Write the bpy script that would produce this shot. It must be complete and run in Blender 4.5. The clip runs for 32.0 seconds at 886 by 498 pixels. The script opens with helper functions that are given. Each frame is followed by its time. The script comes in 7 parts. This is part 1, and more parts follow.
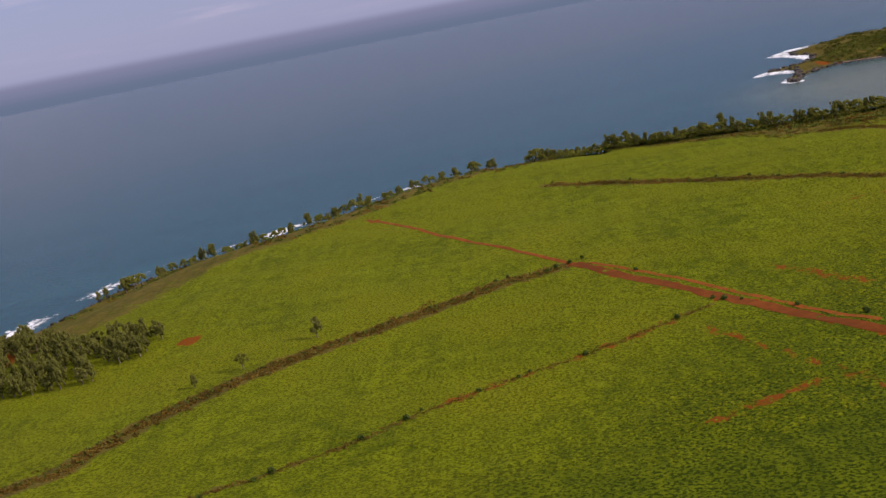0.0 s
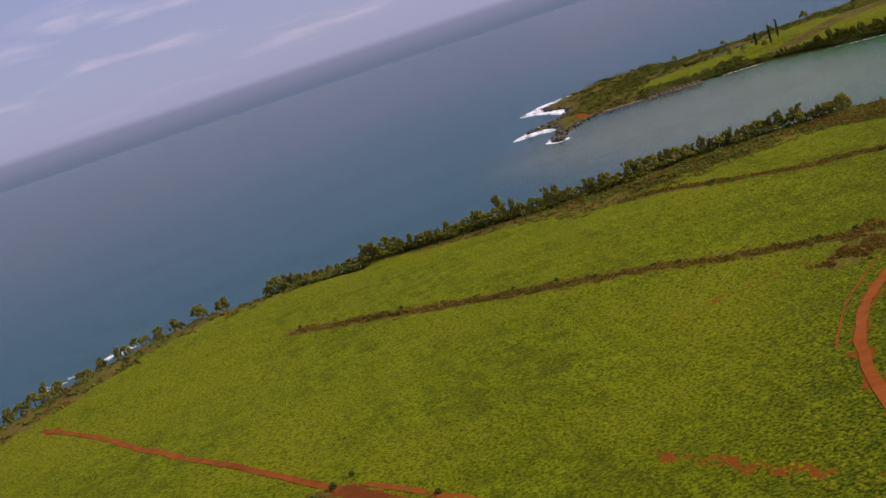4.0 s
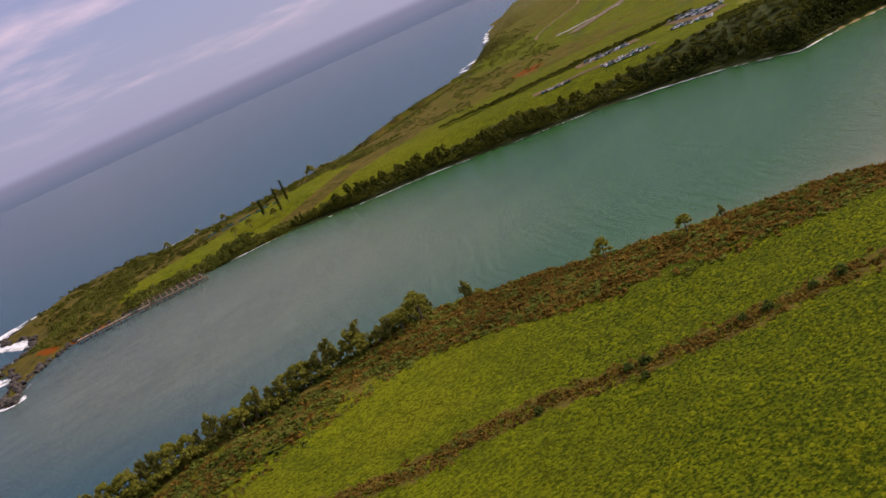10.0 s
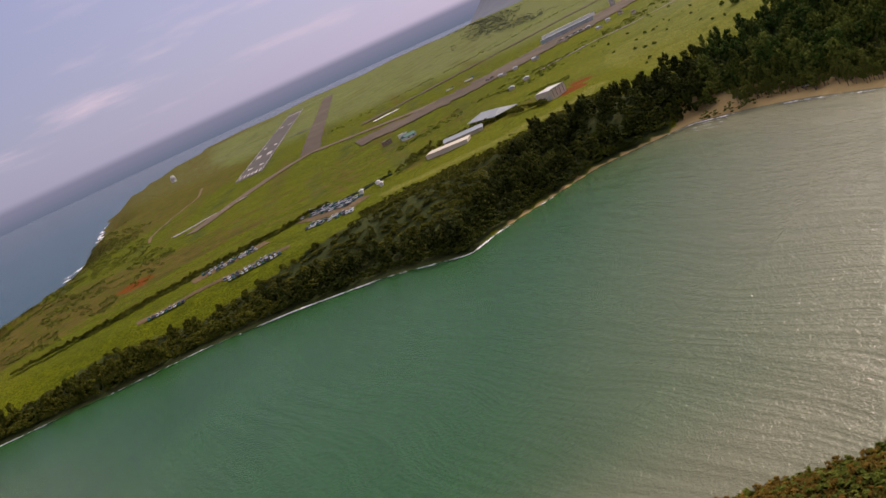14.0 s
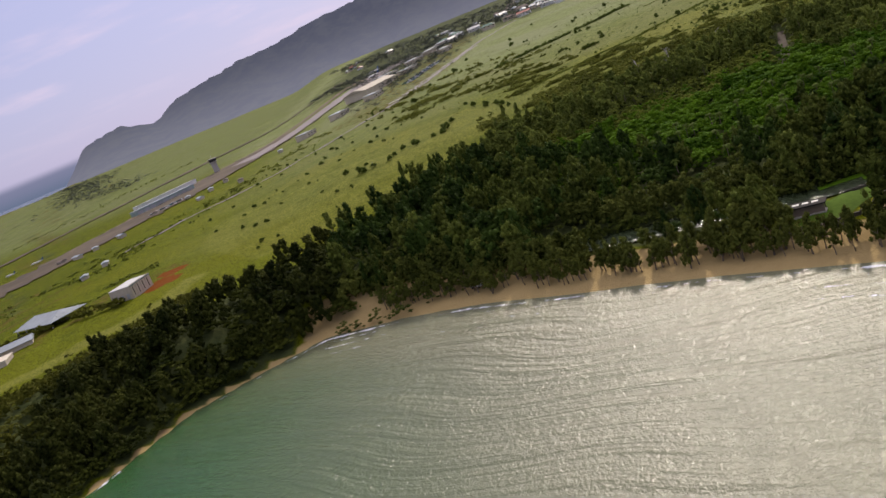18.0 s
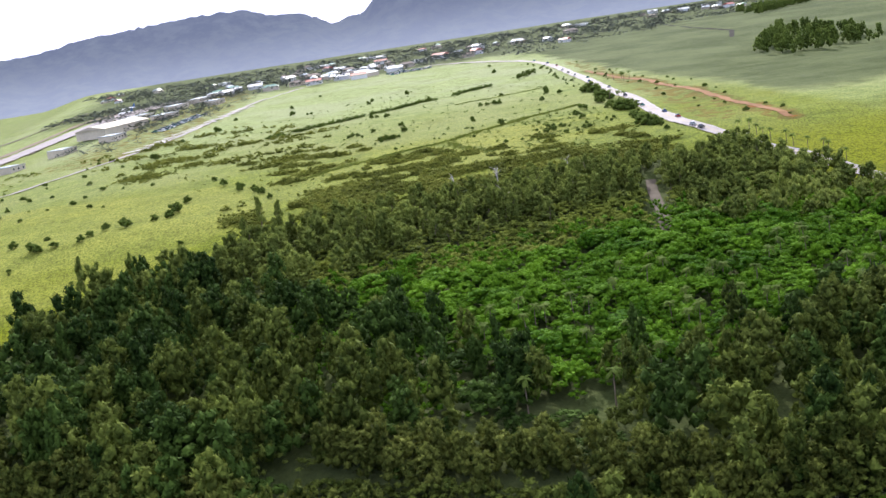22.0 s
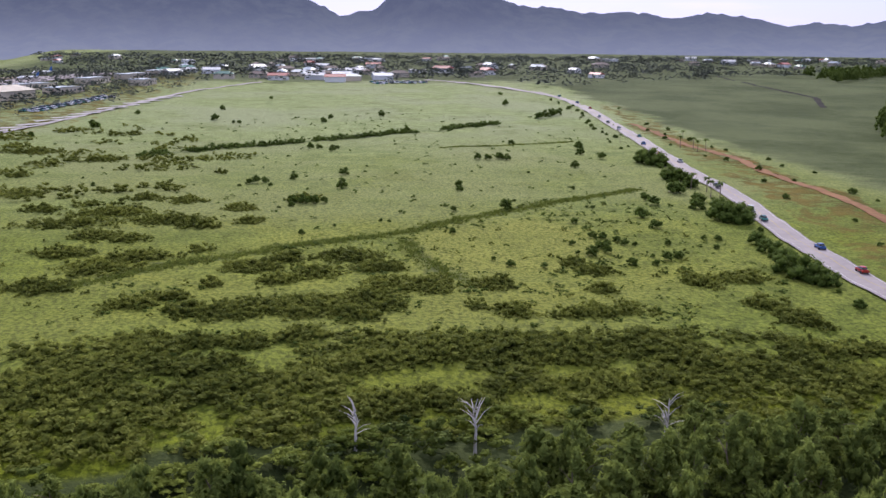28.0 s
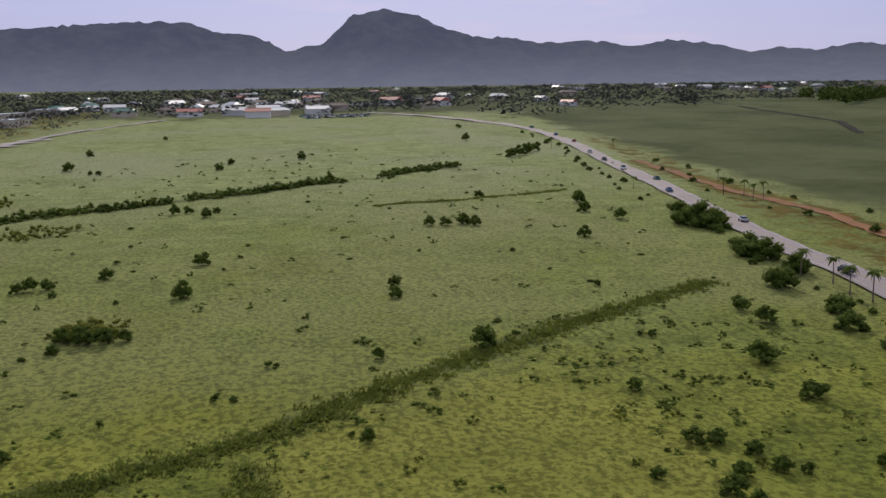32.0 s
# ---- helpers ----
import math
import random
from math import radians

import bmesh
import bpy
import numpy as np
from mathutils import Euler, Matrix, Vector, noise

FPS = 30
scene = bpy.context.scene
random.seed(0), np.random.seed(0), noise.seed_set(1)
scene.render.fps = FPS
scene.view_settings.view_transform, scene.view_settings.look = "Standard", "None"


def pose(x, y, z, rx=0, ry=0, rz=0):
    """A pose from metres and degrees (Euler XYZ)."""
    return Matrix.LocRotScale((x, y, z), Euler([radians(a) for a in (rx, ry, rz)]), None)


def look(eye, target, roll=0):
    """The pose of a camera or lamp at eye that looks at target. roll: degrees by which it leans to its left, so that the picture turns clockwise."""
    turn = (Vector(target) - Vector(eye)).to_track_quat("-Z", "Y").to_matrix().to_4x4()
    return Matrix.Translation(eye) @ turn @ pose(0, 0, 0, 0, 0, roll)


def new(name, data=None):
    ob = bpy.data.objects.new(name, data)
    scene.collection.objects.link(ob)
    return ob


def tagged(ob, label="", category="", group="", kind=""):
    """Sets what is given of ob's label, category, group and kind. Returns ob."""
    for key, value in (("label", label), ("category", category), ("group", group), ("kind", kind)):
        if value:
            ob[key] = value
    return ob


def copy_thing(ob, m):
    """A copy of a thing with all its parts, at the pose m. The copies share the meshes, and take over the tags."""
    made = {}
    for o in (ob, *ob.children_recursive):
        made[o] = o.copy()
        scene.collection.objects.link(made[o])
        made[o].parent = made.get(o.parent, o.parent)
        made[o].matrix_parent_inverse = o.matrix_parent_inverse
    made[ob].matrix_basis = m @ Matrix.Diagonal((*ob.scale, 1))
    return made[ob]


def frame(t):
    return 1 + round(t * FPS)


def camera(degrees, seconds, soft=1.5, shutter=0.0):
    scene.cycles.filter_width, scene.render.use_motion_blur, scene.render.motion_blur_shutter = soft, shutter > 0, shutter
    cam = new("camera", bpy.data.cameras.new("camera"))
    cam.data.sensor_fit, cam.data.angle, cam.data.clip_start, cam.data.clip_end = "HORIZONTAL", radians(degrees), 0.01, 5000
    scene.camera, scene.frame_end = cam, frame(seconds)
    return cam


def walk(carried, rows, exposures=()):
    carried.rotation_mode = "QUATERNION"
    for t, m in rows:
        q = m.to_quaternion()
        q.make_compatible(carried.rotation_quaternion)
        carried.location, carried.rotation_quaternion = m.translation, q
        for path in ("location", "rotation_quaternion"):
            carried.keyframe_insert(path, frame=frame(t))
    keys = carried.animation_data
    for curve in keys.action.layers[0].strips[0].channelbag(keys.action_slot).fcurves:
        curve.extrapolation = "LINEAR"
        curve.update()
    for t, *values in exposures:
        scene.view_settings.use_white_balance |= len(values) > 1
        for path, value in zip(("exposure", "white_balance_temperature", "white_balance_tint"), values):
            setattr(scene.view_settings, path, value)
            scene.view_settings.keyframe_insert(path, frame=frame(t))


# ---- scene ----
cam = camera(47.73, 32.0)
# seconds, eye in the plan's units, heading, pitch and roll in degrees
PATH = [
    (0.0, -0.00, -0.00, 173.31, 2.621, -13.568, -10.879),
    (0.5, 3.49, 26.98, 172.25, 0.971, -13.529, -12.335),
    (1.0, 6.65, 53.70, 171.12, -0.602, -13.125, -13.682),
    (1.5, 10.07, 80.18, 169.91, -2.241, -12.931, -14.604),
    (2.0, 14.77, 106.79, 168.49, -3.825, -12.857, -15.125),
    (2.5, 20.54, 133.08, 166.91, -5.185, -12.494, -16.147),
    (3.0, 26.93, 159.03, 165.32, -6.658, -12.032, -17.216),
    (3.5, 33.88, 184.61, 163.56, -8.826, -11.959, -17.660),
    (5.5, 73.57, 290.37, 157.54, -17.257, -13.171, -19.531),
    (6.0, 86.53, 314.62, 156.15, -18.978, -13.112, -19.978),
    (6.5, 99.94, 338.60, 154.92, -21.223, -13.105, -20.740),
    (7.0, 113.88, 362.18, 153.35, -23.913, -13.053, -21.578),
    (7.5, 128.70, 385.36, 151.44, -26.628, -13.131, -22.280),
    (8.0, 144.69, 407.90, 149.76, -28.815, -12.928, -22.573),
    (8.5, 161.50, 429.78, 148.02, -30.742, -12.679, -22.896),
    (9.0, 179.29, 450.60, 146.44, -33.133, -12.648, -23.654),
    (9.5, 197.87, 470.32, 144.77, -36.172, -13.058, -23.962),
    (10.0, 216.66, 489.03, 143.31, -39.140, -13.313, -24.210),
    (10.5, 235.93, 506.82, 141.86, -41.934, -13.254, -24.596),
    (11.0, 256.07, 523.61, 140.50, -45.067, -13.522, -24.902),
    (11.5, 277.49, 539.18, 138.78, -48.479, -13.152, -24.351),
    (12.0, 299.86, 553.92, 136.86, -51.217, -12.303, -23.986),
    (12.5, 323.06, 568.06, 135.35, -53.751, -12.024, -23.828),
    (13.0, 346.79, 581.15, 134.00, -56.490, -12.046, -24.200),
    (13.5, 370.87, 592.92, 132.39, -59.079, -12.056, -24.522),
    (14.0, 395.27, 603.60, 130.83, -61.997, -12.226, -24.585),
    (14.5, 420.25, 613.26, 129.28, -64.997, -12.179, -24.574),
    (15.0, 445.97, 621.67, 127.53, -68.106, -12.007, -24.899),
    (15.5, 472.10, 628.75, 125.27, -70.973, -12.028, -25.123),
    (17.5, 577.76, 644.02, 117.90, -82.477, -12.486, -22.962),
    (18.0, 603.29, 645.25, 116.42, -85.860, -12.446, -22.340),
    (18.5, 628.22, 645.45, 115.01, -88.453, -12.426, -21.405),
    (19.0, 653.08, 645.20, 113.84, -90.832, -12.436, -20.017),
    (19.5, 678.00, 644.27, 112.73, -93.217, -12.715, -18.434),
    (20.0, 703.08, 642.39, 111.44, -95.477, -12.884, -16.612),
    (20.5, 728.56, 639.70, 110.37, -97.325, -12.499, -14.300),
    (21.0, 753.79, 636.55, 109.34, -98.835, -11.852, -11.901),
    (21.5, 779.05, 632.36, 108.05, -100.006, -11.873, -10.179),
    (22.0, 804.12, 627.71, 106.95, -100.770, -12.146, -8.745),
    (22.5, 828.98, 622.73, 106.39, -101.513, -12.536, -7.494),
    (23.0, 853.30, 617.40, 105.91, -102.291, -12.646, -6.798),
    (23.5, 877.18, 611.90, 105.64, -102.537, -12.405, -5.756),
    (24.0, 901.08, 606.34, 105.17, -102.376, -12.570, -4.520),
    (24.5, 924.95, 600.44, 104.67, -102.447, -12.996, -3.476),
    (25.0, 948.94, 594.43, 104.55, -102.858, -13.244, -2.688),
    (25.5, 972.68, 588.11, 104.29, -103.473, -13.229, -2.314),
    (27.5, 1072.09, 557.48, 102.30, -102.436, -11.744, 0.087),
    (28.0, 1095.96, 550.60, 101.32, -101.801, -11.535, 0.585),
    (28.5, 1119.77, 544.04, 100.16, -101.851, -11.302, 0.918),
    (29.0, 1143.43, 537.71, 98.84, -101.845, -11.183, 0.879),
    (29.5, 1167.11, 531.62, 97.47, -102.586, -11.219, 0.520),
    (30.0, 1190.53, 525.82, 95.96, -104.223, -10.947, 0.893),
    (30.5, 1213.80, 520.04, 94.52, -105.172, -10.791, 0.755),
    (31.0, 1236.65, 514.14, 92.96, -105.195, -10.595, 0.329),
    (31.5, 1259.51, 508.32, 91.66, -104.720, -10.067, -0.036),
    (32.0, 1282.09, 502.75, 90.24, -104.111, -9.512, -0.816),
]


K = 0.68  # metres to one unit of the plan below


def flown(x, y, z, yaw, pitch, roll):
    a, b = radians(yaw), radians(pitch)
    way = Vector((-math.sin(a) * math.cos(b), math.cos(a) * math.cos(b), math.sin(b)))
    eye = K * Vector((x, y, z))
    return look(eye, eye + 100 * way, roll)


EXPOSURES = [(0.0, 0.22, 6900, 16), (6.0, 0.22, 7150, 18), (10.0, 0.26, 7350, 20), (12.0, 0.24, 7450, 19), (14.0, 0.15, 7500, 17), (16.0, 0.15, 7300, 16), (18.0, 0.2, 6900, 13), (19.0, 0.30, 6650, 12), (20.0, 0.60, 6450, 10), (21.0, 1.26, 6300, 6), (23.0, 1.54, 5850, 13), (25.0, 1.36, 5650, 26), (27.0, 1.0, 5850, 19), (29.0, 0.44, 6000, 15), (30.5, 0.22, 6400, 12), (32.0, -0.04, 6450, 11)]
walk(cam, [(row[0], flown(*row[1:])) for row in PATH], EXPOSURES)

# ---- sky and sun ----
SUN_AZ, SUN_EL = -13.0, 31.0
sun_way = Vector((math.cos(radians(SUN_AZ)) * math.cos(radians(SUN_EL)), math.sin(radians(SUN_AZ)) * math.cos(radians(SUN_EL)), math.sin(radians(SUN_EL))))


class Nodes:
    """A short hand for building node trees."""

    def __init__(self, tree):
        self.tree = tree
        tree.nodes.clear()

    def add(self, kind, values=None, **props):
        n = self.tree.nodes.new(kind)
        for k, v in props.items():
            setattr(n, k, v)
        for k, v in (values or {}).items():
            self.put(n, k, v)
        return n

    def put(self, n, k, v):
        s = n.inputs[k]
        if isinstance(v, bpy.types.NodeSocket):
            self.tree.links.new(v, s)
        elif isinstance(v, bpy.types.Node):
            self.tree.links.new(v.outputs[0], s)
        else:
            if s.type == "RGBA" and len(v) == 3:
                v = (*v, 1)
            s.default_value = v

    def math(self, op, a, b=0.0, clamp=False):
        n = self.add("ShaderNodeMath", {0: a, 1: b}, operation=op, use_clamp=clamp)
        return n.outputs[0]

    def mix(self, f, a, b):
        n = self.add("ShaderNodeMix", data_type="RGBA")
        self.put(n, 0, f), self.put(n, 6, a), self.put(n, 7, b)
        return n.outputs[2]

    def noise(self, vec, scale, detail=3.0, rough=0.55):
        return self.add("ShaderNodeTexNoise", {"Vector": vec, "Scale": scale, "Detail": detail, "Roughness": rough}).outputs[0]

    def step(self, v, lo, hi):
        return self.add("ShaderNodeMapRange", {0: v, 1: lo, 2: hi, 3: 0.0, 4: 1.0}, interpolation_type="SMOOTHSTEP").outputs[0]


def make_world():
    world = bpy.data.worlds.new("sky")
    world.use_nodes = True
    scene.world = world
    n = Nodes(world.node_tree)
    co = n.add("ShaderNodeTexCoord").outputs["Generated"]
    z = n.add("ShaderNodeSeparateXYZ", {0: co}).outputs[2]
    sky = n.add("ShaderNodeTexSky", sky_type="NISHITA", sun_disc=False, sun_elevation=radians(SUN_EL), sun_rotation=radians(90 - SUN_AZ), altitude=100.0, air_density=1.0, dust_density=0.6, ozone_density=3.0).outputs[0]
    up = n.math("MAXIMUM", z, 0.0)
    flat = n.add("ShaderNodeVectorMath", {0: co, 1: n.add("ShaderNodeCombineXYZ", {0: n.math("ADD", up, 0.10), 1: n.math("ADD", up, 0.10), 2: 1.0}).outputs[0]}, operation="DIVIDE").outputs[0]
    puff = n.noise(n.add("ShaderNodeVectorMath", {0: flat, 1: (1.0, 1.0, 0.0)}, operation="MULTIPLY").outputs[0], 0.75, 6.0, 0.55)
    cover = n.math("MULTIPLY", n.step(puff, 0.50, 0.78), n.step(z, 0.0, 0.07))
    # moist sea air: a lavender veil, thickest at the horizon
    veil = n.mix(n.step(z, 0.0, 0.35), (2.55, 2.85, 4.9), (2.3, 2.8, 5.6))
    # brighter air towards the sun
    near_sun = n.add("ShaderNodeVectorMath", {0: co, 1: tuple(sun_way)}, operation="DOT_PRODUCT").outputs["Value"]
    veil = n.mix(n.step(near_sun, 0.35, 0.97), veil, (4.5, 4.45, 7.5))
    air = n.mix(n.mix(n.step(z, 0.0, 0.5), (0.85, 0.85, 0.85), (0.55, 0.55, 0.55)), sky, veil)
    cloud = n.mix(0.75, air, (8.2, 6.6, 8.0))
    above = n.mix(n.math("MULTIPLY", cover, 0.8), air, cloud)
    # cloud-white brightness added to the unseen upper sky as fill light
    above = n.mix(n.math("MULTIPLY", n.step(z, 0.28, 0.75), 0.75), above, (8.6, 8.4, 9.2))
    # the far sea beyond the sheet
    below = n.mix(n.step(z, -0.022, -0.003), (1.1, 1.5, 2.4), (1.75, 1.95, 3.1))
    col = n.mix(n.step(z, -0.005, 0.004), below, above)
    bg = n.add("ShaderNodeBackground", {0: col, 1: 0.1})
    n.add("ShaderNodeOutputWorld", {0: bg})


make_world()
lamp = bpy.data.lights.new("sun", "SUN")
lamp.energy, lamp.angle, lamp.color = 2.7, radians(2.5), (1.0, 0.93, 0.82)
sun = new("sun", lamp)
sun.matrix_world = look((0, 0, 900), Vector((0, 0, 900)) - sun_way)

# ---- materials ----


def material(name):
    m = bpy.data.materials.new(name)
    m.use_nodes = True
    n = Nodes(m.node_tree)
    return m, n


def finish(n, color, rough=0.9, bump=None, strength=0.4, distance=0.3, metal=0.0, spec=0.3):
    vals = {"Base Color": color, "Roughness": rough, "Metallic": metal, "Specular IOR Level": spec}
    if bump is not None:
        vals["Normal"] = n.add("ShaderNodeBump", {"Height": bump, "Strength": strength, "Distance": distance}).outputs[0]
    b = n.add("ShaderNodeBsdfPrincipled", vals)
    n.add("ShaderNodeOutputMaterial", {0: b})
    return b


def plain(name, color, rough=0.7, grain=1.5, vary=0.25, metal=0.0, spec=0.3, bump=0.2):
    """Paint, metal, soil and the like: two scales of wear over one colour."""
    m, n = material(name)
    co = n.add("ShaderNodeNewGeometry").outputs["Position"]
    a = n.noise(co, grain, 4.0)
    b = n.noise(co, grain * 0.13, 3.0)
    f = n.math("ADD", n.math("MULTIPLY", a, 0.5), n.math("MULTIPLY", b, 0.5))
    rnd = n.add("ShaderNodeObjectInfo").outputs["Random"]
    f = n.math("ADD", f, n.math("MULTIPLY", n.math("SUBTRACT", rnd, 0.5), 0.25))
    lo = tuple(c * (1 - vary) for c in color)
    hi = tuple(min(1.0, c * (1 + vary)) for c in color)
    finish(n, n.mix(n.step(f, 0.25, 0.75), lo, hi), rough, a, bump, 0.1, metal, spec)
    return m


def leafy(name, lo, hi, through_light=0.35, grain=1.5):
    """Foliage: each leaf spray its own tone, with leaf-sized relief and light passing through."""
    m, n = material(name)
    geo = n.add("ShaderNodeNewGeometry")
    rnd = n.add("ShaderNodeObjectInfo").outputs["Random"]
    f = n.math("ADD", n.math("MULTIPLY", geo.outputs["Random Per Island"], 0.6), n.math("MULTIPLY", rnd, 0.4))
    big = n.noise(geo.outputs["Position"], 0.045, 2.0)
    f = n.math("ADD", n.math("MULTIPLY", f, 0.6), n.math("MULTIPLY", n.step(big, 0.3, 0.7), 0.4))
    # leaf-sized noise: shade in the gaps between leaves put into the tone
    leaf = n.noise(geo.outputs["Position"], grain, 3.0, 0.65)
    f = n.math("ADD", n.math("MULTIPLY", f, 0.55), n.math("MULTIPLY", n.step(leaf, 0.32, 0.68), 0.45))
    # every plant of a stand is a little paler or darker than the next
    own = n.add("ShaderNodeAttribute", attribute_name="tone").outputs["Fac"]
    f = n.math("ADD", f, n.math("MULTIPLY", own, 0.4), True)
    col = n.mix(f, lo, hi)
    rough_leaf = n.add("ShaderNodeBump", {"Height": leaf, "Strength": 0.55, "Distance": 0.6})
    d = n.add("ShaderNodeBsdfPrincipled", {"Base Color": col, "Roughness": 0.85, "Specular IOR Level": 0.05, "Normal": rough_leaf.outputs[0]})
    t = n.add("ShaderNodeBsdfTranslucent", {"Color": n.mix(0.5, col, hi)})
    mixed = n.add("ShaderNodeMixShader", {0: through_light, 1: d.outputs[0], 2: t.outputs[0]})
    n.add("ShaderNodeOutputMaterial", {0: mixed})
    return m


def grass_tones(n, co):
    """The uneven green of the pasture and of the paler meadow."""
    fine = n.noise(co, 1.3, 4.0, 0.65)
    mid = n.noise(co, 0.16, 4.0, 0.6)
    wide = n.noise(co, 0.019, 3.0, 0.5)
    f = n.math("ADD", n.math("MULTIPLY", fine, 0.45), n.math("MULTIPLY", mid, 0.55))
    rows = n.noise(n.add("ShaderNodeMapping", {0: co, 2: (0, 0, 0.32), 3: (0.22, 0.011, 1.0)}).outputs[0], 1.0, 3.0)
    patch = n.noise(co, 0.045, 4.0, 0.65)
    f = n.math("ADD", n.math("MULTIPLY", f, 0.62), n.math("ADD", n.math("MULTIPLY", rows, 0.16), n.math("MULTIPLY", patch, 0.22)))
    green = n.mix(n.step(f, 0.36, 0.64), (0.060, 0.080, 0.003), (0.165, 0.190, 0.005))
    green = n.mix(n.step(wide, 0.35, 0.7), green, n.mix(fine, (0.100, 0.116, 0.004), (0.190, 0.195, 0.007)))
    meadow = n.mix(n.step(f, 0.36, 0.64), (0.150, 0.185, 0.070), (0.300, 0.335, 0.150))
    meadow = n.mix(n.step(wide, 0.4, 0.65), meadow, n.mix(fine, (0.18, 0.205, 0.10), (0.31, 0.33, 0.185)))
    # tussocks, with the shade in the gaps between them put into the colour
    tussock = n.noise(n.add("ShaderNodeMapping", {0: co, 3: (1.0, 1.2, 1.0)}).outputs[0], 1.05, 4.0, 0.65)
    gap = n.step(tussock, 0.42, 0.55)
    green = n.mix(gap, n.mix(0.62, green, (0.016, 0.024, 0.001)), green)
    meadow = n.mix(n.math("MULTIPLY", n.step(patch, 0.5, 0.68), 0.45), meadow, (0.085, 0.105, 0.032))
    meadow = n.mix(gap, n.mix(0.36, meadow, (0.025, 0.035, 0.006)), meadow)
    return fine, mid, wide, patch, gap, f, green, meadow


def clump_material(name, of_meadow):
    """Grass clumps in the tones of the ground they grow from."""
    m, n = material(name)
    geo = n.add("ShaderNodeNewGeometry")
    fine, mid, wide, patch, gap, f, green, meadow = grass_tones(n, geo.outputs["Position"])
    col = green
    if of_meadow:
        # paler towards the mountains, as the meadow is: haze put into the colour
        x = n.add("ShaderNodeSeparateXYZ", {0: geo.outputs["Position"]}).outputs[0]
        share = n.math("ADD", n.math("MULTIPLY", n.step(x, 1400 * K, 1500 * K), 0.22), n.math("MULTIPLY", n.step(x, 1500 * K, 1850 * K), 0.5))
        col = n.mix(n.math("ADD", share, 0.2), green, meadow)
    tone = n.math("ADD", 0.74 if of_meadow else 0.86, n.math("MULTIPLY", geo.outputs["Random Per Island"], 0.24 if of_meadow else 0.28))
    col = n.mix(1.0, (0, 0, 0), n.add("ShaderNodeVectorMath", {0: col, 1: n.add("ShaderNodeCombineXYZ", {0: tone, 1: tone, 2: tone}).outputs[0]}, operation="MULTIPLY").outputs[0])
    blades = n.add("ShaderNodeBump", {"Height": fine, "Strength": 0.9, "Distance": 0.6})
    d = n.add("ShaderNodeBsdfPrincipled", {"Base Color": col, "Roughness": 0.9, "Specular IOR Level": 0.03, "Sheen Weight": 0.05, "Sheen Roughness": 0.45, "Sheen Tint": n.mix(0.6, col, (1.0, 0.95, 0.25)), "Normal": blades.outputs[0]})
    n.add("ShaderNodeOutputMaterial", {0: d})
    return m


def ground_material():
    m, n = material("pasture_and_soil")
    co = n.add("ShaderNodeNewGeometry").outputs["Position"]
    fine, mid, wide, patch, gap, f, green, meadow = grass_tones(n, co)
    at = n.add("ShaderNodeVertexColor", layer_name="cover")
    sep = n.add("ShaderNodeSeparateColor", {0: at.outputs[0]})
    brush, soil, sand = sep.outputs[0], sep.outputs[1], sep.outputs[2]
    pale = at.outputs["Alpha"]
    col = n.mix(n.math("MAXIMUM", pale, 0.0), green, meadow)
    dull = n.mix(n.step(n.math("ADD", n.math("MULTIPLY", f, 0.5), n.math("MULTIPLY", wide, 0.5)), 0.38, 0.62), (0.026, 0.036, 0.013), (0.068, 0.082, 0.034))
    growth = n.add("ShaderNodeSeparateColor", {0: n.add("ShaderNodeVertexColor", layer_name="growth").outputs[0]})
    rough, lush, straw = growth.outputs[0], growth.outputs[1], growth.outputs[2]
    # lusher, deeper green pasture
    deep_green = n.mix(gap, (0.018, 0.030, 0.001), n.mix(n.step(f, 0.36, 0.64), (0.042, 0.060, 0.002), (0.112, 0.136, 0.004)))
    col = n.mix(n.math("MULTIPLY", lush, n.step(n.math("ADD", wide, n.math("MULTIPLY", patch, 0.5)), 0.42, 0.74)), col, deep_green)
    ripe = n.mix(gap, (0.11, 0.115, 0.020), n.mix(n.step(f, 0.36, 0.64), (0.165, 0.172, 0.030), (0.255, 0.250, 0.055)))
    col = n.mix(n.math("MULTIPLY", n.step(n.math("ADD", straw, n.math("MULTIPLY", n.math("SUBTRACT", patch, 0.5), 0.8)), 0.1, 0.8), 0.8), col, ripe)
    ragged = n.math("MULTIPLY", n.math("SUBTRACT", patch, 0.5), 1.4)
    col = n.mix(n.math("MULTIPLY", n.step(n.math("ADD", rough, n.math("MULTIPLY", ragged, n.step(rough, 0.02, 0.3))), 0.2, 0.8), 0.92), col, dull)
    rag = n.math("SUBTRACT", mid, 0.5)
    brown = n.mix(n.step(f, 0.38, 0.62), (0.040, 0.038, 0.008), (0.130, 0.096, 0.020))
    col = n.mix(n.step(n.math("ADD", brush, n.math("MULTIPLY", rag, 1.1)), 0.4, 0.62), col, brown)
    red = n.mix(f, (0.125, 0.029, 0.004), (0.215, 0.058, 0.008))
    col = n.mix(n.step(n.math("ADD", soil, n.math("MULTIPLY", rag, 1.3)), 0.42, 0.62), col, red)
    beach = n.mix(f, (0.31, 0.210, 0.090), (0.47, 0.345, 0.165))
    col = n.mix(n.step(n.math("ADD", sand, n.math("MULTIPLY", rag, 0.5)), 0.4, 0.6), col, beach)
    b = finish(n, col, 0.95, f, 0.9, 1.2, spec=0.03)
    # the fine upright blades scatter light that comes along them
    b.inputs["Sheen Weight"].default_value, b.inputs["Sheen Roughness"].default_value = 0.05, 0.45
    n.put(b, "Sheen Tint", n.mix(0.6, col, (1.0, 0.95, 0.25)))
    return m


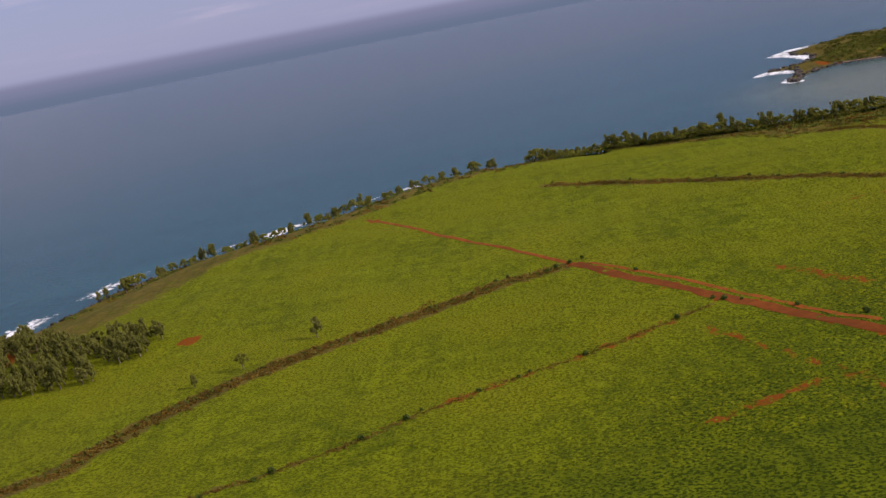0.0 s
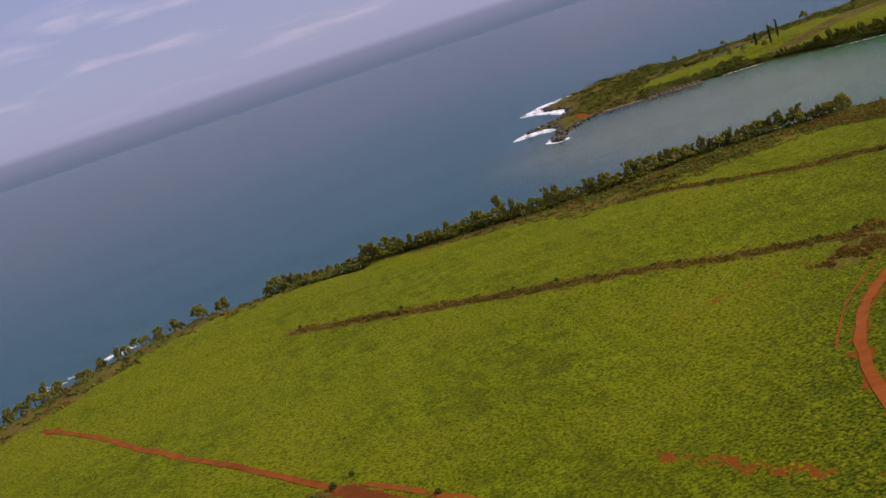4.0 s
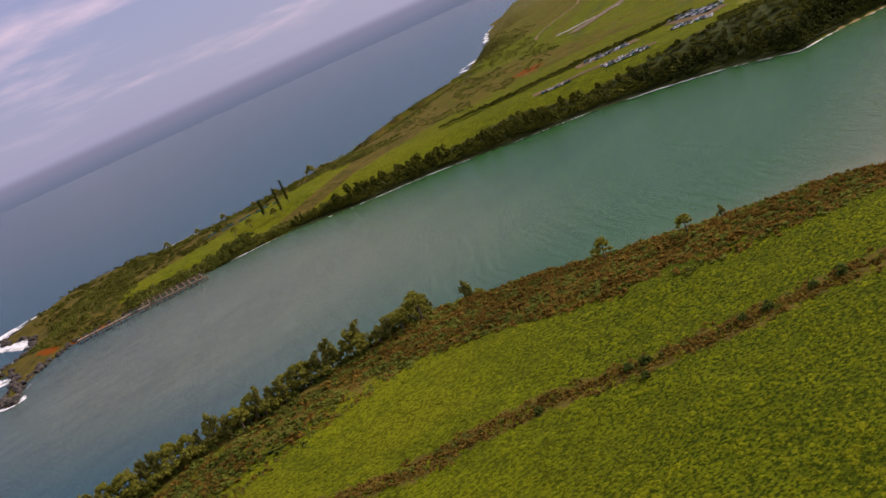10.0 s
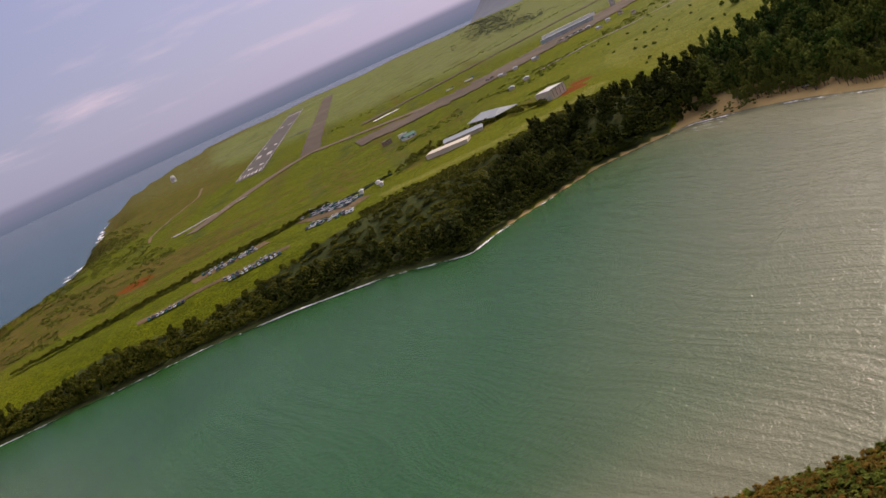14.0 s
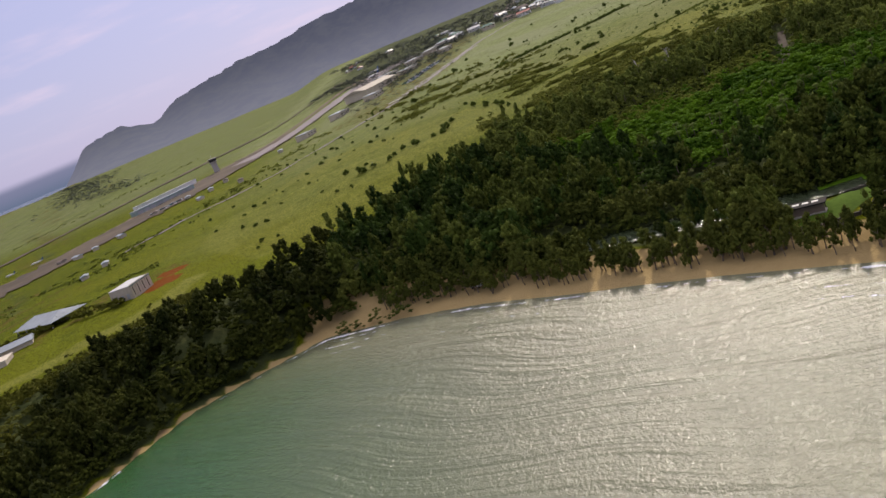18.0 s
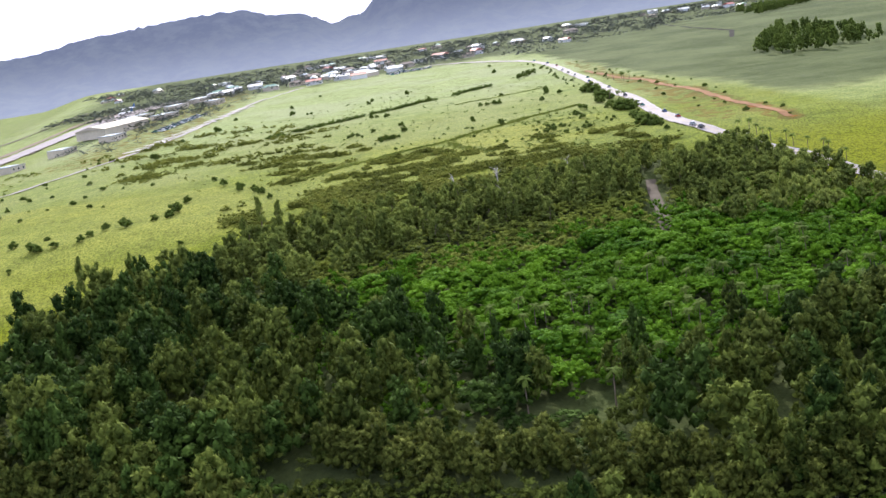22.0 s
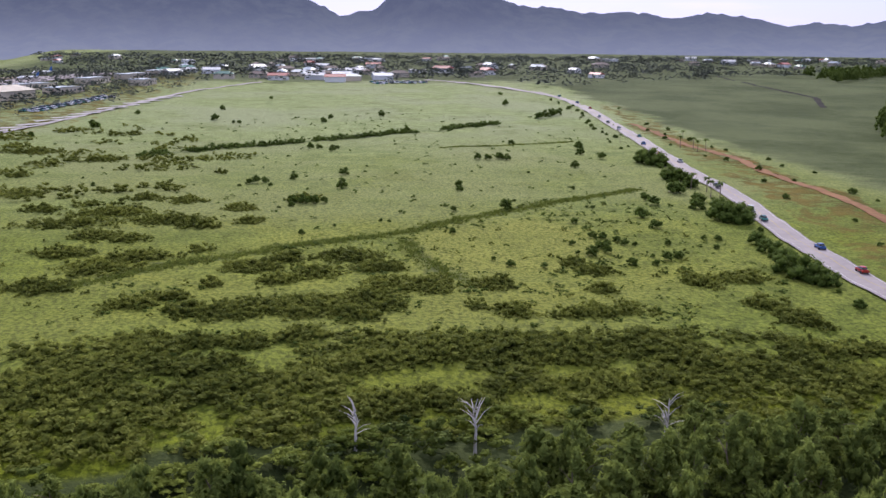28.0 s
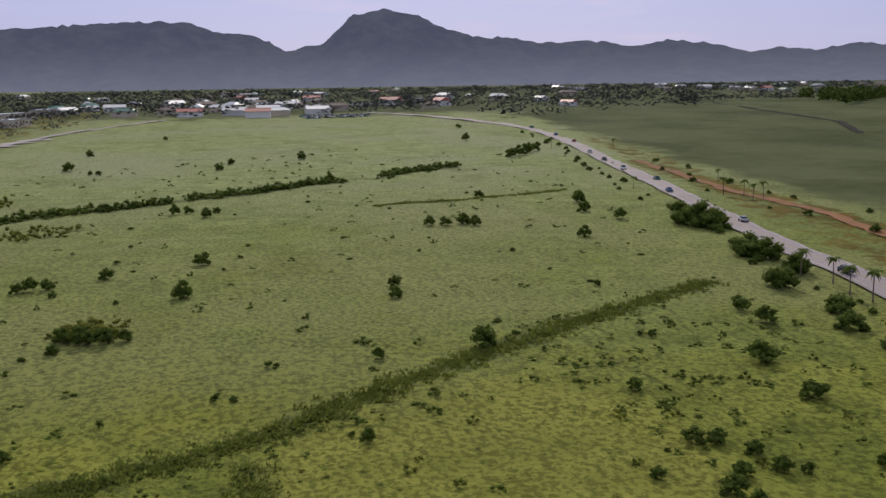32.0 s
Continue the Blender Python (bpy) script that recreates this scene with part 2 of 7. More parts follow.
def sea_material():
    m, n = material("sea_water")
    co = n.add("ShaderNodeNewGeometry").outputs["Position"]
    at = n.add("ShaderNodeVertexColor", layer_name="depth")
    sep = n.add("ShaderNodeSeparateColor", {0: at.outputs[0]})
    bay, silt = sep.outputs[0], sep.outputs[1]
    shelf = sep.outputs[2]
    streak = n.noise(n.add("ShaderNodeMapping", {0: co, 2: (0, 0, 0.5), 3: (0.004, 0.02, 1.0)}).outputs[0], 1.0, 4.0)
    deep = n.mix(streak, (0.034, 0.058, 0.076), (0.050, 0.084, 0.098))
    turq = n.mix(streak, (0.009, 0.066, 0.013), (0.024, 0.114, 0.026))
    murk = n.mix(streak, (0.148, 0.156, 0.094), (0.192, 0.198, 0.124))
    near = n.mix(streak, (0.008, 0.050, 0.076), (0.022, 0.088, 0.112))
    col = n.mix(shelf, deep, near)
    col = n.mix(bay, col, turq)
    col = n.mix(silt, col, murk)
    # lines of swell show as paler and darker water
    chop = n.noise(co, 2.0, 3.0, 0.6)
    ripple = n.noise(co, 0.62, 3.0, 0.6)
    turned = n.add("ShaderNodeMapping", {0: co, 2: (0, 0, -0.95)}).outputs[0]
    bend = n.add("ShaderNodeVectorMath", {0: turned, 1: n.add("ShaderNodeCombineXYZ", {1: n.math("MULTIPLY", n.noise(co, 0.006, 2.0), 60.0)}).outputs[0]}, operation="ADD").outputs[0]
    swell = n.noise(n.add("ShaderNodeMapping", {0: bend, 3: (0.012, 0.14, 1.0)}).outputs[0], 1.0, 3.0, 0.6)
    h = n.math("ADD", n.math("MULTIPLY", chop, 0.6), n.math("ADD", n.math("MULTIPLY", ripple, 1.2), n.math("MULTIPLY", swell, n.math("SUBTRACT", 4.2, n.math("MULTIPLY", n.step(n.add("ShaderNodeSeparateXYZ", {0: co}).outputs[1], 860 * K, 1020 * K), 3.1)))))
    line = n.step(swell, 0.35, 0.65)
    col = n.mix(n.math("MULTIPLY", line, 0.05), col, n.mix(silt, (0.05, 0.115, 0.075), (0.26, 0.24, 0.15)))
    # wind rows on the open water
    rows = n.noise(n.add("ShaderNodeMapping", {0: co, 2: (0, 0, 0.35), 3: (0.05, 0.13, 1.0)}).outputs[0], 1.0, 6.0, 0.7)
    col = n.mix(n.math("MULTIPLY", n.step(rows, 0.42, 0.62), n.math("MULTIPLY", shelf, n.math("SUBTRACT", 0.2, n.math("MULTIPLY", bay, 0.15)))), col, n.mix(bay, (0.004, 0.026, 0.045), (0.03, 0.07, 0.03)))
    cap = n.noise(co, 0.07, 2.0)
    crest = n.math("MULTIPLY", n.step(n.noise(co, 0.25, 4.0, 0.65), 0.73, 0.77), n.step(cap, 0.52, 0.62))
    col = n.mix(n.math("MULTIPLY", crest, n.math("SUBTRACT", 1.0, bay)), col, (0.7, 0.7, 0.7))
    b = finish(n, col, 0.2, h, 0.85, 0.33, spec=0.3)
    # the sheltered, silty bay shines more than the choppy open sea
    n.put(b, "Specular IOR Level", n.math("ADD", 0.07, n.math("MULTIPLY", bay, 0.23)))
    b.inputs["IOR"].default_value = 1.33
    return m


def foam_material():
    m, n = material("surf_foam")
    co = n.add("ShaderNodeNewGeometry").outputs["Position"]
    uv = n.add("ShaderNodeVertexColor", layer_name="edge")
    edge = n.add("ShaderNodeSeparateColor", {0: uv.outputs[0]}).outputs[0]
    f = n.math("ADD", n.math("MULTIPLY", n.noise(co, 0.22, 6.0, 0.75), 0.9), n.math("MULTIPLY", n.noise(co, 0.06, 3.0), 0.5))
    f = n.step(n.math("ADD", f, n.math("SUBTRACT", edge, 1.0)), 0.53, 0.72)
    d = n.add("ShaderNodeBsdfPrincipled", {"Base Color": (0.82, 0.83, 0.85), "Roughness": 0.8})
    t = n.add("ShaderNodeBsdfTransparent")
    n.add("ShaderNodeOutputMaterial", {0: n.add("ShaderNodeMixShader", {0: f, 1: t.outputs[0], 2: d.outputs[0]})})
    return m


def mountain_material():
    m, n = material("hazy_mountain")
    co = n.add("ShaderNodeNewGeometry").outputs["Position"]
    f = n.noise(co, 0.02, 6.0, 0.65)
    z = n.add("ShaderNodeSeparateXYZ", {0: co}).outputs[2]
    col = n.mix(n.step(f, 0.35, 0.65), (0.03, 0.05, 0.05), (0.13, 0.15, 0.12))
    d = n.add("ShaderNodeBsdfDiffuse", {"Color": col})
    # distance haze is put in as a bluish glow, paler towards the foot
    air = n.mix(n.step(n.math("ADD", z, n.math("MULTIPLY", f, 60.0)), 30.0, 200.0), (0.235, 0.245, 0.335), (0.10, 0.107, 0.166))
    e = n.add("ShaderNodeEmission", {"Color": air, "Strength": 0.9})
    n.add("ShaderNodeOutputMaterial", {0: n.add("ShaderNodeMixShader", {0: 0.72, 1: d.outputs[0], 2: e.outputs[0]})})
    return m


def still_water():
    m, n = material("still_pond_water")
    co = n.add("ShaderNodeNewGeometry").outputs["Position"]
    b = finish(n, n.mix(n.noise(co, 0.05), (0.03, 0.045, 0.02), (0.055, 0.07, 0.035)), 0.2, n.noise(co, 1.2, 4.0, 0.65), 0.9, 0.3, spec=0.5)
    b.inputs["IOR"].default_value = 1.33
    return m


MAT = {
    "pond": still_water(),
    "ground": ground_material(), "sea": sea_material(), "foam": foam_material(), "mountain": mountain_material(),
    "ironwood": leafy("ironwood_needles", (0.054, 0.076, 0.015), (0.240, 0.280, 0.060), 0.32),
    "coastiron": leafy("coast_ironwood_needles", (0.095, 0.105, 0.022), (0.275, 0.265, 0.065), 0.4),
    "bankiron": leafy("bank_ironwood_needles", (0.013, 0.020, 0.003), (0.068, 0.076, 0.013), 0.05),
    "bankscrub": leafy("bank_scrub_olive_leaves", (0.038, 0.046, 0.006), (0.140, 0.142, 0.020), 0.2),
    "shoreiron": leafy("shore_ironwood_needles", (0.024, 0.037, 0.006), (0.168, 0.184, 0.036), 0.18),
    "bankleaf": leafy("bank_scrub_leaves", (0.014, 0.022, 0.003), (0.078, 0.088, 0.013), 0.05),
    "valleyiron": leafy("valley_ironwood_needles", (0.021, 0.035, 0.006), (0.142, 0.170, 0.030), 0.15),
    "coastleaf": leafy("coastal_scrub_leaves", (0.13, 0.14, 0.022), (0.32, 0.31, 0.055), 0.5),
    "canopy": leafy("broadleaf_canopy", (0.026, 0.075, 0.004), (0.122, 0.230, 0.012), 0.22),
    "darkleaf": leafy("dark_forest_leaves", (0.012, 0.026, 0.005), (0.060, 0.098, 0.016), 0.06),
    # distance haze put into the leaf colour: paler and greyer
    "towntree": leafy("hazy_town_tree_leaves", (0.085, 0.098, 0.085), (0.140, 0.155, 0.122), 0.2),
    "olive": leafy("olive_scrub_leaves", (0.070, 0.095, 0.014), (0.230, 0.262, 0.045), 0.35),
    "meadowscrub": leafy("meadow_scrub_leaves", (0.062, 0.078, 0.013), (0.225, 0.240, 0.044), 0.35),
    "rust": leafy("dry_brush", (0.100, 0.066, 0.012), (0.285, 0.175, 0.032), 0.35),
    "fieldbush": leafy("dark_bush_leaves", (0.044, 0.070, 0.012), (0.140, 0.185, 0.036), 0.3),
    "frond": leafy("palm_fronds", (0.035, 0.062, 0.010), (0.13, 0.17, 0.032), 0.25),
    "meadowtuft": clump_material("meadow_clumps", True),
    "tuft": clump_material("pasture_clumps", False),
    "bark": plain("grey_bark", (0.16, 0.12, 0.085), 0.9, 3.0, 0.4),
    "deadwood": plain("bleached_dead_wood", (0.42, 0.38, 0.34), 0.9, 3.0, 0.3),
    "reddirt": plain("red_dirt_track", (0.180, 0.048, 0.007), 0.95, 0.35, 0.35, spec=0.1, bump=0.6),
    "asphalt": plain("worn_grey_asphalt", (0.22, 0.185, 0.18), 0.85, 0.5, 0.18),
    "darkasphalt": plain("runway_asphalt", (0.075, 0.066, 0.060), 0.9, 0.12, 0.3),
    "concrete": plain("pale_concrete_apron", (0.36, 0.33, 0.30), 0.9, 0.1, 0.25),
    "paint": plain("white_marking_paint", (0.75, 0.74, 0.72), 0.7, 0.6, 0.15),
    "ditch": plain("red_brown_ditch_earth", (0.17, 0.085, 0.038), 0.95, 0.4, 0.4, spec=0.1),
    "darkearth": plain("dark_damp_earth", (0.030, 0.027, 0.020), 0.95, 0.4, 0.4, spec=0.05),
    "lane": plain("brown_dirt_lane", (0.115, 0.092, 0.072), 0.95, 0.4, 0.3, spec=0.1),
    "fadedpaint": plain("faded_runway_paint", (0.42, 0.40, 0.37), 0.8, 0.3, 0.35),
    "brownasphalt": plain("brown_disused_asphalt", (0.092, 0.066, 0.042), 0.95, 0.12, 0.35),
    "sand": plain("beach_sand", (0.46, 0.34, 0.19), 0.95, 0.6, 0.25, spec=0.1),
    "lotdirt": plain("brown_lot_dirt", (0.15, 0.105, 0.055), 0.95, 0.5, 0.35, spec=0.1),
    "rock": plain("dark_lava_rock", (0.06, 0.05, 0.042), 0.85, 0.8, 0.5, bump=0.8),
    "timber": plain("weathered_pier_concrete", (0.215, 0.148, 0.095), 0.9, 0.9, 0.35),
    "whitewall": plain("white_painted_wall", (0.72, 0.70, 0.66), 0.7, 0.8, 0.12),
    "cream": plain("cream_stucco", (0.55, 0.47, 0.36), 0.8, 0.8, 0.15),
    "greyroof": plain("grey_metal_roof", (0.33, 0.36, 0.38), 0.5, 0.5, 0.2),
    "whiteroof": plain("white_flat_roof", (0.62, 0.60, 0.57), 0.6, 0.4, 0.12),
    "fieldgrass": leafy("tall_dark_grass", (0.070, 0.095, 0.014), (0.17, 0.195, 0.04), 0.35),
    "redroof": plain("red_metal_roof", (0.34, 0.12, 0.09), 0.6, 0.5, 0.2),
    "greenroof": plain("green_metal_roof", (0.05, 0.16, 0.12), 0.5, 0.5, 0.2),
    "brownroof": plain("brown_shingle_roof", (0.16, 0.12, 0.10), 0.8, 0.8, 0.25),
    "darkroof": plain("dark_tarred_roof", (0.045, 0.040, 0.036), 0.9, 0.8, 0.3, spec=0.1),
    "glass": plain("dark_window_glass", (0.02, 0.025, 0.03), 0.1, 1.0, 0.2, spec=0.6, bump=0.0),
    "steel": plain("grey_steel", (0.40, 0.40, 0.41), 0.5, 1.0, 0.15, metal=0.3),
    "lawn": plain("mown_lawn", (0.060, 0.105, 0.012), 0.95, 0.8, 0.3, spec=0.05),
    "shadecloth": plain("dark_green_shade_cloth", (0.022, 0.035, 0.016), 0.9, 1.0, 0.3, spec=0.1),
    "rubber": plain("black_rubber", (0.02, 0.02, 0.02), 0.8, 2.0, 0.2),
}
for i, c in enumerate([(0.75, 0.75, 0.75), (0.08, 0.08, 0.09), (0.42, 0.43, 0.45), (0.35, 0.03, 0.02), (0.04, 0.10, 0.25), (0.04, 0.18, 0.16)]):
    MAT["car%d" % i] = plain("car_paint", c, 0.25, 1.0, 0.08, spec=0.5, bump=0.0)

# ---- the lie of the land ----
COAST = np.array([
    (-4200, -2600), (-1500, -500), (-620, 330), (-430, 545), (-343, 657), (-299, 768), (-266, 814), (-187, 866), (-151, 898), (-86, 967),
    (-10, 1010), (70, 1000), (150, 970), (230, 935), (300, 905), (400, 895), (500, 868), (535, 800), (560, 745), (597, 690),
    (612, 640), (640, 590), (690, 530), (760, 480), (830, 490), (889, 544), (931, 586), (971, 633), (1005, 671), (1026, 703),
    (1043, 742), (1025, 774), (1007, 801), (978, 817), (925, 847), (896, 855), (906, 919), (895, 986), (873, 1047), (837, 1099),
], float)
COAST_SOUTH = np.array([
    (796, 1168), (735, 1233), (702, 1285), (640, 1312), (560, 1345), (500, 1347), (470, 1327), (440, 1302), (411, 1247), (404, 1262),
    (420, 1300), (443, 1340), (448, 1378), (418, 1390), (428, 1402), (455, 1415), (490, 1432), (504, 1460), (520, 1505), (502, 1548),
    (512, 1580), (540, 1600), (583, 1630), (615, 1640), (690, 1620), (800, 1560), (950, 1515), (1090, 1556), (1215, 1575), (1360, 1640), (1441, 1700),
    (1500, 1790), (1660, 1850), (1867, 2055), (2040, 2210), (2330, 2430), (2660, 2610), (3290, 2800), (3640, 2640), (3760, 2420), (4150, 2120), (5600, 2100),
    (9000, 2100), (9000, -9000), (-9000, -9000), (-9000, -2600),
], float)
SHORE = np.concatenate([COAST, COAST_SOUTH])


def ramp(v, lo, hi):
    u = np.clip((v - lo) / (hi - lo), 0, 1)
    return u * u * (3 - 2 * u)


def to_line(x, y, pts, closed=False):
    """Distance from places to a line of points."""
    best = np.full(np.shape(x), 1e9)
    pts = np.asarray(pts, float)
    ends = np.roll(pts, -1, 0) if closed else pts[1:]
    for (ax, ay), (bx, by) in zip(pts[:len(ends)], ends):
        dx, dy = bx - ax, by - ay
        u = np.clip(((x - ax) * dx + (y - ay) * dy) / (dx * dx + dy * dy + 1e-9), 0, 1)
        best = np.minimum(best, np.hypot(x - ax - u * dx, y - ay - u * dy))
    return best


def inside(x, y, pts):
    hit = np.zeros(np.shape(x), bool)
    pts = np.asarray(pts, float)
    for (ax, ay), (bx, by) in zip(pts, np.roll(pts, -1, 0)):
        if ay != by:
            hit ^= ((ay > y) != (by > y)) & (x < (bx - ax) * (y - ay) / (by - ay) + ax)
    return hit


def shore_distance(x, y):
    """Metres inland of the waterline; negative out at sea."""
    d = to_line(x, y, SHORE, True)
    return np.where(inside(x, y, SHORE), d, -d)


def waves(x, y, s, seed):
    k = 2 * math.pi / s
    a = np.sin(k * (x * 0.8 + y * 0.6) + seed) * np.sin(k * (y * 0.9 - x * 0.44) + 2.1 * seed)
    return a + 0.5 * np.sin(k * 2.3 * (x * 0.3 - y * 0.95) + seed * 3.3) * np.sin(k * 1.9 * x + seed)


RIVER = [(1022, 630), (1004, 604), (987, 573), (966, 541), (960, 515), (957, 490), (940, 455), (880, 400)]


def plateau(x, y):
    north = 19.0 + 1.2 * waves(x, y, 420, 1.0)
    valley = np.interp(x, [880, 1000, 1060, 1158, 1223, 1300, 1450, 1600, 1800, 2200, 3500], [5, 6.5, 11, 18, 28, 37, 40, 42, 46, 60, 75])
    field = np.interp(x, [400, 700, 900, 1000, 1200, 1600, 2800], [6, 11, 17, 20, 25, 33, 45])
    south = valley + (field - valley) * ramp(y - 0.12 * (x - 1000), 640, 820)
    return north + (south - north) * ramp(x + 0.55 * (y - 500), 700, 900)


def height(x, y):
    x, y = np.asarray(x, float), np.asarray(y, float)
    d = shore_distance(x, y)
    wide = np.where(x < 120, 95.0, 42.0)
    wide = np.where((x > 690) & (y > 820), 110.0, wide)
    wide = np.where((x > 700) & (y <= 820), 46.0, wide)
    wide = np.where((x > 900) & (y > 1480), 60.0, wide)
    top = plateau(x, y) + 0.35 * waves(x, y, 60, 2.0) + 0.15 * waves(x, y, 23, 4.0)
    up = 0.9 + (top - 0.9) * ramp(d, 4, wide)
    up = up - np.clip(up - 3.4, 0, 9) * (1 - ramp(to_line(x, y, RIVER), 8, 15))
    return np.where(d > 0, np.where(d < 4, d * 0.3 - 0.3, up), np.maximum(-6.0, d * 0.12 - 0.3))


def z_at(x, y):
    return float(height(np.array([x]), np.array([y]))[0])


def mesh(name, verts, faces, mat, smooth=True):
    me = bpy.data.meshes.new(name)
    me.from_pydata((K * np.asarray(verts, float)).tolist(), [], faces if isinstance(faces, list) else faces.tolist())
    me.materials.append(mat)
    if smooth:
        me.polygons.foreach_set("use_smooth", [True] * len(me.polygons))
    me.update()
    return me


def graded(lo, hi, a, b, fine, grow=1.16):
    """Grid lines, close together between a and b and wider apart beyond."""
    core = list(np.arange(a, b + fine, fine))
    s, v = fine, core[-1]
    while v < hi:
        s *= grow
        v += s
        core.append(min(v, hi))
    s, v = fine, core[0]
    while v > lo:
        s *= grow
        v -= s
        core.insert(0, max(v, lo))
    return np.array(core)


def sheet(xs, ys):
    gx, gy = np.meshgrid(xs, ys)
    nx, ny = len(xs), len(ys)
    i = (np.arange(ny - 1)[:, None] * nx + np.arange(nx - 1)[None]).ravel()
    return gx.ravel(), gy.ravel(), np.stack([i, i + 1, i + nx + 1, i + nx], 1)


def paint(me, layer, values):
    at = me.color_attributes.new(layer, "FLOAT_COLOR", "POINT")
    at.data.foreach_set("color", np.asarray(values, np.float32).ravel())


# lines of the plan: hedgerows, tracks, the highway
TRACK = [(-92, 782), (-62, 738), (-18, 658), (18, 598), (46, 549), (72, 500), (98, 459), (125, 408), (145, 376), (190, 320), (260, 240)]
TRACK_TWIN = [(54, 546), (82, 502), (104, 466), (131, 411), (150, 384)]
TRACK_BEND = [(345, 575), (328, 572), (304, 561), (282, 547), (258, 530), (238, 512), (220, 490), (205, 462), (185, 415), (155, 372)]
TRACK_RUT = [(318, 578), (284, 560), (262, 543), (236, 520), (214, 494)]
HEDGES = [
    [(-225, 350), (-186, 372), (-165, 410), (-138, 442), (-104, 468), (-68, 488), (-36, 508), (5, 536), (41, 548)],
    [(57, 790), (112, 745), (162, 704), (202, 671), (236, 643), (266, 617), (297, 594), (330, 584), (380, 560)],
    [(279, 803), (304, 787), (330, 762), (365, 728), (403, 706), (424, 681), (452, 660), (476, 640), (520, 600)],
]
OLD_LINE = [(-190, 628), (-129, 634), (-80, 639), (-25, 635)]
LOW_HEDGE = [(-150, 312), (-118, 329), (-93, 338), (-61, 356), (-44, 369), (-14, 386), (3, 394), (33, 406), (78, 430), (96, 440)]
RED_LINES = [
    [(-30, 378), (3, 394), (33, 406), (78, 430)], [(86, 416), (100, 382), (113, 357), (127, 330), (140, 300)], [(62, 318), (92, 331), (110, 338)],
    [(138, 482), (148, 461), (163, 437), (174, 421)], [(181, 577), (215, 579), (242, 585), (272, 587)],
]
BERM = [(1366, 596), (1374, 583), (1389, 567), (1397, 550), (1405, 534), (1410, 522), (1416, 510), (1422, 499), (1428, 489), (1436, 478), (1446, 465), (1456, 452), (1466, 436), (1476, 420), (1488, 402), (1500, 380)]
BERM_ARM = [(1414, 497), (1394, 498), (1378, 496), (1364, 493), (1352, 488)]
FIELD_HEDGE = [(1640, 600), (1652, 576), (1672, 556), (1678, 535), (1690, 515), (1706, 496), (1722, 466), (1740, 446), (1750, 418), (1772, 398), (1796, 364)]
DITCH = [(1290, 338), (1324, 331), (1376, 325), (1476, 302), (1538, 297), (1600, 282), (1660, 283), (1727, 273), (1790, 266)]
HIGHWAY = [(1020, 330), (1130, 362), (1200, 372), (1247, 381), (1285, 384), (1323, 383), (1400, 368), (1482, 345), (1547, 334), (1682, 303), (1855, 268), (1915, 258), (1992, 250), (2060, 255), (2148, 280), (2260, 330)]


def build_ground():
    xs, ys = graded(-6000, 6900, -340, 1700, 6.3), graded(-6000, 6000, 200, 1660, 6.3)
    x, y, f = sheet(xs, ys)
    z = height(x, y)
    f = f[((np.hypot(x - 600, y - 600) < 5900) | (z > 1.0))[f].all(1)]
    me = mesh("ground", np.stack([x, y, z], 1), f, MAT["ground"])
    d = shore_distance(x, y)
    brush, soil, sand, pale, rough, lush, straw = cover(x, y, d)
    paint(me, "cover", np.stack([brush, soil, sand, pale], 1))
    paint(me, "growth", np.stack([rough, lush, straw, 0 * x + 1], 1))
    tagged(new("ground", me), "green pasture and scrub land with red soil", "ground", kind="structure")


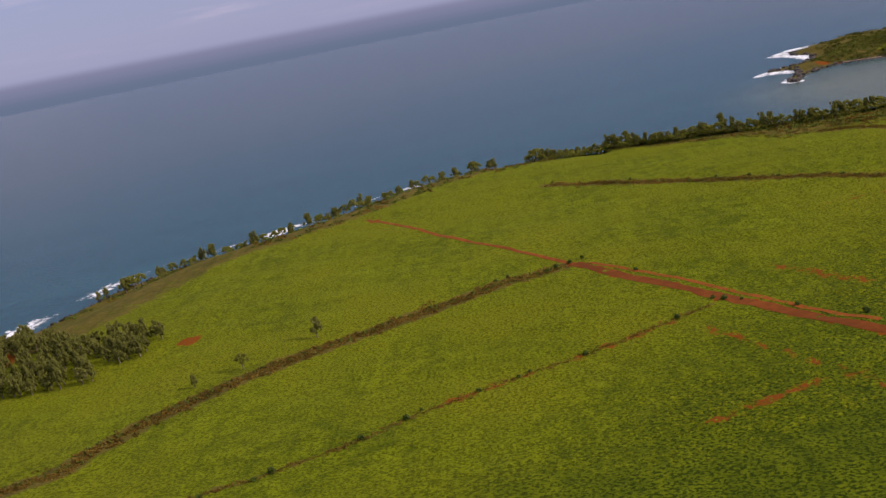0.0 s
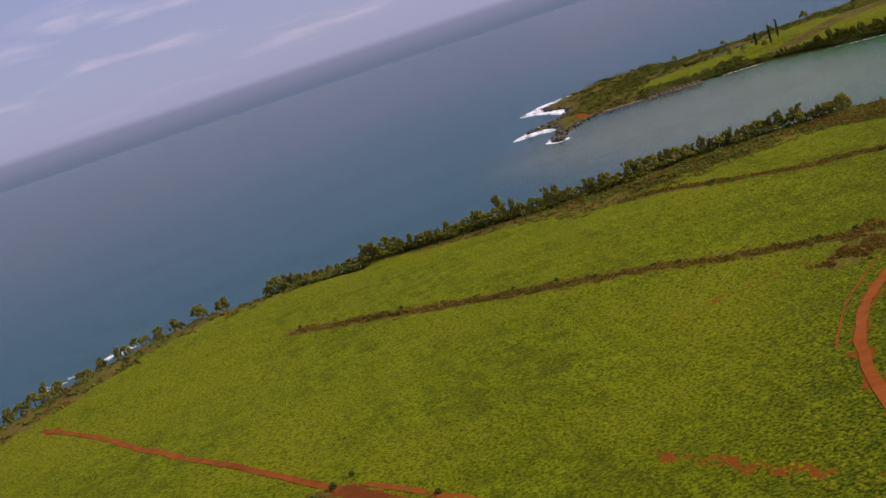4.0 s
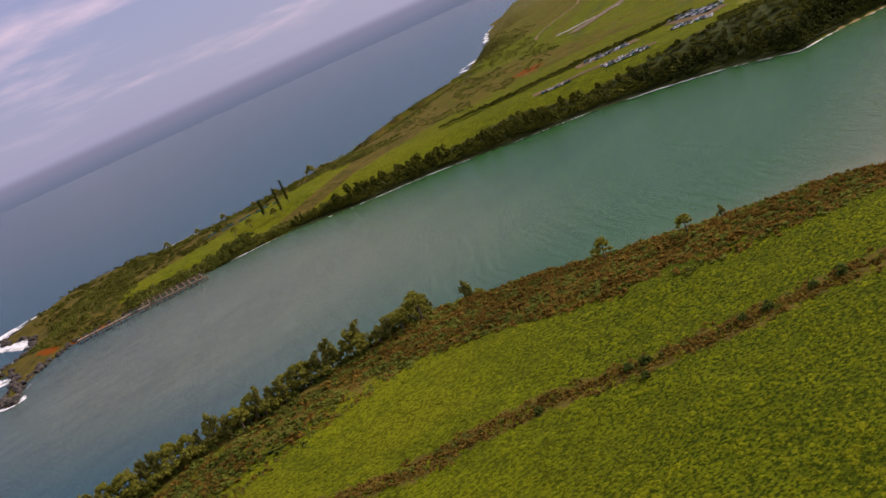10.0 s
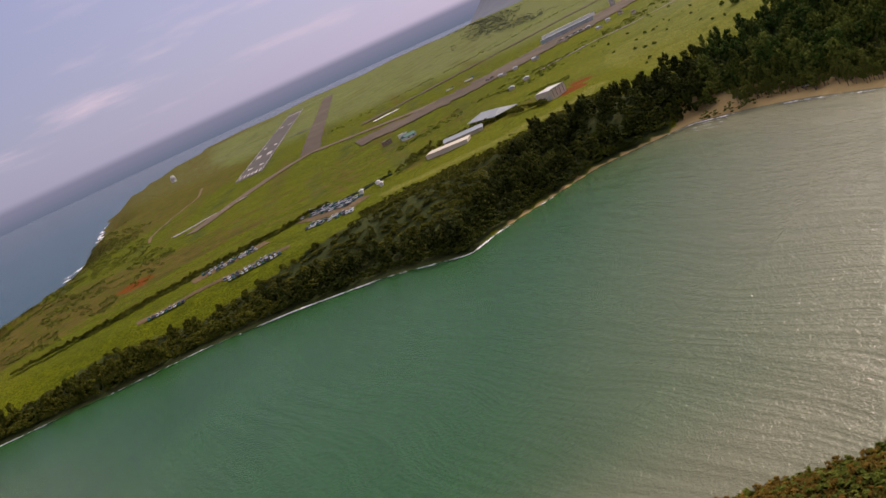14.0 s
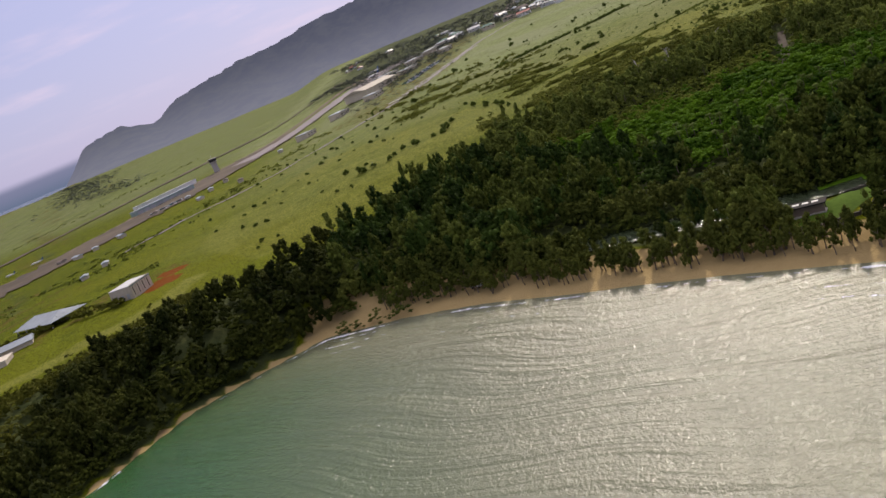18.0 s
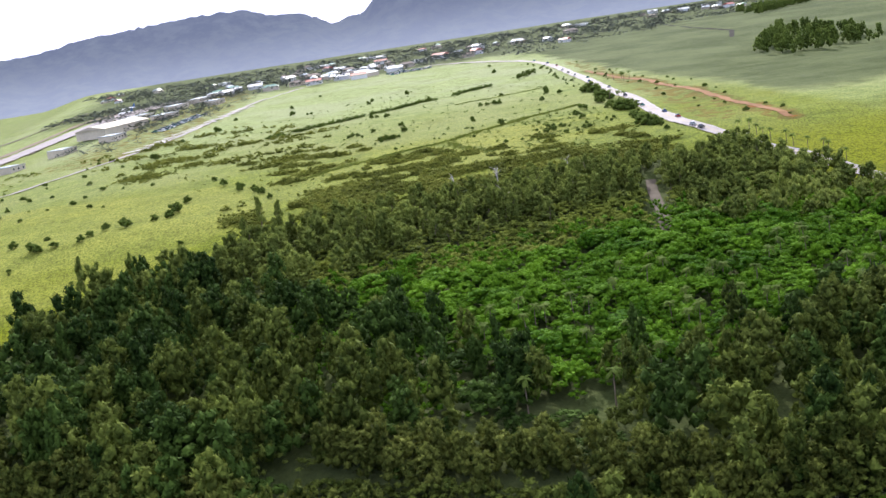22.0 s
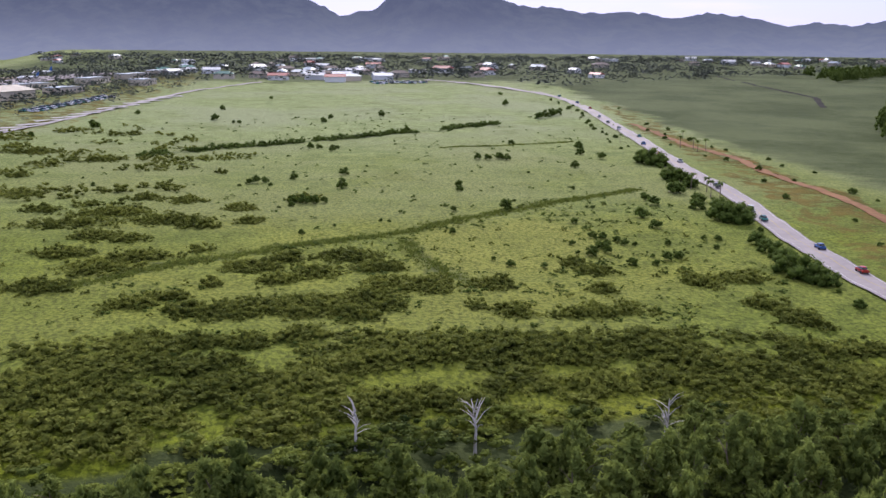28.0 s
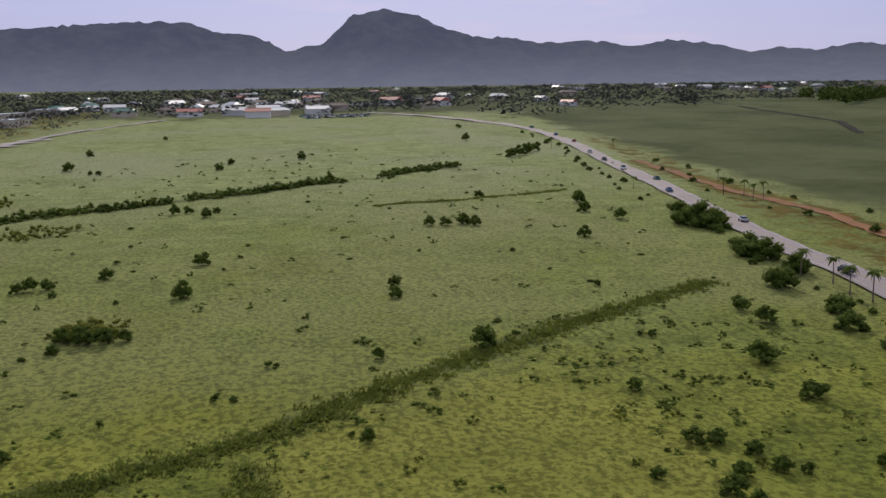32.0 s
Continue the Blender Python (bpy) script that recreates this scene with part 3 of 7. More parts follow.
def cover(x, y, d):
    """Share of dry brush, bare red soil, sand and pale meadow at each place."""
    beach = ramp(x, 860, 900) * ramp(-y, -765, -742) * (d < 60)
    sand = np.clip(beach * (1 - ramp(d, 22, 34)), 0, 1)
    sand = np.maximum(sand, 0.8 * ramp(x, 860, 900) * ramp(-y, -860, -840) * (1 - ramp(d, 3, 6)))
    rim = np.interp(x, [-200, 0, 60, 98, 141, 196, 240, 252, 300, 360, 470, 520, 560], [120, 112, 85, 70, 77, 88, 93, 112, 106, 90, 88, 68, 62])
    brush = np.where(d < rim * 1.2, ramp(-x, -800, -640) * np.interp(x, [40, 120, 250, 330, 430, 520], [0.66, 0.62, 0.62, 0.58, 0.6, 0.66]) * (1 - ramp(d, rim * 0.85, rim * 1.1)), 0) * (1 - beach)
    brush = np.maximum(brush, 0.42 * (x < 1000) * (y > 1340) * (d < 130))
    forest = inside(x, y, FOREST_SOUTH) | inside(x, y, FOREST_VALLEY)
    brush = np.where(forest, np.minimum(brush, 0.1), brush)
    for line in HEDGES:
        brush = np.maximum(brush, 0.8 * (1 - ramp(to_line(x, y, line), 3.5, 12)))
    brush = np.maximum(brush, 0.6 * (1 - ramp(to_line(x, y, LOW_HEDGE), 1, 5)))
    brush = np.maximum(brush, 0.42 * (1 - ramp(to_line(x, y, OLD_LINE), 1, 6)))
    brush = np.maximum(brush, 0.75 * (1 - ramp(to_line(x, y, [(268, 568), (296, 581), (332, 582)]), 5, 17)))
    brush = np.maximum(brush, 0.58 * (1 - ramp(to_line(x, y, DITCH), 7, 16)))
    soil = np.zeros_like(x)
    for line, share in zip(RED_LINES, (0.56, 0.56, 0.56, 0.56, 0.46)):
        soil = np.maximum(soil, share * (1 - ramp(to_line(x, y, line), 1, 8)))
    soil = np.maximum(soil, 0.62 * (1 - ramp(to_line(x, y, TRACK[4:]), 2, 9)))
    soil = np.maximum(soil, 0.55 * (1 - ramp(to_line(x, y, TRACK[:5]), 1, 6)))
    soil = np.maximum(soil, 0.52 * (1 - ramp(to_line(x, y, TRACK_BEND), 2, 8)))
    soil = np.maximum(soil, 0.5 * (1 - ramp(to_line(x, y, DITCH), 2, 8)))
    soil = np.maximum(soil, 0.6 * (1 - ramp(to_line(x, y, RED_LINES[3]), 2, 9)))
    for cx, cy, r in ( (-174, 529, 8), (-84, 770, 6), (1075, 1270, 22), (1225, 866, 15), (1252, 866, 13), (-300, 560, 18), (484, 1362, 11), (506, 1350, 9), (530, 1344, 9), (552, 1340, 8)):
        soil = np.maximum(soil, 0.95 * (1 - ramp(np.hypot(x - cx, y - cy), r * 0.4, r * 1.4)))
    # pale share grows with distance: haze over the far fields put into colour
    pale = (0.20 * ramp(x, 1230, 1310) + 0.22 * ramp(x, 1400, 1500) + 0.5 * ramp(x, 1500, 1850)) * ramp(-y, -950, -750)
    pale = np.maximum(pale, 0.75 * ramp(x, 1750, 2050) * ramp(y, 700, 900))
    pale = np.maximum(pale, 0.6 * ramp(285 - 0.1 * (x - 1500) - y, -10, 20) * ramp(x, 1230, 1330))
    # duller, darker ground: the far field, forest floors, berms, the airfield's edges
    rough = ramp(x, 1320, 1420) * ramp(300 - 0.1 * (x - 1500) - y, 0, 60)
    rough = np.maximum(rough, ramp(x, 2150, 2300) * ramp(-y, -980, -760))
    park = inside(x, y, [(962, 560), (966, 520), (950, 500), (925, 505), (915, 535), (925, 556), (950, 566)])
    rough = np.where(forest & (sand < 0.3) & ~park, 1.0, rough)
    for line, wide in ((BERM, 3.4), (BERM_ARM, 4.5), (FIELD_HEDGE, 5), ([(1660, 435), (1668, 390), (1685, 347)], 3)):
        rough = np.maximum(rough, 0.6 * (1 - ramp(to_line(x, y, line), 0.4 * wide, 1.5 * wide)))
    airfield = ramp(x, 1090, 1180) * ramp(y - 0.25 * (x - 1250), 950, 1010)
    along_it = x * 0.472 - y * 0.881
    rough = np.maximum(rough, airfield * np.clip(0.20 + 0.28 * np.sin(along_it * 0.11 + 2.0 * np.sin(x * 0.006)) * np.sin(along_it * 0.031 + x * 0.005), 0, 0.42))
    brush = np.maximum(brush, 0.55 * ramp(x, 1250, 1400) * ramp(y, 1420, 1560) * (d < 260))
    lush = np.maximum(ramp(x - y, -370, -250) * ramp(-x, -700, -560), 0.35 * ramp(x, 840, 900) * ramp(y, 930, 1010))
    brush = np.maximum(brush, airfield * np.clip(0.30 + 0.22 * np.sin(along_it * 0.07 + 1.3) * np.sin(along_it * 0.021 + x * 0.006), 0, 0.62))
    # old tracks and furrows side by side with the hedge above the lots
    for k, wide in ((34, 4), (62, 5), (104, 7), (150, 4), (205, 8)):
        brush = np.maximum(brush, 0.56 * (1 - ramp(to_line(x, y, [(850 + 0.65 * k, 1291 + 0.76 * k), (1112 + 0.65 * k, 1068 + 0.76 * k), (1330 + 0.8 * k, 930 + 0.9 * k)]), 0.5 * wide, 2.2 * wide)))
    brush = np.maximum(brush, 0.6 * ramp(x, 840, 900) * ramp(-x, -1230, -1150) * ramp(y + 0.6 * (x - 900), 1290, 1340))
    brush = np.maximum(brush, 0.5 * (1 - ramp(np.abs(y - np.interp(x, *zip(*HIGHWAY)) + 26), 8, 26)) * ramp(x, 1280, 1320) * ramp(-x, -2050, -1900))
    brush = np.maximum(brush, 0.62 * (y > 1480) * (x > 890) * (1 - ramp(d, 40, 110)))
    brush = np.maximum(brush, 0.5 * (1 - ramp(to_line(x, y, [(1720, 740), (1917, 690), (2200, 640), (2450, 640)]), 30, 110)) * (x > 1650))
    brush = np.maximum(brush, 0.5 * (1 - ramp(to_line(x, y, [(1500, 1190), (1560, 1060), (1740, 985), (1990, 860)]), 25, 60)))
    brush = np.maximum(brush, 0.46 * (1 - ramp(to_line(x, y, [(1160, 985), (1230, 930), (1260, 880)]), 20, 45)))
    head = (x < 1000) & (y > 1300) & (d < 200) & (d > 0)
    lawn = 1 - ramp(np.where(inside(x, y, LAWN), 0, to_line(x, y, LAWN, True)), 0, 12)
    brush = np.where(head, np.maximum(brush, 0.72) * (1 - lawn), brush)
    # yellow, ripe grass: the near meadow, the slope by the airfield, a strip above the wooded bank
    straw = 0.6 * (1 - ramp(np.where(inside(x, y, RIPE_MEADOW), 0, to_line(x, y, RIPE_MEADOW, True)), 0, 16))
    straw = np.maximum(straw, 0.45 * (1 - ramp(np.where(inside(x, y, RIPE_SLOPE), 0, to_line(x, y, RIPE_SLOPE, True)), 0, 10)))
    straw = np.maximum(straw, 0.75 * (1 - ramp(to_line(x, y, RIPE_STRIP), 7, 14)))
    straw = np.maximum(straw, 0.36 * ramp(x, 1300, 1330) * ramp(-x, -1470, -1420) * ramp(y, 370, 400) * ramp(-y, -640, -560))
    straw = np.maximum(straw, 0.3 * ramp(-x, -130, -20) * (1 - ramp(d, 90, 130)) * (d > 0) * (y > 600))
    return brush, soil, sand, pale, rough, lush, straw


RIPE_MEADOW = [(1413, 494), (1422, 473), (1434, 451), (1422, 443), (1400, 443), (1370, 455), (1365, 469), (1370, 480), (1373, 489), (1389, 494)]
RIPE_SLOPE = [(1185, 790), (1200, 727), (1229, 680), (1266, 642), (1290, 622), (1332, 628), (1395, 645), (1405, 685), (1440, 732), (1470, 785), (1380, 860), (1290, 850), (1220, 810)]
RIPE_STRIP = [(1075, 985), (1086, 960), (1100, 935), (1112, 905), (1137, 885), (1146, 862), (1170, 843), (1197, 838)]
LAWN = [(573, 1376), (606, 1404), (640, 1402), (700, 1396), (770, 1408), (845, 1400), (855, 1368), (790, 1342), (690, 1332), (640, 1340), (604, 1354)]
FOREST_SOUTH = [(696, 1290), (790, 1255), (830, 1200), (890, 1145), (915, 1070), (980, 1010), (1030, 960), (1045, 915), (1085, 860), (1110, 800), (1150, 735), (1040, 730), (1000, 800), (890, 850), (895, 985), (830, 1100), (735, 1230)]
FOREST_VALLEY = [(1040, 730), (1150, 735), (1195, 690), (1243, 625), (1262, 560), (1266, 490), (1258, 440), (1235, 400), (1190, 390), (1120, 378), (1000, 330), (850, 350), (800, 450), (905, 520), (960, 575), (1000, 640), (1035, 700)]

build_ground()


def build_sea():
    xs, ys = graded(-5900, 7300, -400, 1100, 12.0), graded(-5900, 7300, 450, 1700, 12.0)
    x, y, f = sheet(xs, ys)
    r = np.hypot(x - 600, y - 600)
    f = f[(r < 6600)[f].any(1)]
    k = np.minimum(1, 6600 / r)
    x, y = 600 + (x - 600) * k, 600 + (y - 600) * k
    me = mesh("sea", np.stack([x, y, 0 * x], 1), f, MAT["sea"])
    d = -shore_distance(x, y)
    bay = ramp(x + 0.35 * (1250 - y), 470, 760) * (1 - ramp(d, 260, 420)) * (1 - ramp(y - 0.35 * (x - 500), 1330, 1420))
    silt = np.clip(0.95 * ramp(800 + 0.15 * (x - 800) - y, 0, 160) + 0.4 * (1 - ramp(d, 5, 60)) * ramp(-y, -860, -700), 0, 1) * bay
    shelf = (1 - ramp(d, 30, 1300)) * (d > 0)
    silt = np.maximum(silt, 0.6 * bay * (1 - ramp(np.hypot((x - 550) / 190, (y - 1040) / 220), 0.2, 1.1)))
    silt = np.maximum(silt, 0.58 * (1 - ramp(np.hypot((x - np.clip(x, 500, 560)) / 220, (y - 1130) / 270), 0.3, 1.1)) * (d > 0))
    paint(me, "depth", np.stack([bay, silt, shelf, 0 * x + 1], 1))
    tagged(new("sea", me), "blue sea turning green and silty in the bay", "water", kind="structure")


build_sea()

# ---- the far range ----
CREST = [(24.6, 20), (24.0, 60), (22.7, 147), (21.5, 170), (20.3, 176), (18.5, 136), (16.7, 197), (13.8, 230), (12.5, 245), (10.1, 252), (7.9, 282), (5.0, 295), (3.0, 306), (0.5, 312),
         (-1.2, 308), (-2.2, 277), (-4.3, 262), (-5.9, 204), (-7.0, 226), (-7.8, 234), (-8.2, 270), (-9.2, 333), (-10.8, 354), (-12.5, 330), (-13.9, 279), (-16.0, 243), (-16.6, 250), (-18.8, 223),
         (-21.3, 230), (-23.4, 205), (-25.1, 228), (-27.4, 208), (-28.8, 180), (-30.5, 192), (-32.3, 181), (-33.6, 203), (-36, 195), (-42, 150), (-55, 120)]


def build_mountains():
    az = np.arange(-60, 25.01, 0.25)
    table = sorted(CREST)
    crest = np.interp(az, [a for a, _ in table], [h for _, h in table])
    depth = np.linspace(0, 1, 26)
    verts = []
    for u in depth:
        for a, h in zip(az, crest):
            spur = 0.5 + 0.5 * noise.noise(Vector((a * 0.5, u * 3.0, 1.7))) + 0.22 * noise.noise(Vector((a * 1.9, u * 5, 4.0)))
            dist = 3350 + 800 * u
            z = 45 + (h - 45) * (u ** 1.3) * (u + (1 - u) * (0.1 + 1.2 * spur)) if u < 1 else h + 8 * noise.noise(Vector((a * 1.7, 0, 0))) + 6 * noise.noise(Vector((a * 3.9, 5, 0))) + 4 * noise.noise(Vector((a * 8.3, 9, 0)))
            verts.append((900 + dist * math.cos(radians(a)), 560 + dist * math.sin(radians(a)), z - (6 if u == 0 else 0)))
    n = len(az)
    faces = [(j * n + i, (j + 1) * n + i, (j + 1) * n + i + 1, j * n + i + 1) for j in range(len(depth) - 1) for i in range(n - 1)]
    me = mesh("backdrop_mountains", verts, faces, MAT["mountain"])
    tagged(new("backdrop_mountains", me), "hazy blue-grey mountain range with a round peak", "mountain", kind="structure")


build_mountains()

# ---- helpers for things ----
rng = np.random.default_rng(7)


def fast_mesh(name, verts, quads, mat):
    """A mesh from arrays of vertices and faces, all of them three- or all four-cornered."""
    me = bpy.data.meshes.new(name)
    verts, quads = K * np.asarray(verts, np.float32), np.asarray(quads, np.int32)
    me.vertices.add(len(verts))
    me.vertices.foreach_set("co", verts.ravel())
    me.loops.add(quads.size)
    me.loops.foreach_set("vertex_index", quads.ravel())
    me.polygons.add(len(quads))
    me.polygons.foreach_set("loop_start", np.arange(0, quads.size, quads.shape[1], dtype=np.int32))
    me.materials.append(mat)
    me.polygons.foreach_set("use_smooth", np.ones(len(quads), bool))
    me.update(calc_edges=True)
    me.validate()
    return me


def spot(x, y, z=None, turn=0.0, size=1.0, tall=None):
    """The pose of a thing that stands at a place of the plan."""
    z = z_at(x, y) if z is None else z
    return Matrix.Translation(K * Vector((x, y, z))) @ Matrix.Rotation(turn, 4, "Z") @ Matrix.Diagonal((size, size, tall or size, 1))


def thing(name, label, category, group="", at=None):
    ob = tagged(new(name), label, category, group)
    ob.matrix_basis = at or Matrix()
    return ob


def part(name, bm, mat, parent, label=""):
    """Links a bmesh, a mesh or (verts, faces) as one part under a thing."""
    if isinstance(bm, tuple):
        me = mesh(name, bm[0], bm[1], mat, False)
    elif isinstance(bm, bpy.types.Mesh):
        me = bm
    else:
        me = bpy.data.meshes.new(name)
        bmesh.ops.scale(bm, vec=(K, K, K), verts=bm.verts)
        bm.to_mesh(me)
        bm.free()
        me.materials.append(mat)
    ob = new(name, me)
    ob.parent = parent
    if label:
        ob["label"] = label
    return ob


def box(x0, y0, z0, x1, y1, z1, bm=None, bevel=0.0):
    bm = bm or bmesh.new()
    made = bmesh.ops.create_cube(bm, size=1.0)["verts"]
    for v in made:
        v.co = Vector((x0 + (v.co.x + 0.5) * (x1 - x0), y0 + (v.co.y + 0.5) * (y1 - y0), z0 + (v.co.z + 0.5) * (z1 - z0)))
    if bevel:
        edges = list({e for v in made for e in v.link_edges})
        bmesh.ops.bevel(bm, geom=edges, offset=bevel, segments=2, affect="EDGES")
    return bm


def tube(points, radii, sides=6):
    """A tapered stem along points: vertices and faces."""
    verts, faces = [], []
    for i, (p, r) in enumerate(zip(points, radii)):
        for k in range(sides):
            a = 2 * math.pi * k / sides
            verts.append((p[0] + r * math.cos(a), p[1] + r * math.sin(a), p[2]))
        if i:
            for k in range(sides):
                a, b = (i - 1) * sides + k, (i - 1) * sides + (k + 1) % sides
                faces.append((a, b, b + sides, a + sides))
    return verts, faces


def sprays(centres, radii, count, length, width, gen, squash=0.8, rise=0.0):
    """Leaf sprays over each clump: small three-cornered blades that lie loosely on its rounded outside."""
    c = np.repeat(np.asarray(centres, float), count, 0)
    r = np.repeat(np.asarray(radii, float), count)
    n = len(c)
    d = gen.normal(size=(n, 3))
    d[:, 2] = np.where(d[:, 2] < -0.6, -d[:, 2], d[:, 2])
    d /= np.linalg.norm(d, axis=1)[:, None]
    pos = c + d * (r * gen.uniform(0.62, 1.12, n))[:, None] * np.array([1, 1, squash])
    out = d * np.array([1, 1, 1 / squash]) + 0.5 * gen.normal(size=(n, 3))
    out /= np.linalg.norm(out, axis=1)[:, None]
    a = np.cross(out, gen.normal(size=(n, 3))) + np.array([0, 0, rise])
    a -= out * (a * out).sum(1)[:, None]
    a /= np.linalg.norm(a, axis=1)[:, None] + 1e-9
    b = np.cross(out, a)
    k = gen.uniform(0.6, 1.35, n)[:, None]
    a, b = a * length * k, b * width * k
    v = np.stack([pos - a * 0.5 - b * 0.62, pos - a * 0.35 + b * 0.62, pos + a * 0.62 + out * 0.15 * length], 1).reshape(-1, 3)
    return v, np.arange(3 * n).reshape(n, 3)


CORE = np.array([(1, 0, 0), (0, 1, 0), (-1, 0, 0), (0, -1, 0), (0, 0, 1), (0, 0, -1)], float)
CORE_FACES = np.array([(0, 1, 4), (1, 2, 4), (2, 3, 4), (3, 0, 4), (1, 0, 5), (2, 1, 5), (3, 2, 5), (0, 3, 5)])


def lumps(centres, radii, squash, gen):
    """The twigs and leaf mass inside each clump: uneven closed forms, hidden by the sprays."""
    vs, fs = [], []
    for c, r in zip(centres, radii):
        fs.append(CORE_FACES + 6 * len(vs))
        w = CORE * (r * gen.uniform(0.8, 1.2, (6, 1))) * (1, 1, squash)
        a = gen.uniform(0, 6.28)
        vs.append(np.stack([w[:, 0] * math.cos(a) - w[:, 1] * math.sin(a), w[:, 0] * math.sin(a) + w[:, 1] * math.cos(a), w[:, 2]], 1) + c)
    return np.concatenate(vs), np.concatenate(fs)


def blocks(centres, radii, squash, gen):
    """Plainer leaf masses for plants that are always far away."""
    vs, fs = [], []
    for c, r in zip(centres, radii):
        n = len(vs)
        for z, k in ((-0.5, 0.8), (0.5, 0.72)):
            for i in range(4):
                a = math.pi / 2 * (i + z) + r
                u = r * k * gen.uniform(0.75, 1.0)
                vs.append((c[0] + u * math.cos(a), c[1] + u * math.sin(a), c[2] + r * squash * z * 1.2))
        for i in range(4):
            p, q = n + i, n + (i + 1) % 4
            fs += [(p, q, q + 4), (p, q + 4, p + 4)]
        fs += [(n + 4, n + 5, n + 6), (n + 4, n + 6, n + 7)]
    return np.array(vs), np.array(fs)


def joined(*pairs):
    vs, fs, at = [], [], 0
    for v, f in pairs:
        vs.append(v)
        fs.append(np.asarray(f) + at)
        at += len(v)
    return np.concatenate(vs), np.concatenate(fs)


def crown_ironwood(gen, tall=14.0, wide=3.6, clumps=34, leaves=13, core=True, foot=0.24):
    """Feathery, ragged, taller than wide."""
    cs, rs = [], []
    for i in range(clumps):
        u = foot + (0.98 - foot) * (i + gen.uniform()) / clumps
        reach = wide * (1.12 - u) ** 0.5 * gen.uniform(0.2, 1.0)
        a = gen.uniform(0, 2 * math.pi)
        cs.append((reach * math.cos(a), reach * math.sin(a), tall * u))
        rs.append(gen.uniform(0.6, 1.15) * (1.2 - 0.5 * u) * wide / 3.4)
    out = sprays(cs, rs, leaves, 1.15, 0.38, gen, 1.7, 1.1)
    return joined(out, lumps(cs, [r * 0.85 for r in rs], 1.8, gen)) if core else out


def crown_broad(gen, tall=8.0, wide=5.0, clumps=26, leaves=14, leaf=0.95, inner=lumps, fill=0.9):
    """A domed, lumpy crown."""
    cs, rs = [], []
    for i in range(clumps):
        a, u = 2.4 * i + gen.uniform(-0.4, 0.4), ((i + gen.uniform()) / clumps) ** 0.55
        reach = wide * u * gen.uniform(0.75, 1.0)
        cs.append((reach * math.cos(a), reach * math.sin(a), tall * (0.94 - 0.42 * u * u) * gen.uniform(0.86, 1.06)))
        rs.append(wide * gen.uniform(0.2, 0.36))
    return joined(sprays(cs, rs, leaves, leaf, leaf * 0.62, gen, 0.72), inner(cs, [r * fill for r in rs], 0.72, gen))


def crown_bush(gen, tall=2.5, wide=1.15, clumps=11, leaves=14, leaf=0.5, inner=lumps):
    cs, rs = [], []
    for i in range(clumps):
        a, u = 2.4 * i, ((i + 0.5) / clumps) ** 0.5
        cs.append((wide * u * math.cos(a), wide * u * math.sin(a), tall * (gen.uniform(0.12, 0.45) if i % 2 else gen.uniform(0.45, 0.8)) * (1.15 - 0.5 * u)))
        rs.append(gen.uniform(0.6, 0.95) * min(wide, tall) * 0.55)
    return joined(sprays(cs, rs, leaves, leaf, leaf * 0.6, gen, 0.85), inner(cs, [r * (0.84 if inner is lumps else 1.05) for r in rs], 0.85, gen))


def trunk_of(gen, tall, thick, limbs=5, lean=0.06):
    """A tapered trunk with limbs."""
    pts = [(tall * lean * math.sin(2.5 * u + gen.uniform(0, 0.4)), tall * lean * u * gen.uniform(-1, 1), tall * u - 0.5 * (u == 0)) for u in (0, 0.25, 0.5, 0.75, 1.0)]
    verts, faces = tube(pts, [thick * (1.15 - 0.95 * u) for u in (0, 0.25, 0.5, 0.75, 1.0)])
    for i in range(limbs):
        u = gen.uniform(0.3, 0.8)
        a = gen.uniform(0, 2 * math.pi)
        base = Vector(pts[int(u * 4)]).lerp(Vector(pts[min(4, int(u * 4) + 1)]), u * 4 % 1)
        tip = base + Vector((math.cos(a), math.sin(a), gen.uniform(0.5, 1.1))) * tall * gen.uniform(0.16, 0.28)
        v, f = tube([base, base.lerp(tip, 0.5) + Vector((0, 0, 0.25)), tip], [thick * 0.45, thick * 0.3, thick * 0.08], 5)
        faces += [tuple(k + len(verts) for k in q) for q in f]
        verts += v
    return verts, faces


def tree_models(name, label, crown, crown_mat, tall, thick, variants, group, seed, limbs=5):
    """A few trees of one kind, each with trunk and crown, to be copied."""
    out = []
    for i in range(variants):
        gen = np.random.default_rng(seed + i)
        t = thing(name, label, "tree", group)
        part("trunk", mesh("trunk", *trunk_of(gen, tall * 0.86, thick, limbs), MAT["bark"]), None, t)
        part("crown", fast_mesh("crown", *crown(gen), crown_mat), None, t)
        out.append(t)
    return out


class Stand:
    """Places copies of models; the first of each model is the model itself."""

    def __init__(self, models):
        self.models, self.used, self.count = models, set(), 0

    def put(self, m, label=""):
        i = self.count % len(self.models)
        self.count += 1
        ob = self.models[i]
        if i in self.used:
            ob = copy_thing(ob, m)
            ob.matrix_basis = m
        else:
            self.used.add(i)
            ob.matrix_basis = m
        if label:
            ob["label"] = label
        return ob


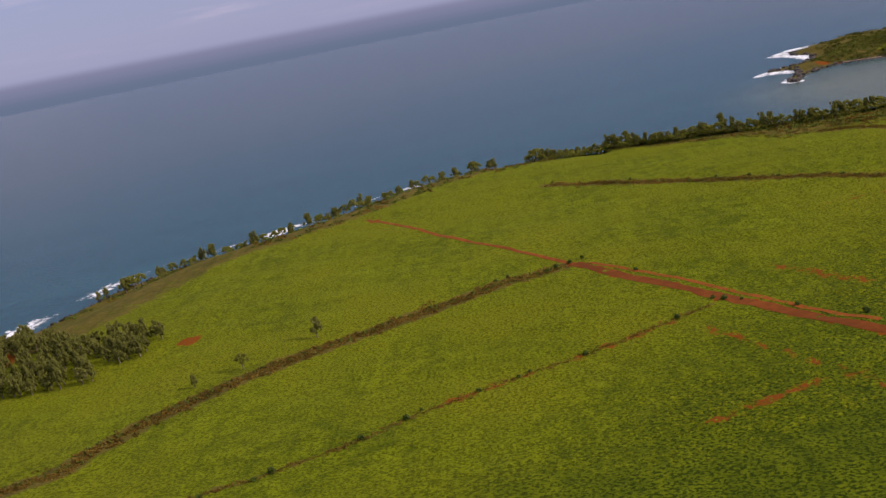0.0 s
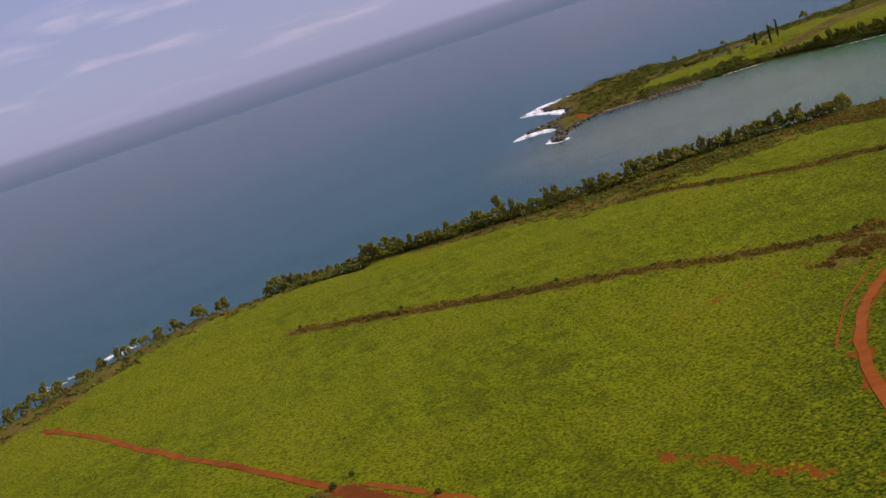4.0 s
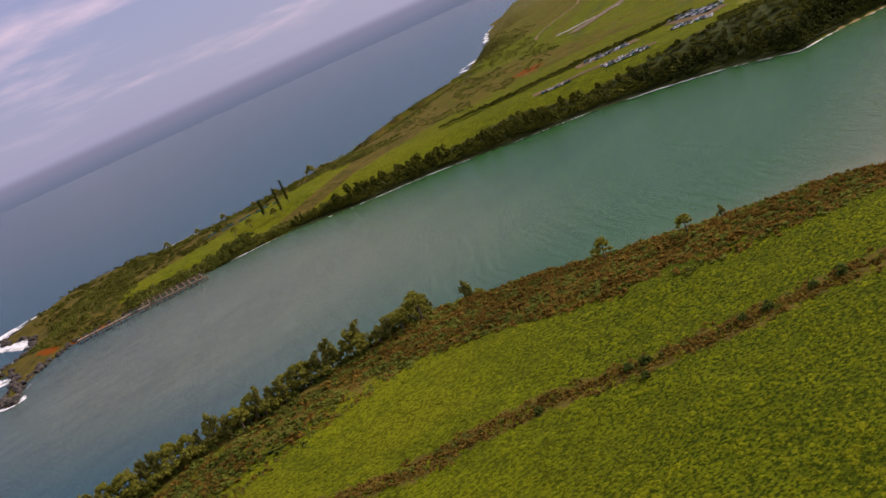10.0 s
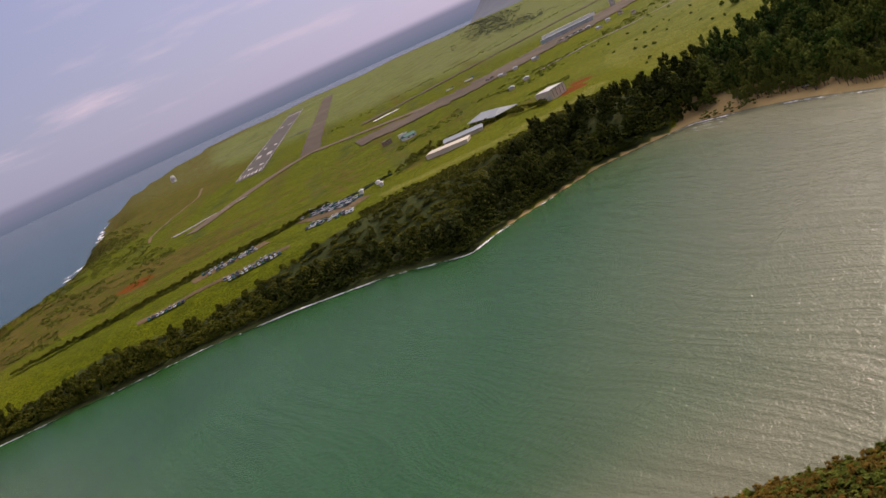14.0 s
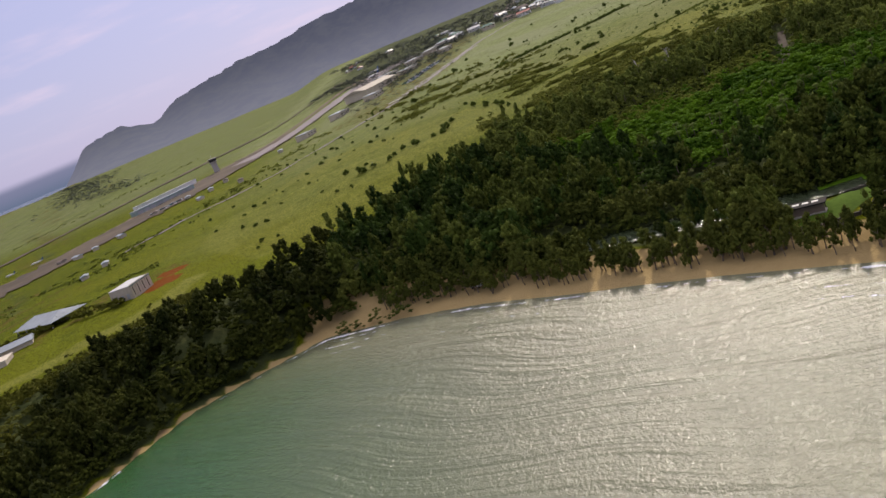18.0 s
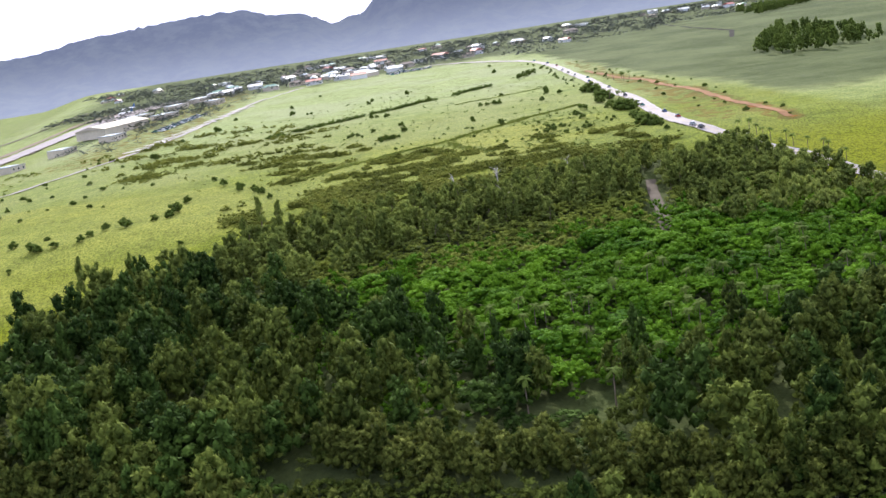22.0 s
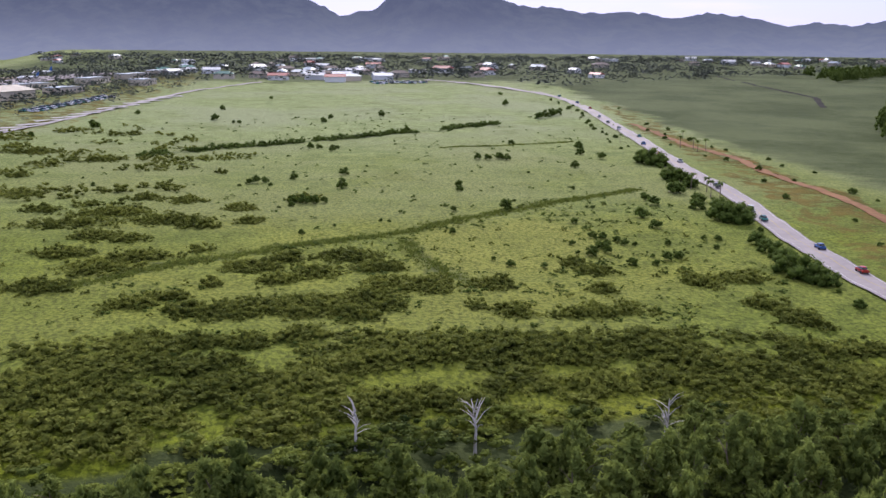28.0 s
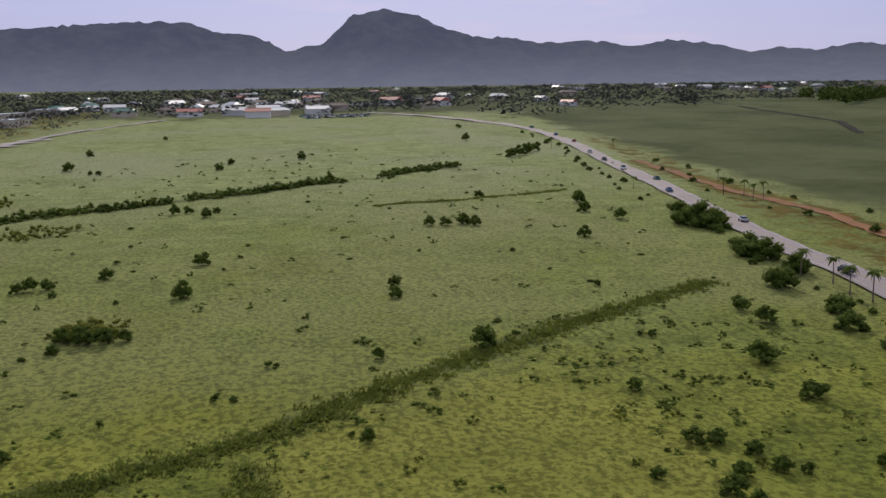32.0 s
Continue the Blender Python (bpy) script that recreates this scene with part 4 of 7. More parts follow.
def mass(name, label, category, models, places, mat, kind="stuff", sink=0.3, heights=None):
    """Many plants that nobody could count, joined into one object: places are rows of x, y, size, tallness."""
    vs, fs, at = [], [], 0
    gen = np.random.default_rng(len(places) + 11)
    xy = np.array([(p[0], p[1]) for p in places])
    zs = height(xy[:, 0], xy[:, 1]) if heights is None else heights
    for (x, y, size, tall), z in zip(places, zs):
        v, f = models[gen.integers(len(models))]
        a = gen.uniform(0, 2 * math.pi)
        c, s = math.cos(a) * size, math.sin(a) * size
        w = np.stack([v[:, 0] * c - v[:, 1] * s + x, v[:, 0] * s + v[:, 1] * c + y, v[:, 2] * tall + z - sink], 1)
        vs.append(w)
        fs.append(f + at)
        at += len(v)
    me = fast_mesh(name, np.concatenate(vs), np.concatenate(fs), mat)
    tone = [0.65 * gen.uniform(-1, 1) + 1.1 * noise.noise(Vector((p[0] * 0.035, p[1] * 0.035, 13.0))) for p in places]
    tone = np.repeat(tone, [len(v) for v in vs]).astype(np.float32)
    me.attributes.new("tone", "FLOAT", "POINT").data.foreach_set("value", tone)
    return tagged(new(name, me), label, category, kind=kind)


def along(pts, gap, side=0.0, jitter=0.0, gen=rng):
    """Places along a line, moved sideways."""
    pts = np.asarray(pts, float)
    seg = np.hypot(*np.diff(pts, axis=0).T)
    run = np.concatenate([[0], np.cumsum(seg)])
    out, s = [], gen.uniform(0, gap)
    while s < run[-1]:
        i = min(np.searchsorted(run, s, "right") - 1, len(seg) - 1)
        u = (s - run[i]) / seg[i]
        d = (pts[i + 1] - pts[i]) / seg[i]
        k = side + gen.normal() * jitter
        out.append((pts[i][0] + (pts[i + 1][0] - pts[i][0]) * u - d[1] * k, pts[i][1] + (pts[i + 1][1] - pts[i][1]) * u + d[0] * k))
        s += gap * gen.uniform(0.6, 1.4)
    return out


def inland(places):
    xy = np.array(places)
    return shore_distance(xy[:, 0], xy[:, 1])


def scatter(n, poly, gen, gap=0.0):
    poly = np.asarray(poly, float)
    lo, hi = poly.min(0), poly.max(0)
    out, cells = [], set()
    tries = 0
    while len(out) < n and tries < 120:
        tries += 1
        p = gen.uniform(lo, hi, (2000, 2))
        p = p[inside(p[:, 0], p[:, 1], poly)]
        for x, y in p:
            if gap:
                key = (int(x // gap), int(y // gap))
                if key in cells:
                    continue
                cells.add(key)
            out.append((x, y))
            if len(out) >= n:
                break
    return out


def strip(name, label, category, pts, width, mat, lift=0.22, step=5.0, ragged=0.0, crown=0.0, parent=None, kind="structure"):
    """A road, track or marking laid along the ground."""
    pts = np.asarray(pts, float)
    seg = np.hypot(*np.diff(pts, axis=0).T)
    run = np.concatenate([[0], np.cumsum(seg)])
    s = np.linspace(0, run[-1], max(3, int(run[-1] / step)))
    # a smooth line through the points
    x, y = np.interp(s, run, pts[:, 0]), np.interp(s, run, pts[:, 1])
    for _ in range(int(30 / step) if len(pts) > 2 else 0):
        x[1:-1], y[1:-1] = (x[:-2] + 2 * x[1:-1] + x[2:]) / 4, (y[:-2] + 2 * y[1:-1] + y[2:]) / 4
    dx, dy = np.gradient(x), np.gradient(y)
    n = np.hypot(dx, dy)
    nx, ny = -dy / n, dx / n
    rows = np.linspace(-1, 1, max(5, int(width / 8)) if width > 2 else 2)
    vs = []
    for k, u in enumerate(rows):
        w = width / 2 * (1 + ragged * np.array([noise.noise(Vector((a * 0.09, k * 7.7, len(name)))) for a in s]))
        px, py = x + nx * u * w, y + ny * u * w
        z = height(px, py) + lift + crown * (1 - u * u)
        vs.append(np.stack([px, py, z], 1))
    m, c = len(s), len(rows)
    v = np.concatenate(vs)
    f = [(k * m + i, k * m + i + 1, (k + 1) * m + i + 1, (k + 1) * m + i) for k in range(c - 1) for i in range(m - 1)]
    me = mesh(name, v, f, mat)
    ob = new(name, me)
    if parent:
        ob.parent = parent
        return ob
    return tagged(ob, label, category, kind=kind)


# ---- tracks and the highway ----
strip("road_track_far", "narrow red dirt farm track to the coast", "track", TRACK[:5], 3.6, MAT["reddirt"], 0.16, ragged=0.6)
strip("road_track", "rutted red dirt farm track", "track", TRACK[4:], 7.0, MAT["reddirt"], 0.12, ragged=0.5)
strip("road_track_twin", "narrow red dirt wheel track", "track", TRACK_TWIN, 3.0, MAT["reddirt"], 0.14, ragged=0.6)
strip("road_track_bend", "curved red dirt farm track", "track", TRACK_BEND, 3.9, MAT["reddirt"], 0.2, ragged=0.4)
strip("road_track_rut", "thin red dirt rut beside the track", "track", TRACK_RUT, 0.8, MAT["reddirt"], 0.25, ragged=0.8)
strip("road_highway", "pale grey two-lane asphalt highway", "road", HIGHWAY, 9.4, MAT["asphalt"], 0.5, ragged=0.03, crown=0.15)
strip("ground_ditch", "red-brown earth ditch beside the highway", "ditch", DITCH, 5.0, MAT["ditch"], 0.25, ragged=0.9)
strip("road_field_track", "dark earth track across the rough field", "track", [(2392, -102), (2280, -68), (2171, -40), (2001, -14), (1903, 39)], 6.0, MAT["darkearth"], 0.3, ragged=0.7)
strip("road_valley_lane", "narrow grey lane through the trees", "road", [(1156, 474), (1166, 469), (1176, 465), (1192, 460), (1206, 456), (1223, 449)], 4.6, MAT["lane"], 0.35)


def side_line(pts, k):
    pts = np.asarray(pts, float)
    d = np.gradient(pts, axis=0)
    d /= np.linalg.norm(d, axis=1)[:, None]
    return np.stack([pts[:, 0] - d[:, 1] * k, pts[:, 1] + d[:, 0] * k], 1)


for k in (-3.8, 3.8):
    strip("road_edge_line", "worn white painted edge line", "road marking", side_line(HIGHWAY, k), 0.22, MAT["fadedpaint"], 0.66)
strip("road_centre_line", "faded yellow centre line", "road marking", HIGHWAY, 0.25, plain("yellow_marking_paint", (0.36, 0.27, 0.09)), 0.72)

# ---- plants of the north pasture ----
g = np.random.default_rng(21)
IRON = [crown_ironwood(np.random.default_rng(40 + i), tall=15.0, wide=4.2, clumps=26, leaves=16) for i in range(5)]
BROAD = [crown_broad(np.random.default_rng(60 + i), clumps=13, leaves=20, leaf=0.85) for i in range(5)]
BUSH = [crown_bush(np.random.default_rng(80 + i), tall=3.0, wide=1.9, clumps=4, leaves=18, leaf=0.55) for i in range(6)]
CANOPY = [crown_broad(np.random.default_rng(65 + i), clumps=14, leaves=34, leaf=0.72, fill=0.85) for i in range(5)]
LOWBROAD = [crown_broad(np.random.default_rng(70 + i), clumps=5, leaves=24, leaf=0.8, fill=0.84) for i in range(5)]
SCRUB = [crown_bush(np.random.default_rng(90 + i), tall=1.6, wide=1.5, clumps=3, leaves=10, leaf=0.62, inner=blocks) for i in range(6)]

coast = Stand(tree_models("coast_tree", "wind-shaped ironwood tree on the grassy coast", lambda q: crown_ironwood(q, 9.6, 3.6, 18, 34, True, 0.34), MAT["coastiron"], 10.5, 0.32, 3, "trees along the coast", 100)
              + tree_models("coast_tree", "round-crowned green tree on the grassy coast", lambda q: crown_broad(q, 9.0, 3.9, 18, 38, 0.7), MAT["coastleaf"], 8.0, 0.34, 3, "trees along the coast", 120))
for x, y in along([(-300, 735), (-245, 790), (-170, 838), (-115, 880), (-60, 925), (20, 955)], 6.5, 0, 8.0, g):
    k = g.uniform(0.85, 1.5)
    coast.put(spot(x, y, None, g.uniform(0, 6.28), k, k * g.uniform(0.75, 1.05)))
for x, y in along([(50, 935), (90, 930), (145, 908), (224, 873), (287, 858), (376, 856), (440, 846), (478, 838)], 4.6, -3, 3.5, g):
    k = g.uniform(0.9, 1.4)
    coast.put(spot(x, y, None, g.uniform(0, 6.28), k, k * g.uniform(0.8, 1.15)))
for x, y, s in ((512, 840, 0.7), (505, 832, 0.9), (506, 752, 0.85), (522, 722, 0.75), (533, 712, 0.45), (521, 860, 0.95), (507, 888, 0.9), (497, 898, 0.9), (475, 842, 1.15), (-129, 465, 0.75), (-95, 493, 0.85), (-150, 450, 0.5), (225, 897, 1.2)):
    coast.put(spot(x, y, None, g.uniform(0, 6.28), 1.3 * s, 1.3 * s), "lone small tree standing in rough grass")
grove = Stand(tree_models("grove_tree", "grey-green ironwood tree in a dense grove", lambda q: crown_ironwood(q, 13, 4.6, 18, 32), MAT["coastiron"], 14, 0.4, 3, "trees of the grove", 140))
for x, y in scatter(170, [(-300, 500), (-262, 480), (-215, 490), (-186, 528), (-192, 552), (-228, 552), (-275, 580), (-330, 640)], g, 4.0):
    grove.put(spot(x, y, None, g.uniform(0, 6.28), g.uniform(0.7, 1.05), g.uniform(0.55, 1.0)))

row = []
for line in HEDGES:
    for x, y in along(line, 0.4, 0, 3.0, g):
        row.append((x, y, g.uniform(0.7, 1.6), g.uniform(0.3, 1.0)))
for x, y in along(LOW_HEDGE, 1.0, 0, 1.0, g):
    row.append((x, y, g.uniform(0.5, 1.0), g.uniform(0.3, 0.7)))
for x, y in scatter(700, [(258, 574), (276, 578), (290, 592), (312, 602), (338, 586), (326, 575), (302, 567), (272, 556)], g):
    if noise.noise(Vector((x * 0.09, y * 0.09, 4.0))) < -0.12:
        continue
    row.append((x, y, g.uniform(0.6, 1.3), g.uniform(0.5, 1.3)))
mass("hedgerow_brush", "dry rust-brown and olive hedgerow brush", "brush", SCRUB, row, MAT["rust"])
dark = []
for line in HEDGES:
    for x, y in along(line, 5.0, 0, 2.0, g):
        dark.append((x, y, g.uniform(0.5, 1.0), g.uniform(0.5, 0.95)))
mass("hedgerow_shrubs", "dark green shrubs in the hedgerows", "shrub", BUSH, dark, MAT["olive"])

rim_rust, rim_green = [], []
for pts, gap, wide in ((COAST[4:11], 2.6, 13.0), (COAST[10:17], 0.8, 13.0), (COAST[15:22], 0.4, 12.0)):
    places = along(pts, gap, 0, wide, g)
    for (x, y), d in zip(places, inland(places)):
        if d > 3:
            (rim_rust if g.uniform() < (0.75 if x > 430 else 0.35) else rim_green).append((x, y, g.uniform(0.7, 1.6), g.uniform(0.7, 1.7)))
for x, y in along([(475, 815), (515, 745), (545, 690), (575, 640), (610, 585)], 0.3, 4, 9.0, g):
    rim_rust.append((x, y, g.uniform(0.6, 1.5), g.uniform(0.5, 1.4)))
for x, y in along([(50, 930), (145, 905), (224, 868), (287, 850), (376, 850), (478, 832)], 0.7, 6, 4.0, g):
    rim_green.append((x, y, g.uniform(0.8, 1.7), g.uniform(0.8, 2.0)))
places = scatter(6500, [(-320, 700), (-250, 740), (-100, 770), (0, 830), (70, 900), (250, 855), (300, 800), (420, 790), (520, 660), (560, 690), (520, 840), (400, 870), (230, 905), (60, 960), (-100, 930), (-260, 800)], g)
for (x, y), d in zip(places, inland(places)):
    rim = float(np.interp(x, [40, 90, 240, 300, 560], [110, 62, 58, 92, 88]))
    if 4 < d < rim and (x > 60 or g.uniform() < 0.22) and noise.noise(Vector((x * 0.05, y * 0.05, 2.0))) + 0.5 * noise.noise(Vector((x * 0.15, y * 0.15, 2.0))) > -0.16:
        (rim_rust if g.uniform() < (0.58 if x > 430 else 0.4) else rim_green).append((x, y, g.uniform(1.2, 2.8), g.uniform(0.5, 1.5)))
for x, y in scatter(2600, [(545, 790), (560, 745), (597, 690), (612, 640), (640, 590), (690, 530), (650, 490), (600, 560), (560, 640), (520, 720), (505, 780)], g):
    (rim_rust if g.uniform() < 0.55 else rim_green).append((x, y, g.uniform(1.0, 2.2), g.uniform(0.5, 1.4)))
for x, y in scatter(2800, [(412, 823), (436, 787), (451, 766), (462, 740), (488, 724), (504, 700), (517, 675), (532, 662), (557, 639), (600, 600), (625, 610), (600, 660), (543, 700), (520, 735), (500, 790), (470, 830), (430, 850)], g):
    (rim_rust if g.uniform() < 0.6 else rim_green).append((x, y, g.uniform(0.9, 1.9), g.uniform(0.35, 0.95)))
for x, y in scatter(1500, [(60, 930), (98, 917), (141, 893), (196, 857), (240, 826), (249, 798), (281, 802), (312, 791), (355, 798), (428, 797), (428, 845), (378, 842), (311, 844), (246, 866), (203, 886), (145, 918), (98, 936)], g):
    (rim_rust if g.uniform() < 0.6 else rim_green).append((x, y, g.uniform(0.8, 1.7), g.uniform(0.25, 0.7)))
rim_rust, rim_green = [[p for p, d in zip(group, inland([k[:2] for k in group])) if p[0] < 470 or d < np.interp(p[0], [470, 520, 560], [95, 74, 66])] for group in (rim_rust, rim_green)]
mass("bluff_brush", "rust-brown dry brush on the coastal bluff", "brush", SCRUB, rim_rust, MAT["rust"])
mass("coast_thicket", "thick green thicket under the coast trees", "thicket", BROAD, [(x, y, g.uniform(0.45, 0.8), g.uniform(0.4, 0.95)) for x, y in along([(50, 932), (145, 905), (224, 870), (287, 855), (376, 854), (478, 838)], 1.9, -1, 3.0, g)] + [(x, y, g.uniform(0.3, 0.6), g.uniform(0.25, 0.6)) for x, y in along([(-300, 735), (-245, 790), (-170, 838), (-115, 880), (-60, 925), (20, 955)], 11.0, 0, 9.0, g)], MAT["coastleaf"])
mass("bluff_shrubs", "low olive-green shrubs on the coastal bluff", "shrub", SCRUB, rim_green, MAT["olive"])

bush = Stand([])
for i in range(4):
    me = fast_mesh("field_bush", *crown_bush(np.random.default_rng(160 + i), clumps=12, leaves=34, leaf=0.42), MAT["fieldbush"])
    bush.models.append(tagged(new("field_bush", me), "dark green rounded bush in the open pasture", "bush", "bushes in the pasture"))
for x, y, s in ((33, 406, 1.0), (78, 430, 1.1), (-14, 386, 0.9), (-44, 369, 1.1), (-61, 356, 1.1), (-93, 338, 1.2), (-99, 334, 0.9), (3, 394, 0.7), (8, 398, 0.6), (-38, 376, 0.6), (-118, 327, 0.8),
                (103, 444, 1.2), (99, 449, 0.9), (75, 514, 0.9), (128, 418, 0.9), (110, 440, 0.6), (149, 395, 1.2), (52, 556, 0.9), (-36, 512, 0.9), (36, 548, 1.3), (44, 552, 1.2), (30, 543, 1.0),
                (1, 540, 0.9), (8, 545, 0.8)):
    bush.put(spot(x, y, None, g.uniform(0, 6.28), s, s), "dark green bush beside the red track")
for x, y, s in ((398, 702, 1.2), (418, 675, 1.1), (427, 681, 1.5), (422, 684, 1.3), (332, 759, 1.0), (325, 766, 1.2), (452, 661, 1.2), (458, 655, 1.4), (478, 640, 1.6), (470, 646, 1.2), (203, 673, 1.1), (169, 706, 1.0), (115, 750, 0.9), (60, 793, 0.9), (236, 646, 1.2), (188, 690, 1.0), (286, 604, 1.2), (300, 597, 1.2)):
    bush.put(spot(x, y, None, g.uniform(0, 6.28), s, s), "dark green bush in the hedgerow")

def tuft(gen):
    """A low grass clump: a ragged little mound."""
    n = 6
    vs = [(gen.normal() * 0.15, gen.normal() * 0.15, gen.uniform(0.35, 0.6))]
    for i in range(n):
        a, r = 2 * math.pi * (i + gen.uniform(-0.3, 0.3)) / n, gen.uniform(0.6, 1.25)
        vs.append((r * math.cos(a), r * math.sin(a), 0.0))
    return np.array(vs), np.array([(0, 1 + i, 1 + (i + 1) % n) for i in range(n)])


TUFT = [tuft(np.random.default_rng(200 + i)) for i in range(10)]
tufts = [(x, y, s, s * 0.9) for (x, y), s in zip(scatter(52000, [(-120, 330), (60, 290), (160, 330), (250, 430), (400, 520), (560, 560), (590, 620), (540, 690), (440, 800), (330, 830), (150, 740), (40, 600), (-60, 470)], g), g.uniform(0.5, 1.3, 52000))]
edge = to_line(*np.array(tufts)[:, :2].T, [(-120, 330), (-60, 470), (40, 600), (150, 740), (330, 830), (440, 800)])
tufts = [t for t, e in zip(tufts, edge) if e > 120 * g.uniform() ** 1.5]
keep = [t for t, a, b in zip(tufts, to_line(*np.array(tufts)[:, :2].T, TRACK), to_line(*np.array(tufts)[:, :2].T, TRACK_BEND)) if a > 5 and b > 4]
keep = [t for t, d in zip(keep, inland([k[:2] for k in keep])) if d > np.interp(t[0], [470, 520, 560], [92, 72, 66])]
mass("pasture_grass", "knee-high yellow-green pasture grass clumps", "grass", TUFT, keep, MAT["tuft"], sink=0.12)

# ---- the south bank and the valley ----
h = np.random.default_rng(31)
bank = scatter(1150, FOREST_SOUTH, h, 5.0)
bank = [(*p, d) for p, d in zip(bank, inland(bank)) if d > 9]
iron_bank, green_bank, west_bank = [], [], []
for x, y, d in bank:
    # the bank's upper edge is low scrub
    up = float(ramp(d, 24, 60) * ramp(y, 845, 910))
    kin = iron_bank if h.uniform() < 0.6 else green_bank
    if y > 1000 + h.normal() * 25 or up > 0.4:
        kin = west_bank
    kin.append((x, y, h.uniform(0.9, 1.5) * (1 - 0.3 * up), h.uniform(0.65, 1.15) * (1 - 0.7 * up)))
for x, y in along(np.concatenate([COAST[31:], COAST_SOUTH[:4]]), 2.2, -7, 1.6, h):
    (green_bank if y < 1000 else west_bank).append((x, y, h.uniform(0.45, 0.85), h.uniform(0.4, 0.85)))
mass("west_bank_trees", "olive-green scrub trees on the low outer bank", "trees", BROAD + IRON[:2], west_bank, MAT["bankscrub"])
mass("bank_ironwoods", "dense dark ironwood forest on the bay's bank", "trees", IRON, iron_bank, MAT["bankiron"])
mass("bank_broadleaf", "dark green broadleaf trees on the bay's bank", "trees", BROAD, green_bank, MAT["bankleaf"])

belt = [(x, y, h.uniform(0.9, 2.0), h.uniform(0.7, 1.7)) for x, y in along([(1020, 985), (1040, 958), (1056, 925), (1074, 895), (1096, 868), (1120, 846), (1150, 822)], 0.16, 0, 9.0, h)]
mass("bank_scrub", "olive-brown scrub on the upper edge of the bank", "scrub", SCRUB, belt, MAT["bankscrub"])
patchy = []
for line, gap, wide in (([(1380, 985), (1440, 945), (1540, 905), (1620, 860), (1720, 800)], 1.2, 16.0), ([(1215, 985), (1262, 945), (1300, 905), (1290, 880)], 0.9, 7.0), ([(1270, 1075), (1330, 1040), (1400, 1010), (1480, 975)], 2.0, 12.0), ([(1720, 1400), (1900, 1330), (2100, 1230), (2350, 1100)], 5.0, 14.0)):
    for x, y in along(line, gap, 0, wide, h):
        if noise.noise(Vector((x * 0.03, y * 0.03, 4.0))) > -0.1:
            patchy.append((x, y, h.uniform(0.9, 2.6), h.uniform(0.6, 1.7)))
mass("yard_trees", "dark trees crowding round the sheds", "trees", BROAD, [(x, y, h.uniform(0.5, 0.9), h.uniform(0.4, 0.75)) for x, y in along([(1165, 990), (1188, 985), (1205, 968), (1222, 930), (1208, 905), (1202, 885)], 2.6, 0, 4.0, h) + along([(1215, 1000), (1150, 1005), (1130, 1020)], 5.0, 0, 4.0, h)], MAT["bankscrub"])
mass("airfield_scrub", "patchy olive scrub round the apron", "scrub", SCRUB, patchy, MAT["olive"])

canopy, dark_trees, light_trees, olive_trees, tall_trees = [], [], [], [], []
places = scatter(2100, FOREST_VALLEY, h, 4.7)
xy = np.array(places)
from_river, from_path = to_line(*xy.T, RIVER), to_line(*xy.T, [(1120, 488), (1160, 470), (1192, 460), (1223, 449), (1250, 390)])
for (x, y), d, wet, on_path in zip(places, inland(places), from_river, from_path):
    if d < (25 if y > 590 else 20) or wet < (13 if 560 < y < 625 else 8.5) or (922 < x < 962 and 505 < y < 556):
        continue
    if on_path < 3.0 and 1146 < x < 1232:
        continue
    w = x + 8 * math.sin(y * 0.05) + h.normal() * 6
    if y > 600 + 0.6 * (w - 1130) or w < 1050:
        s = h.uniform(0.5, 0.9) if h.uniform() < 0.35 else h.uniform(0.95, 1.6)
        deep = 0.5 + 0.55 * noise.noise(Vector((x * 0.02, y * 0.02, 6.0))) + (0.25 if x > 1085 else 0)
        s *= 1 + 0.35 * noise.noise(Vector((x * 0.04, y * 0.04, 11.0)))
        low = 0.45 if 975 < x < 1035 and 545 < y < 618 else 1.0
        (dark_trees if h.uniform() < deep else light_trees).append((x, y, s * (0.4 + 0.6 * low), (h.uniform(0.35, 0.8) + 0.4 * s) * low))
    elif w < 1160:
        canopy.append((x, y, h.uniform(0.6, 1.0) if h.uniform() < 0.5 else h.uniform(1.0, 1.75), h.uniform(0.55, 1.15)))
    elif w < 1195:
        olive_trees.append((x, y, h.uniform(0.5, 0.95), h.uniform(0.45, 0.85)))
    elif w < 1240:
        tall_trees.append((x, y, h.uniform(0.7, 1.25), h.uniform(0.5, 1.1)))
    else:
        olive_trees.append((x, y, h.uniform(0.5, 0.9), h.uniform(0.25, 0.5)))
# the lane keeps a clear way through the trees
LANE = [(1157, 474), (1168, 468), (1192, 460), (1231, 445)]
canopy, olive_trees, tall_trees = [[t for t, k in zip(group, to_line(*np.array(group)[:, :2].T, LANE)) if k > 6] for group in (canopy, olive_trees, tall_trees)]
filler = [(x, y, h.uniform(0.45, 0.9), h.uniform(0.45, 0.9)) for x, y in scatter(1400, [(1040, 610), (1110, 640), (1175, 600), (1180, 480), (1190, 400), (1110, 385), (1030, 400)], h) if to_line(np.array(x), np.array(y), RIVER) > 12]
mass("valley_undergrowth", "bright green shrubs closing the valley canopy", "shrubs", LOWBROAD, filler, MAT["canopy"])
mass("valley_canopy", "bright green broadleaf canopy filling the valley", "trees", CANOPY, canopy, MAT["canopy"])
mass("valley_dark_trees", "dark green trees behind the beach", "trees", IRON + BROAD[:3], dark_trees, MAT["darkleaf"])
mass("valley_light_trees", "feathery olive-green ironwoods behind the beach", "trees", IRON, light_trees, MAT["valleyiron"])
mass("valley_olive_scrub", "olive-green scrub trees on the valley slope", "trees", BROAD, olive_trees, MAT["olive"])
